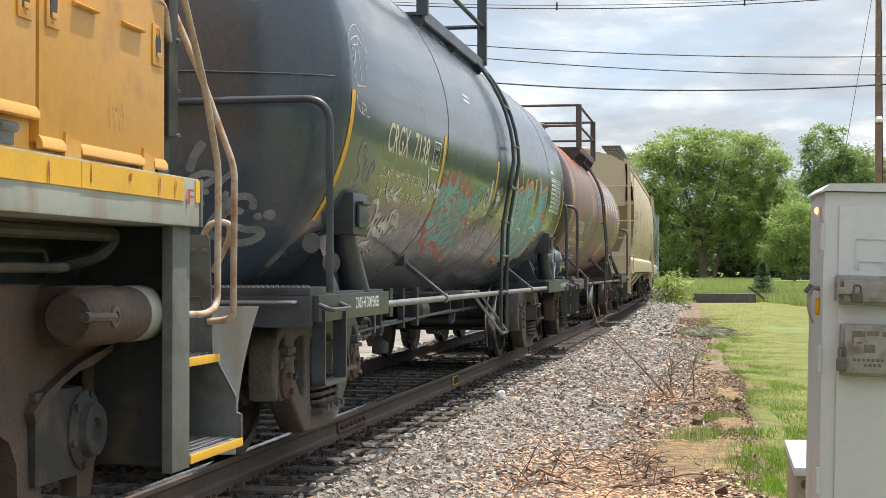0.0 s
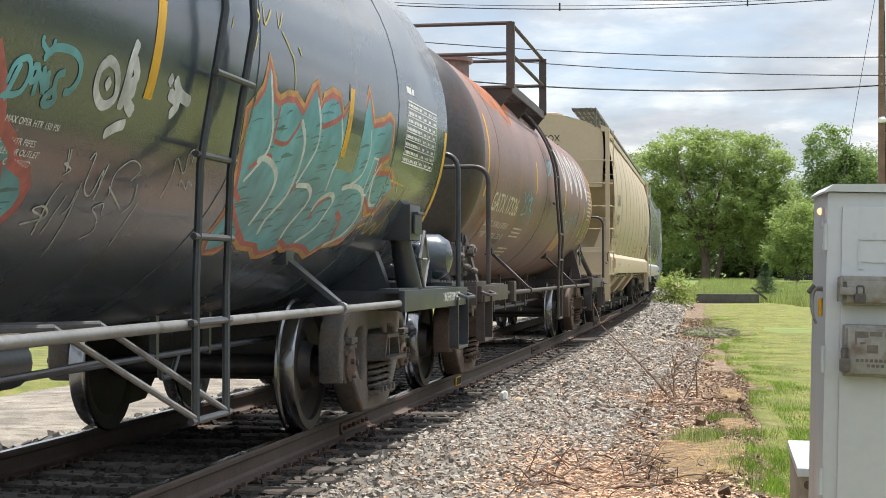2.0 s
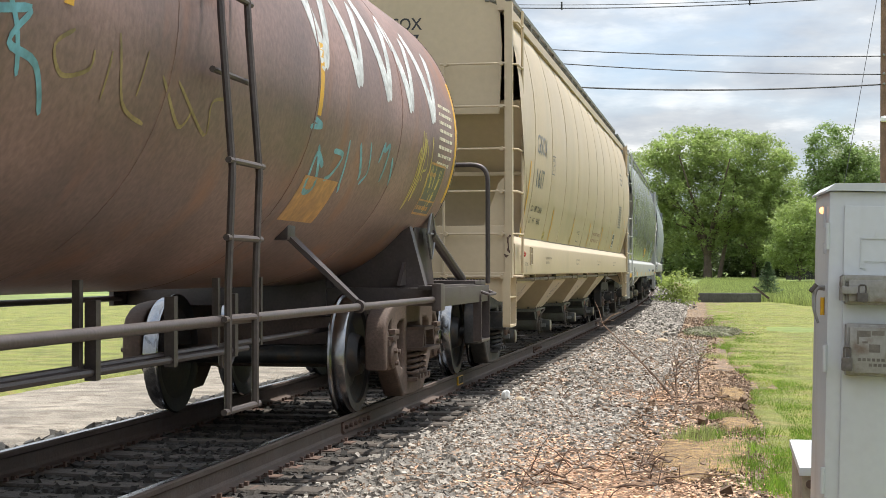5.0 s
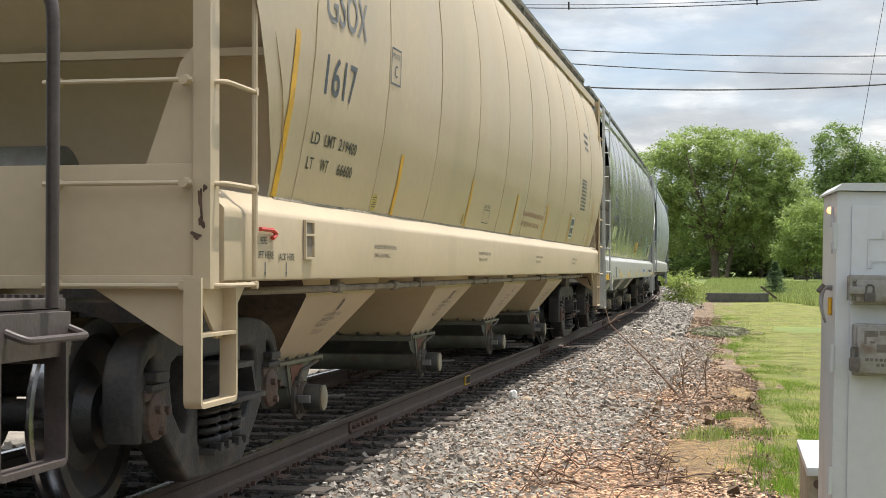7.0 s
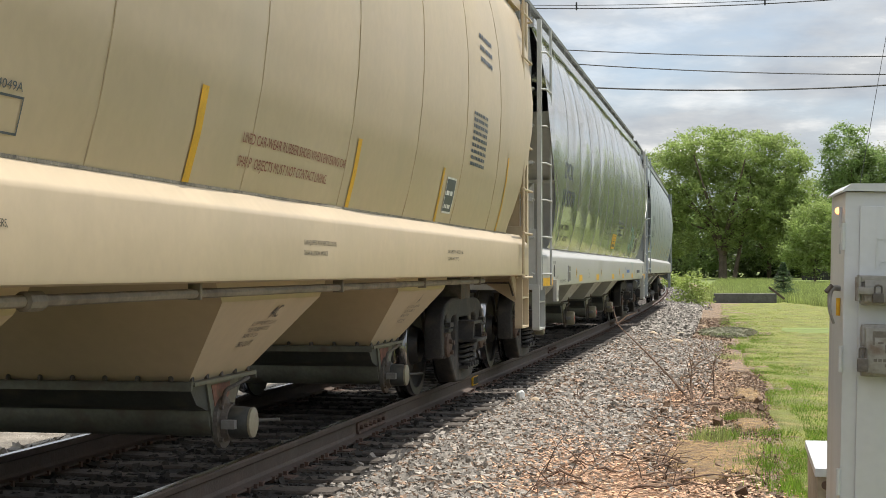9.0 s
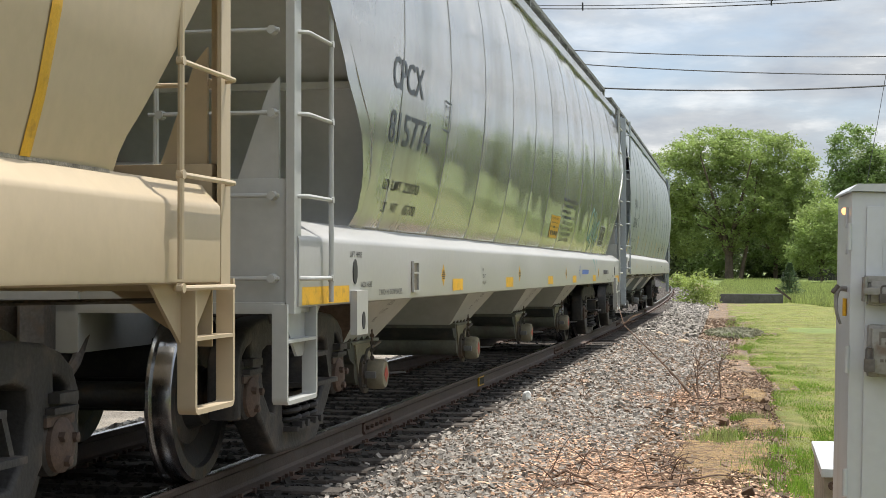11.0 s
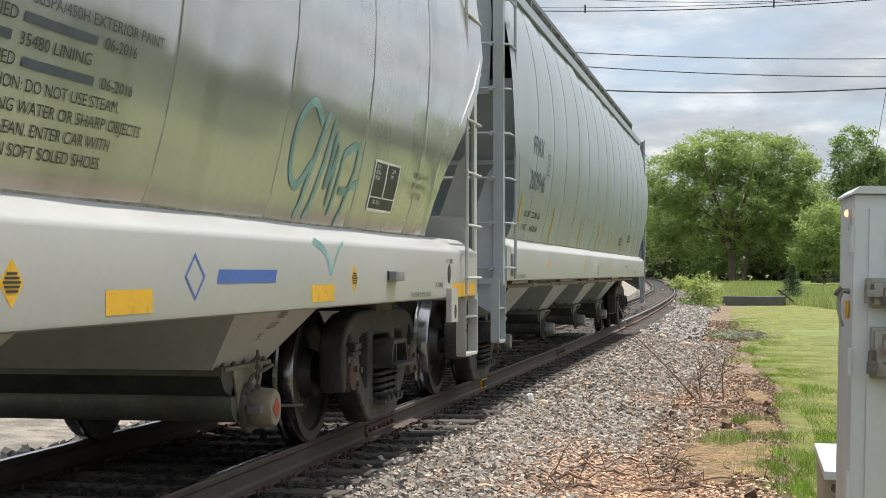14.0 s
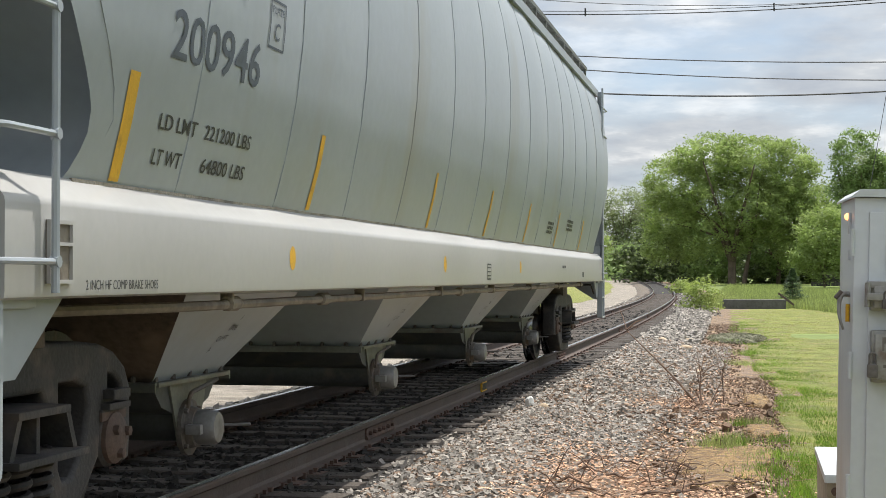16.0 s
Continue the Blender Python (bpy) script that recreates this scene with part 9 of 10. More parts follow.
for s in (64.86, 68.77, 72.75, 76.96):
    stencil("warning_diamond", [([(L(s), 1.018), (L(s) + 0.083, 1.098), (L(s), 1.178), (L(s) - 0.083, 1.098)], [(0, 1, 2, 3)])], csill, M_YELLOW, hop_c, "yellow warning diamond", 0.004)
    for z, w in ((1.128, 0.036), (1.114, 0.050), (1.100, 0.060), (1.086, 0.052), (1.072, 0.040)):
        stencil("diamond_marking", [rect(L(s) - w, L(s) + w, z - 0.004, z + 0.004, 1)], csill, M_INK, hop_c, "", 0.014)
stencil("sill_marking", [fit_text("LIFT HERE", L(62.10), L(62.38), 1.208, 0.034), fit_text("JACK HERE", L(62.34), L(62.63), 1.032, 0.034), fit_text("2 INCH HF COMP SHOES", L(62.81), L(63.45), 0.98, 0.036), fit_text("VX", L(66.58), L(66.65), 1.125, 0.03), fit_text("VENT", L(66.58), L(66.74), 1.07, 0.03), fit_text("VALVE", L(66.58), L(66.77), 1.015, 0.03),
                         fit_text("2 INCH HF COMP SHOES", L(78.44), L(79.11), 0.965, 0.034), fit_text("JACK HERE", L(79.26), L(79.55), 1.027, 0.034), fit_text("LIFT HERE", L(79.66), L(79.93), 1.203, 0.034)], csill, M_INK, hop_c)
stencil("maker_mark", [([(L(74.62), 1.085), (L(75.45), 1.085), (L(75.48), 1.145), (L(74.65), 1.145)], [(0, 1, 2, 3)])] + [([(L(74.36 + sx * 0.12), 1.115), (L(74.36), 1.115 + sz * 0.10), (L(74.36), 1.115 + sz * 0.082), (L(74.36 + sx * 0.098), 1.115)], [(0, 1, 2, 3) if sx == sz else (3, 2, 1, 0)]) for sx in (-1, 1) for sz in (-1, 1)], csill, M_BLUE, hop_c, "blue maker's mark")
# black discs on sill and lug stand in for the shaded hole insides
for s in (62.21, 79.78):
    bm = B()
    lathe(bm, [(1.44, 0.05), (1.4655, 0.05)], "x", (0, L(s), 1.125), 16)
    for v in bm.verts:
        v.co.z = 1.125 + (v.co.z - 1.125) * 1.45
    part("lift_hole", bm, M_CABLE, hop_c, "black oval disc drawn as a shaded lifting hole")
    bm = B()
    prism(bm, [(L(s) - 0.10, 0.76), (L(s) + 0.16, 0.76), (L(s) + 0.16, 1.015), (L(s) - 0.10, 1.015)], "x", 1.46, 1.50)
    lug = part("jacking_lug", bm, M_WHITE, hop_c)
    bm = B()
    lathe(bm, [(1.50, 0.035), (1.504, 0.035)], "x", (0, L(s) + 0.05, 0.84), 14)
    for v in bm.verts:
        v.co.z = 0.84 + (v.co.z - 0.84) * 1.5
    part("lug_hole", bm, M_CABLE, lug)
card_frame(hop_c, L(63.83), 1.09, M_WHITE)
bm = B()
box(bm, 1.46, 1.52, L(77.89) - 0.12, L(77.89) + 0.12, 1.08, 1.14, 0.006)
box(bm, 1.46, 1.475, L(77.89) - 0.12, L(77.89) + 0.12, 1.075, 1.145)
part("card_holder", bm, M_PIPE, hop_c)
stencil("emergency_notice", [rect(L(71.6), L(72.36), 1.525, 1.79)], surf_c, M_YELLOW, hop_c, "orange emergency notice")
for text, a, b, v, h in (("FOR CHEMICAL EMERGENCY", 71.66, 72.3, 1.742, 0.027), ("Spill, Leak, Fire, Exposure or Accident", 71.67, 72.26, 1.70, 0.02), ("CALL", 71.67, 71.82, 1.645, 0.027), ("-DAY OR NIGHT", 72.06, 72.29, 1.647, 0.018)):
    stencil("notice_lettering", [fit_text(text, L(a), L(b), v, h)], surf_c, M_INK, hop_c, "", 0.012)
stencil("notice_marking", [rect(L(71.85), L(72.03), 1.645, 1.67, 2)], surf_c, M_INK, hop_c, "", 0.012)
stencil("notice_marking", bars(L(71.66), L(72.29), 1.56, 0.05, BR), surf_c, M_INK, hop_c, "", 0.012)
for text, a, b, k in (("385PA/450H EXTERIOR PAINT", 72.86, 73.93, 0), ("APPLIED", 72.46, 72.77, 1), ("06-2016", 73.42, 73.69, 1), ("35480 LINING", 72.81, 73.34, 2), ("APPLIED", 72.51, 72.80, 3), ("06-2016", 73.44, 73.71, 3), ("CAUTION: DO NOT USE STEAM,", 72.52, 73.62, 4),
                      ("BOILING WATER OR SHARP OBJECTS", 72.55, 73.86, 5), ("TO CLEAN. ENTER CAR WITH", 72.58, 73.61, 6), ("CLEAN SOFT SOLED SHOES.", 72.60, 73.58, 7)):
    stencil("coating_lettering", [fit_text(text, L(a), L(b), 1.99 - 0.0695 * k, 0.042)], surf_c, M_INK, hop_c)
for a, b, k in ((72.44, 72.80, 0), (72.82, 73.36, 1), (72.48, 72.75, 2), (72.85, 73.38, 3)):
    stencil("coating_marking", [rect(L(a), L(b), 1.994 - 0.0695 * k, 2.026 - 0.0695 * k, 4)], surf_c, M_FADED, hop_c)
stencil("small_marking", [fit_text("EXW 10-8  H  3-10", L(78.60), L(79.08), 1.775, 0.04), fit_text("EW   8-0  H 15-1", L(78.60), L(79.03), 1.708, 0.04), fit_text("CU FT 6224", L(78.63), L(78.94), 1.64, 0.04)], surf_c, M_INK, hop_c)
stencil("inspection_panel", [rect(L(77.520), L(78.181), 1.515, 1.830)], surf_c, M_WLET, hop_c, "black and white inspection panel")
stencil("inspection_marking", [rect(L(77.549), L(78.152), 1.532, 1.598), rect(L(77.549), L(77.843), 1.606, 1.814), rect(L(77.873), L(78.152), 1.606, 1.814)], surf_c, M_INK, hop_c, "", 0.012)
stencil("inspection_text", [fit_text("DB-10", L(77.579), L(77.682), 1.776, 0.026), fit_text("DB-20-L", L(77.579), L(77.711), 1.743, 0.026), fit_text("BPL-80", L(77.579), L(77.696), 1.710, 0.026), fit_text("LUB", L(77.976), L(78.064), 1.768, 0.026), fit_text("NO", L(77.976), L(78.035), 1.731, 0.026), fit_text("06-2016", L(77.638), L(77.814), 1.561, 0.026)], surf_c, M_WLET, hop_c, "", 0.015)
tl = [[(76.25, 1.92), (76.05, 2.02), (75.85, 1.9), (75.83, 1.68), (76.00, 1.58), (76.18, 1.72)], [(76.35, 2.0), (76.20, 1.7), (76.10, 1.42)], [(76.48, 1.98), (76.35, 1.6), (76.26, 1.42)], [(76.55, 1.9), (76.50, 1.6), (76.62, 1.8)], [(76.62, 1.85), (76.60, 1.5)], [(76.75, 1.8), (76.70, 1.45)], [(76.75, 1.8), (77.05, 1.86), (77.00, 1.62), (76.80, 1.6)], [(77.00, 1.62), (77.22, 1.66)], [(77.00, 1.62), (76.92, 1.4)]]
stencil("spray_paint", [stroke(curve([(L(a), b) for a, b in q]), 0.05) for q in tl], surf_c, M_TEALFADE, hop_c, "thin teal sprayed tag", 0.010)
stencil("spray_paint", [stroke(curve([(L(76.10), 1.30), (L(76.35), 1.24), (L(76.45), 1.12)]), 0.04), stroke(curve([(L(76.45), 1.12), (L(76.60), 1.25), (L(76.70), 1.3)]), 0.03)], csill, M_TEALFADE, hop_c, "", 0.006)
for c in (-6.34, -2.27, 1.66, 5.66):
    for k, (text, a, b) in enumerate((("1353", 0.12, 0.28), ("CU FT", 0.06, 0.24), ("BC", 0.02, 0.10))):
        stencil("bay_lettering", [fit_text(text, c + a, c + b, 0.87 - 0.06 * k, 0.036)], bay_side, M_INK, hop_c)

# pale grey hopper
L = lambda s: s - F_MID
stencil("car_number", [fit_text("200946", L(83.88), L(84.93), 1.99, 0.195), fit_text("FPAX", L(83.95), L(84.68), 2.35, 0.19)], surf_f, M_FADED, hop_f, "blue-grey car number")
stencil("weight_marking", [fit_text("LD LMT", L(83.89), L(84.30), 1.71, 0.062), fit_text("221200 LBS", L(84.39), L(84.97), 1.71, 0.062), fit_text("LT WT", L(83.90), L(84.20), 1.572, 0.062), fit_text("64800 LBS", L(84.43), L(84.98), 1.572, 0.062)], surf_f, M_INK, hop_f)
stencil("plate_marking", outline(L(85.0), L(85.24), 2.19, 2.42, 0.012) + [fit_text("PLATE", L(85.03), L(85.21), 2.355, 0.035), fit_text("C", L(85.08), L(85.16), 2.235, 0.08)], surf_f, M_FADED, hop_f)
stencil("reflective_stripe", [rect(L(83.59) - 0.045, L(83.59) + 0.045, 1.485, 1.896, 10)], surf_f, M_YELLOW, hop_f, "yellow reflective stripe")
for s in (86.12, 89.2, 91.6, 94.0, 96.5, 99.1):
    stencil("reflective_stripe", [rect(L(s) - 0.035, L(s) + 0.035, 1.485, 1.88, 8)], surf_f, M_YELLOW, hop_f, "yellow reflective stripe")
stencil("small_marking", sum([bars(L(95.6), L(96.1), 1.72 - 0.05 * k, 0.035, BR) for k in range(3)], []) + sum([bars(L(97.3), L(97.9), 1.80 - 0.05 * k, 0.035, BR) for k in range(3)], []), surf_f, M_INK, hop_f)
stencil("sill_marking", [fit_text("2 INCH HF COMP BRAKE SHOES", L(83.15), L(83.81), 1.083, 0.034)] + outline(L(91.35), L(91.55), 1.10, 1.24, 0.012) + [rect(L(91.35), L(91.55), 1.13 + 0.035 * k, 1.14 + 0.035 * k, 1) for k in range(3)] + bars(L(96.7), L(97.1), 1.23, 0.03, BR) + [rect(L(98.9), L(99.1), 1.12, 1.19, 1)], sill, M_INK, hop_f)
for q in (85.59, 89.49, 93.3):
    stencil("warning_disc", [blob(L(q), 1.22, 0.05, 0.06, 0, 0)[0]], sill, M_YELLOW, hop_f, "yellow warning disc")
card_frame(hop_f, L(82.93), 1.21, M_WHITE)
for c in (-6.55, -2.52, 1.56, 5.5):
    for k, (text, a, b) in enumerate((("A", 0.27, 0.295), ("1708", 0.20, 0.31), ("CU FT", 0.12, 0.27), ("A", 0.10, 0.14))):
        stencil("bay_lettering", [fit_text(text, c + a, c + b, 0.90 - 0.055 * k, 0.03)], bay_side, M_INK, hop_f)


# ---- locomotive: its rear end passes at the start ----
loco = thing("locomotive", "orange-yellow diesel locomotive with a grey frame", "locomotive")
LO_MID = -3.0
CARS.append((loco, LO_MID, 6.5))
END = 6.38 - LO_MID
SKIN = lambda u, v, d: (1.508 + d, u, v)
bm = B()
box(bm, -1.50, 1.50, -9.3, END, 1.315, 1.52, 0.010)
part("frame", bm, M_LOCOGREY, loco, "grey side sill streaked with rust")
for k in range(24):
    y1 = END - 0.225 - 0.52 * k
    bm = B()
    box(bm, 1.50, 1.504 + 0.002 * (k % 2), y1 - 0.53, y1, 1.418, 1.512)
    part("stripe", bm, M_LOCOSTRIPE, loco, "yellow reflective stripe")
bm = B()
box(bm, 1.50, 1.505, END - 0.085, END - 0.03, 1.418, 1.512)
part("stripe", bm, M_LOCOSTRIPE, loco, "yellow reflective stripe")
bm = B()
box(bm, 1.30, 1.50, END, END + 0.006, 1.42, 1.51)
part("stripe", bm, M_LOCOSTRIPE, loco, "yellow reflective stripe")
bm = B()
box(bm, 1.492, 1.509, END - 0.028, END - 0.002, 1.315, 1.52, 0.006)
part("corner_bead", bm, M_STEPGREY, loco, "scraped corner bead")
stencil("end_letter", [fit_text("F", END - 0.195, END - 0.125, 1.405, 0.066)], SKIN, M_RED, loco, "red letter")
for y0, w, h in ((END - 0.83, 0.013, 0.018), (END - 0.52, 0.008, 0.03), (END - 0.34, 0.006, 0.035), (END - 1.55, 0.007, 0.04), (END - 1.2, 0.005, 0.03)):
    stencil("rust_run", [blob(y0, 1.50 - h, w, h, 0.0, 0.35, 18, int(y0 * 50))[0]], SKIN, M_ORANGERUST, loco, "thin rust run", 0.006)
bm = B()
box(bm, -1.36, 1.36, -9.0, END - 0.20, 1.52, 3.9, 0.03)
part("hood", bm, M_LOCO, loco, "orange-yellow hood")
for k in range(6):
    # tall end door, then doors over a lower strip of small covers
    y1 = END - 0.195 - 1.235 * k
    z0 = 1.57 if k == 0 else 1.665
    bm = B()
    box(bm, 1.36, 1.405, y1 - 1.21, y1, z0, 2.86, 0.008)
    d = part("access_door", bm, M_LOCO, loco)
    for yl, zl in ((y1 - 1.11, 2.06), (y1 - 0.095, 2.06), (y1 - 1.11, 2.66), (y1 - 0.095, 2.66)):
        bm = B()
        box(bm, 1.403, 1.412, yl - 0.055, yl + 0.055, zl - 0.085, zl + 0.085, 0.003)
        for q in (-0.065, 0.07):
            lathe(bm, [(1.412, 0.006), (1.416, 0.005)], "x", (0, yl, zl + q), 8)
        plate = part("latch", bm, M_LOCO, d, "recessed spring latch")
        # a thin dark plate stands in for the shaded latch opening
        bm = B()
        prism(bm, [(yl - 0.026, zl - 0.05), (yl + 0.026, zl - 0.05), (yl + 0.030, zl + 0.02), (yl + 0.018, zl + 0.045), (yl - 0.018, zl + 0.045), (yl - 0.030, zl + 0.02)], "x", 1.4118, 1.4135)
        part("latch_recess", bm, M_LOCODARK, plate, "dark plate drawn as the shaded latch opening")
        bm = B()
        box(bm, 1.411, 1.418, yl - 0.020, yl + 0.020, zl - 0.052, zl - 0.030, 0.003)
        tube(bm, [(1.414, yl - 0.014, zl + 0.070), (1.414, yl - 0.014, zl + 0.035)], 0.003, 6)
        tube(bm, [(1.414, yl + 0.014, zl + 0.070), (1.414, yl + 0.014, zl + 0.035)], 0.003, 6)
        part("latch_spring", bm, M_LOCO, plate)
    for q in (0.37, 0.835):
        bm = B()
        prism(bm, [(1.40, 2.086), (1.424, 2.088), (1.427, 2.094), (1.40, 2.108)], "y", y1 - q - 0.105, y1 - q + 0.105)
        part("drip_lip", bm, M_LOCO, d, "small drip lip")
    lips = ((1.215, 1.02), (0.88, 0.26), (0.15, 0.0)) if k == 0 else ((1.215, 0.0),)
    for a, b in lips:
        bm = B()
        prism(bm, [(1.395, z0 + 0.026), (1.407, z0 + 0.022), (1.420, z0 + 0.004), (1.422, z0 - 0.018), (1.414, z0 - 0.022), (1.398, z0 - 0.022)], "y", y1 - a, y1 - b)
        part("bottom_lip", bm, M_LOCO, d, "rolled bottom lip")
    if k == 0:
        for q, w in ((0.95, 0.075), (0.205, 0.07)):
            bm = B()
            prism(bm, [(y1 - q - w, 1.528), (y1 - q + w, 1.528), (y1 - q + w * 0.9, 1.60), (y1 - q - w * 0.2, 1.598), (y1 - q - w * 0.8, 1.622)], "x", 1.405, 1.416)
            part("hinge_lug", bm, M_LOCO, d, "chipped hinge lug")
    else:
        bm = B()
        box(bm, 1.36, 1.385, y1 - 1.2, y1 - 0.01, 1.522, 1.655, 0.006)
        strip_cover = part("lower_cover", bm, M_LOCO, loco)
        bm = B()
        lathe(bm, [(y1 - 0.26, 0.012), (y1 - 0.25, 0.018), (y1 - 0.14, 0.018), (y1 - 0.13, 0.012)], "y", (1.395, 0, 1.605), 10)
        box(bm, 1.385, 1.398, y1 - 0.25, y1 - 0.15, 1.545, 1.60, 0.004)
        part("hinge", bm, M_STEPGREY, strip_cover, "greasy steel hinge")
stencil("scratch_mark", scrawl(END - 0.80, END - 0.64, 1.64, 1.80, 5, 0.002, 4), lambda u, v, d: (1.406 + d, u, v), M_RUST, loco, "faint rusty scratches")
bm = B()
box(bm, 1.28, 1.375, END - 0.185, END - 0.05, 1.52, 3.8, 0.008)
box(bm, 1.375, 1.40, END - 0.13, END - 0.02, 1.70, 2.9, 0.005)
corner = part("corner_post", bm, M_LOCODARK, loco)
for z in (1.71, 1.90, 2.12):
    bm = B()
    lathe(bm, [(1.40, 0.012), (1.412, 0.010)], "x", (0, END - 0.03, z), 6)
    part("bolt", bm, M_STEPGREY, corner)
bm = B()
tube(bm, rounded([(1.15, END - 0.75, 2.25), (1.385, END - 0.60, 2.245), (1.395, END - 0.17, 2.25), (1.395, END - 0.12, 2.1)], 0.06), 0.016, 10)
part("top_rail", bm, M_HANDRAIL, loco, "worn bent handrail with rust showing")
bm = B()
tube(bm, rounded([(1.44, END - 0.40, 2.68), (1.46, END - 0.11, 2.28), (1.46, END + 0.14, 1.963), (1.46, END + 0.345, 1.60), (1.46, END + 0.335, 0.965), (1.46, END + 0.17, 0.935), (1.44, END - 0.06, 0.94)], 0.07, 5), 0.0155, 12)
part("handrail", bm, M_HANDRAIL, loco, "worn bent handrail with rust showing")
bm = B()
tube(bm, rounded([(1.06, END + 0.69, 2.50), (1.152, END + 0.70, 2.29), (1.254, END + 0.70, 2.057), (1.421, END + 0.70, 1.618), (1.416, END + 0.70, 0.91), (1.37, END + 0.70, 0.89), (1.29, END + 0.69, 0.885)], 0.06, 5), 0.0165, 12)
part("handrail", bm, M_HANDRAIL, loco, "worn bent handrail with rust showing")
bm = B()
tube(bm, rounded([(1.25, END + 0.74, 1.20), (1.25, END + 0.74, 1.30), (1.29, END + 0.74, 1.358), (1.386, END + 0.74, 1.358), (1.385, END + 0.74, 1.28), (1.30, END + 0.74, 1.12)], 0.045), 0.016, 8)
part("grab_iron", bm, M_HANDRAIL, loco)
bm = B()
prism(bm, [(-1.0, 0.30), (1.298, 0.30), (1.205, 0.80), (1.16, 0.94), (1.16, 1.315), (-1.0, 1.315)], "y", END - 0.09, END - 0.06)
prism(bm, [(1.298, 0.30), (1.42, 0.30), (1.42, 1.315), (1.16, 1.315), (1.16, 0.94), (1.205, 0.80)], "y", END - 0.09, END - 0.06)
part("end_bulkhead", bm, M_LOCODARK, loco, "grimy black end bulkhead")
bm = B()
box(bm, 1.415, 1.462, END - 0.25, END - 0.04, 0.285, 1.315, 0.006)
box(bm, 1.36, 1.452, END - 0.046, END - 0.034, 0.30, 1.315, 0.003)
part("step_side", bm, M_STEPGREY, loco, "scuffed grey step post")
# step well: back wall and a notched end plate, its sunlit edge drawn in pale bars
bm = B()
box(bm, 1.0, 1.02, END - 0.06, END + 0.70, 0.32, 1.30, 0.004)
well = part("step_well", bm, M_LOCODARK, loco)
bm = B()
prism(bm, [(1.0, 0.33), (1.46, 0.33), (1.46, 0.44), (1.45, 0.452), (1.432, 0.454), (1.432, 0.53), (1.317, 0.74), (1.30, 1.28), (1.285, 1.30), (1.0, 1.30)], "y", END + 0.69, END + 0.70)
wall_end = part("end_plate", bm, M_STEPGREY, well, "grey notched step plate")
for x, z in ((1.223, 1.22), (1.277, 1.22), (1.26, 0.845)):
    bm = B()
    lathe(bm, [(END + 0.69, 0.016), (END + 0.678, 0.014), (END + 0.676, 0.004)], "y", (x, 0, z), 6)
    part("bolt", bm, M_STEPGREY, wall_end)
bm = B()
for (a, b), (c, d) in zip(((1.46, 0.34), (1.46, 0.445), (1.434, 0.456), (1.434, 0.53), (1.319, 0.74)), ((1.46, 0.445), (1.434, 0.456), (1.434, 0.53), (1.319, 0.74), (1.315, 0.80))):
    tube(bm, [(a, END + 0.687, b), (c, END + 0.687, d)], 0.0055, 6)
part("worn_edge", bm, M_PIPE, wall_end, "pale bars painted as the plate's sunlit edge")
for z, y0, y1, x0, x1 in ((0.315, END - 0.04, END + 0.685, 1.02, 1.46), (0.712, END - 0.03, END + 0.685, 1.02, 1.345)):
    bm = B()
    box(bm, x0, x1, y0, y1, z, z + 0.020)
    nx, ny = int((x1 - x0) / 0.045), int((y1 - y0) / 0.045)
    for i in range(nx):
        for j in range(ny):
            a, b = x0 + 0.012 + (x1 - x0 - 0.02) * i / nx, y0 + 0.01 + (y1 - y0 - 0.02) * (j + 0.5 * (i % 2)) / ny
            prism(bm, [(a, b), (a + 0.022, b), (a + 0.017, b + 0.017), (a + 0.005, b + 0.017)], "z", z + 0.019, z + 0.028)
    st = part("step_tread", bm, M_PIPE, loco, "grated step")
    bm = B()
    box(bm, x1, x1 + 0.010, y0, y1, z - 0.016, z + 0.022, 0.003)
    part("step_edge", bm, M_LOCOSTRIPE, st, "yellow step edge")
# swept pilot plate, curving in towards the rail
bm = B()
rings = []
for k in range(11):
    f = k / 10
    z = 0.953 - 0.72 * f
    xo = 1.372 + 0.087 * (1 - f) ** 2.2
    ya = END + 0.97 - 0.10 * math.sin(math.pi * 0.5 * f)
    ring = []
    for q in range(9):
        h = q / 8
        ring.append((xo - 1.25 * h, ya - 0.26 * math.sin(math.pi * 0.5 * h) + 0.10 * (1 - f) * h, z - 0.015 * h * (k == 0)))
    rings.append(([bm.verts.new(p) for p in ring], [bm.verts.new((p[0] - 0.004, p[1] + 0.016, p[2])) for p in ring]))
for (a, c), (b, d) in zip(rings, rings[1:]):
    for q in range(8):
        bm.faces.new((a[q], a[q + 1], b[q + 1], b[q]))
        bm.faces.new((c[q], d[q], d[q + 1], c[q + 1]))
    bm.faces.new((a[0], b[0], d[0], c[0]))
    bm.faces.new((a[8], c[8], d[8], b[8]))
for a, c in (rings[0], rings[-1]):
    for q in range(8):
        bm.faces.new((a[q], c[q], c[q + 1], a[q + 1]))
part("pilot", bm, M_LOCOGREY, loco, "curved pale grey pilot plate", smooth=60)
coupler(loco, END + 0.75, 1, M_TRUCK)
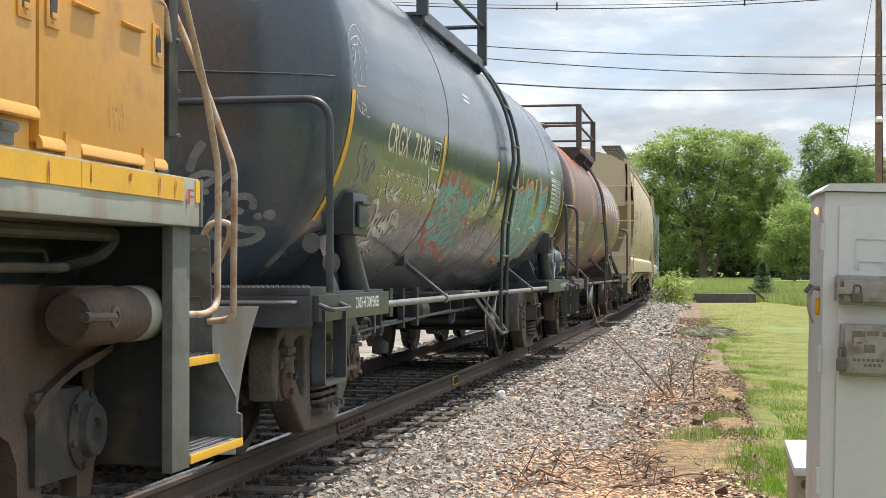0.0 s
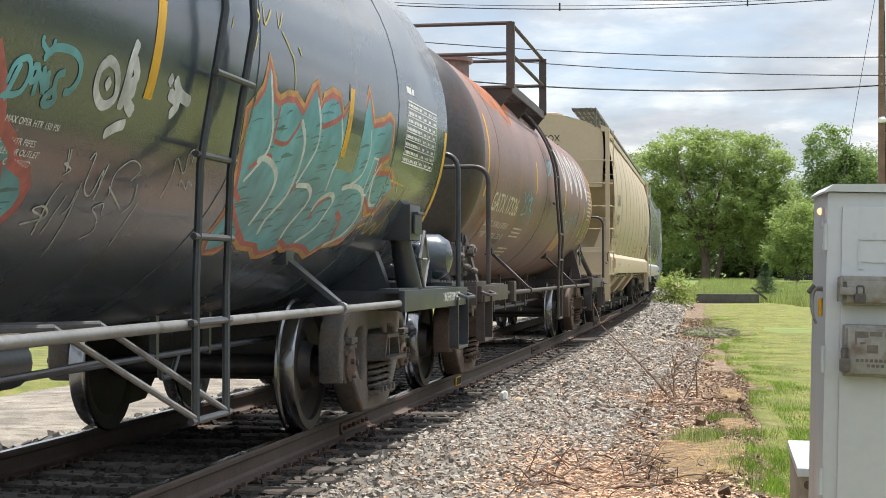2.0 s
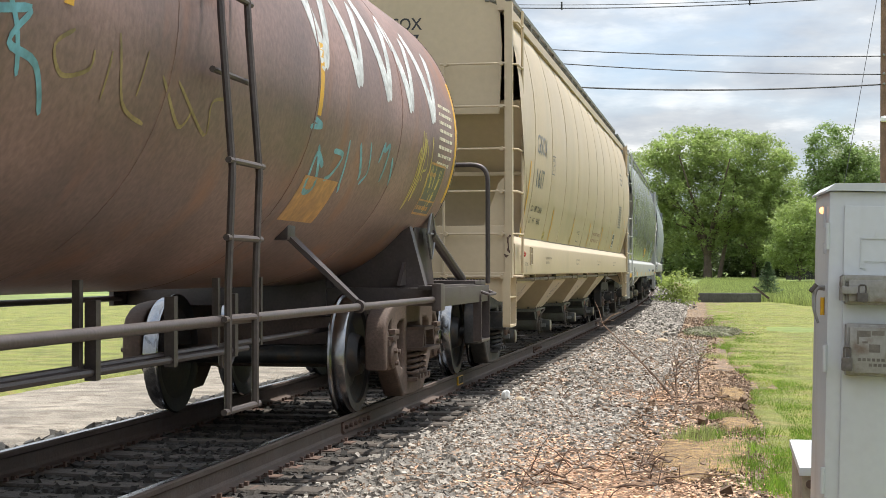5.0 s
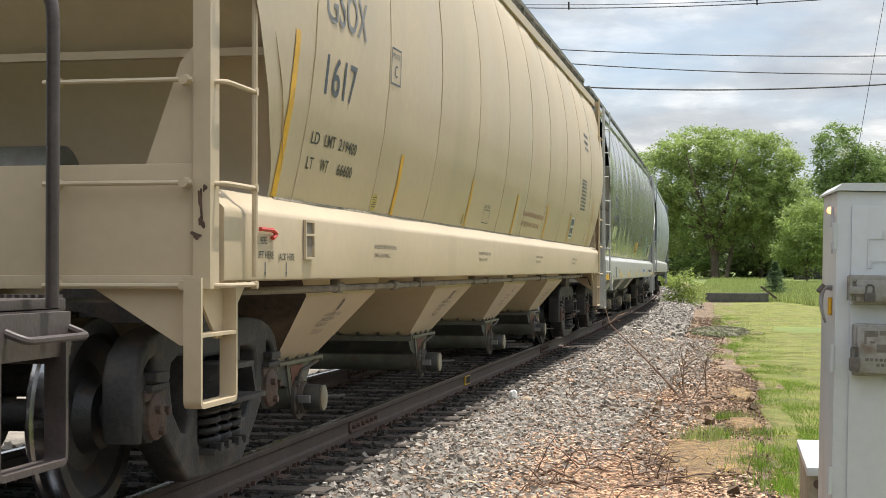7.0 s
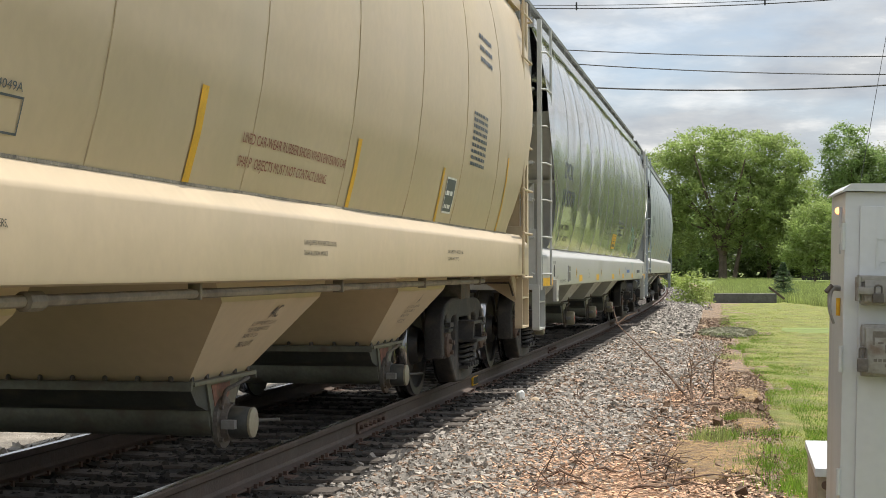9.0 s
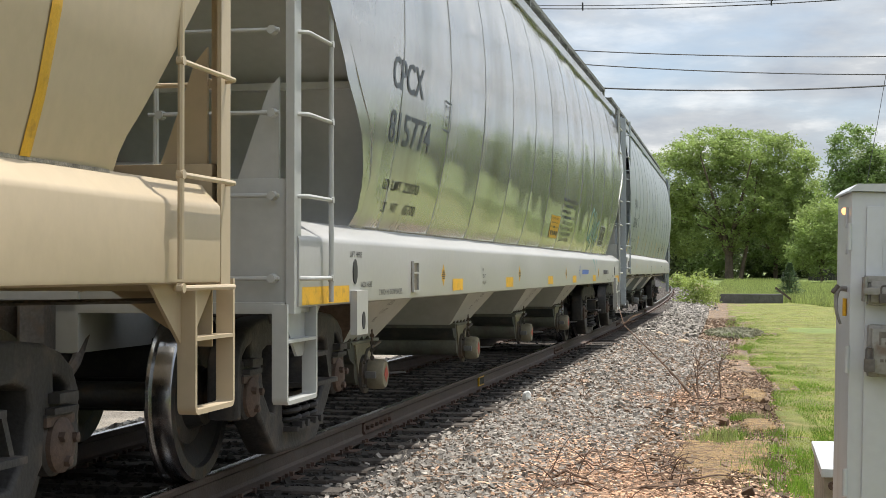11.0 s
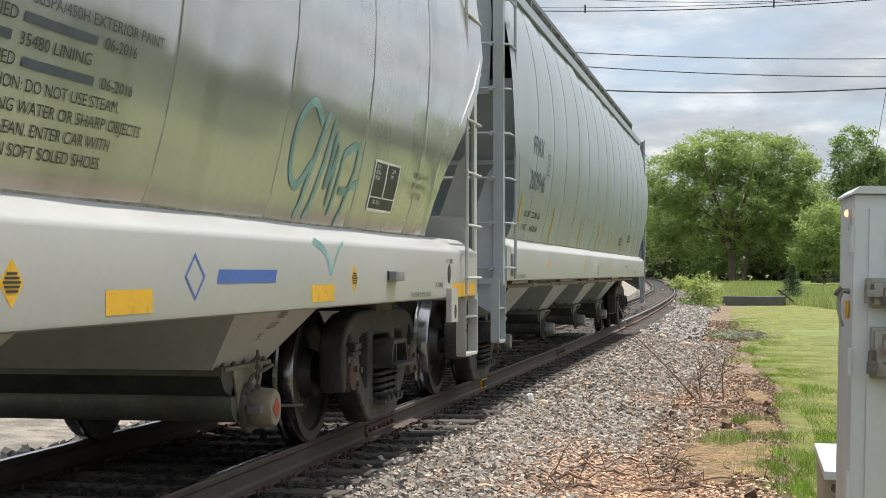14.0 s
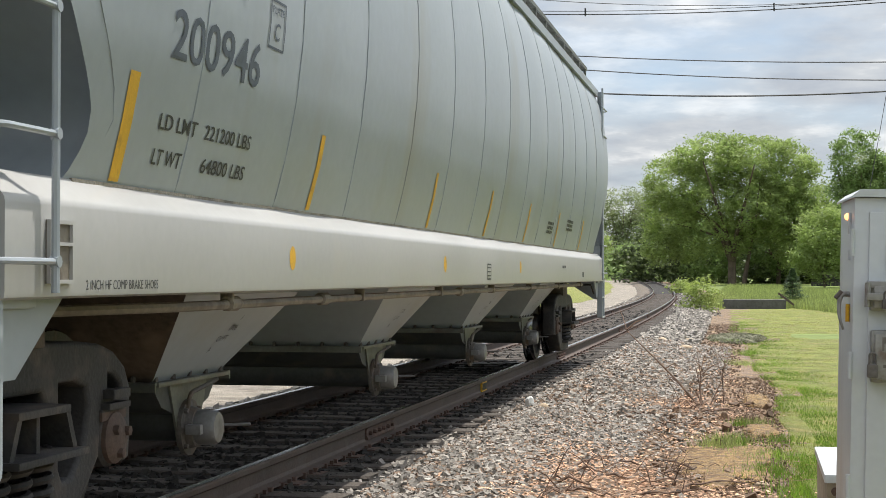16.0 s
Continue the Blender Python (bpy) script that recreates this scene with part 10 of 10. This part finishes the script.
# truck at the rear with cast frame, brake cylinder, journal box and wheels
tk = B()
for s in (-1, 1):
    prism(tk, [(END - 4.9, 0.62), (END - 4.6, 0.95), (END - 3.3, 1.06), (END - 1.18, 1.08), (END - 0.30, 1.06), (END - 0.22, 0.80), (END - 0.42, 0.76), (END - 0.56, 0.745), (END - 0.72, 0.70), (END - 0.85, 0.64), (END - 0.955, 0.57), (END - 0.94, 0.36), (END - 0.83, 0.30), (END - 0.83, 0.24), (END - 1.03, 0.26), (END - 1.04, 0.41), (END - 1.10, 0.50), (END - 1.19, 0.54), (END - 1.9, 0.56), (END - 2.0, 0.30), (END - 2.3, 0.30), (END - 2.4, 0.6), (END - 3.4, 0.52), (END - 3.5, 0.30), (END - 4.0, 0.30), (END - 4.1, 0.6)], "x", s * 1.05, s * 1.15)
ltk = part("truck", tk, M_TRUCKB, loco, "rusty brown cast locomotive truck")
bm = B()
prism(bm, [(END - 0.98, 0.60), (END - 0.88, 0.66), (END - 0.72, 0.715), (END - 0.56, 0.76), (END - 0.22, 0.82), (END - 0.22, 0.795), (END - 0.42, 0.745), (END - 0.56, 0.73), (END - 0.72, 0.685), (END - 0.85, 0.625), (END - 0.955, 0.555)], "x", 1.05, 1.19)
part("frame_flange", bm, M_TRUCKB, ltk, "thick lower flange")
bm = B()
lathe(bm, [(END - 0.93, 0.02), (END - 0.93, 0.09), (END - 0.90, 0.108), (END - 0.42, 0.113), (END - 0.30, 0.114)], "y", (1.30, 0, 0.95), 28)
box(bm, 1.12, 1.30, END - 0.86, END - 0.42, 0.83, 1.07, 0.03)
bcyl = part("brake_cylinder", bm, M_TRUCKB, ltk, "grimy brake cylinder")
bm = B()
lathe(bm, [(END - 0.36, 0.1165), (END - 0.20, 0.1165), (END - 0.16, 0.11), (END - 0.135, 0.088), (END - 0.12, 0.05), (END - 0.115, 0.0)], "y", (1.30, 0, 0.95), 28)
part("cylinder_cap", bm, M_LOCOGREY, bcyl, "chipped grey cylinder cap", smooth=40)
bm = B()
lathe(bm, [(1.36, 0.045), (1.415, 0.042), (1.42, 0.022), (1.39, 0.020)], "x", (0, END - 0.74, 0.95), 16)
tube(bm, [(1.39, END - 0.98, 0.955), (1.405, END - 0.74, 0.95)], 0.020, 8)
part("push_rod", bm, M_TRUCK, bcyl, "worn push rod in its eye")
bm = B()
box(bm, 1.02, 1.18, END - 0.94, END - 0.50, 0.31, 0.67, 0.03)
lathe(bm, [(1.16, 0.165), (1.19, 0.16), (1.205, 0.115), (1.235, 0.105), (1.24, 0.098), (1.236, 0.052), (1.215, 0.045), (1.215, 0.0)], "x", (0, END - 0.50, 0.49), 24)
for k in range(6):
    a = k * math.pi / 3 + 0.3
    lathe(bm, [(1.18, 0.02), (1.205, 0.018), (1.207, 0.006)], "x", (0, END - 0.50 + 0.14 * math.cos(a), 0.49 + 0.14 * math.sin(a)), 6)
part("journal_box", bm, M_TRUCKH, ltk, "oily bolted journal box")
bm = B()
prism(bm, [(END - 0.18, 0.80), (END + 0.06, 0.80), (END + 0.02, 0.55), (END - 0.16, 0.55)], "x", 1.03, 1.05)
prism(bm, [(END - 0.50, 0.22), (END - 0.50, 0.35), (END - 0.32, 0.34), (END - 0.36, 0.21)], "x", 1.08, 1.15)
part("pedestal", bm, M_TRUCKB, ltk)
bm = B()
arc = [(END + 0.04 + 0.27 * math.cos(a), 0.58 + 0.27 * math.sin(a)) for a in [1.35 - 0.225 * k for k in range(13)]]
prism(bm, arc + [(END + 0.04 + (y - END - 0.04) * 0.80, 0.58 + (z - 0.58) * 0.84) for y, z in arc[::-1]], "x", 1.02, 1.05)
part("brake_hanger", bm, M_TRUCKB, ltk, "curved brake hanger")
wm = wheelset_mesh(0.508)
for q in (0.85, 3.75):
    w = part("wheelset", wm, M_WHEEL, ltk, "", (0, END - q, 0.508))
    WHEELSETS.append((w, END - q, 0.508))
bm = B()
box(bm, -1.0, 1.0, -9.0, END - 0.12, 0.98, 1.315, 0.02)
under = part("underframe", bm, M_LOCODARK, loco)
bm = B()
tube(bm, rounded([(1.25, -2.0, 1.265), (1.25, END - 0.33, 1.275), (1.22, END - 0.45, 1.18), (1.05, END - 0.62, 1.13)], 0.08), 0.030, 10)
part("air_pipe", bm, M_LOCODARK, under)
bm = B()
tube(bm, [(1.25, -2.0, 1.135), (1.25, END - 0.84, 1.14)], 0.020, 8)
part("air_pipe", bm, M_LOCODARK, under)
bm = B()
tube(bm, rounded([(1.12, -2.0, 1.21), (1.12, END - 0.75, 1.21), (1.12, END - 0.72, 1.12)], 0.05), 0.016, 8)
part("air_pipe", bm, M_LOCODARK, under)
bm = B()
box(bm, -1.3, 1.3, -5.0, 1.5, 0.35, 1.0, 0.12)
part("fuel_tank", bm, M_LOCODARK, loco)
truck_ahead = B()
for s in (-1, 1):
    prism(truck_ahead, [(-8.6, 0.62), (-8.3, 0.95), (-5.4, 0.95), (-5.2, 0.6), (-5.6, 0.4), (-8.2, 0.4)], "x", s * 1.06, s * 1.2)
ltk2 = part("truck", truck_ahead, M_TRUCKB, loco)
for q in (-8.0, -5.8):
    w = part("wheelset", wm, M_WHEEL, ltk2, "", (0, q, 0.508))
    WHEELSETS.append((w, q, 0.508))


# ---- what moves ----
def gone(t):
    """Metres that the train has come by t seconds."""
    return 4.735 * t + 0.01654 * t * t - 0.000448 * t ** 3


def car_pose(mid, half, t):
    """A car whose trucks stand half a spacing before and behind its middle, on the bend."""
    a, b = mid - half - gone(t), mid + half - gone(t)
    xa, xb = bend(a), bend(b)
    return pose((xa + xb) / 2, (a + b) / 2, 0, 0, 0, math.degrees(math.atan2(xa - xb, b - a)))


def motions():
    for root, mid, half in CARS:
        walk(root, [(0.5 * k, car_pose(mid, half, 0.5 * k)) for k in range(33)])
    for wheelset, y, radius in WHEELSETS:
        walk(wheelset, [(0.125 * k, pose(0, y, radius, math.degrees(gone(0.125 * k) / radius))) for k in range(129)])


motions()
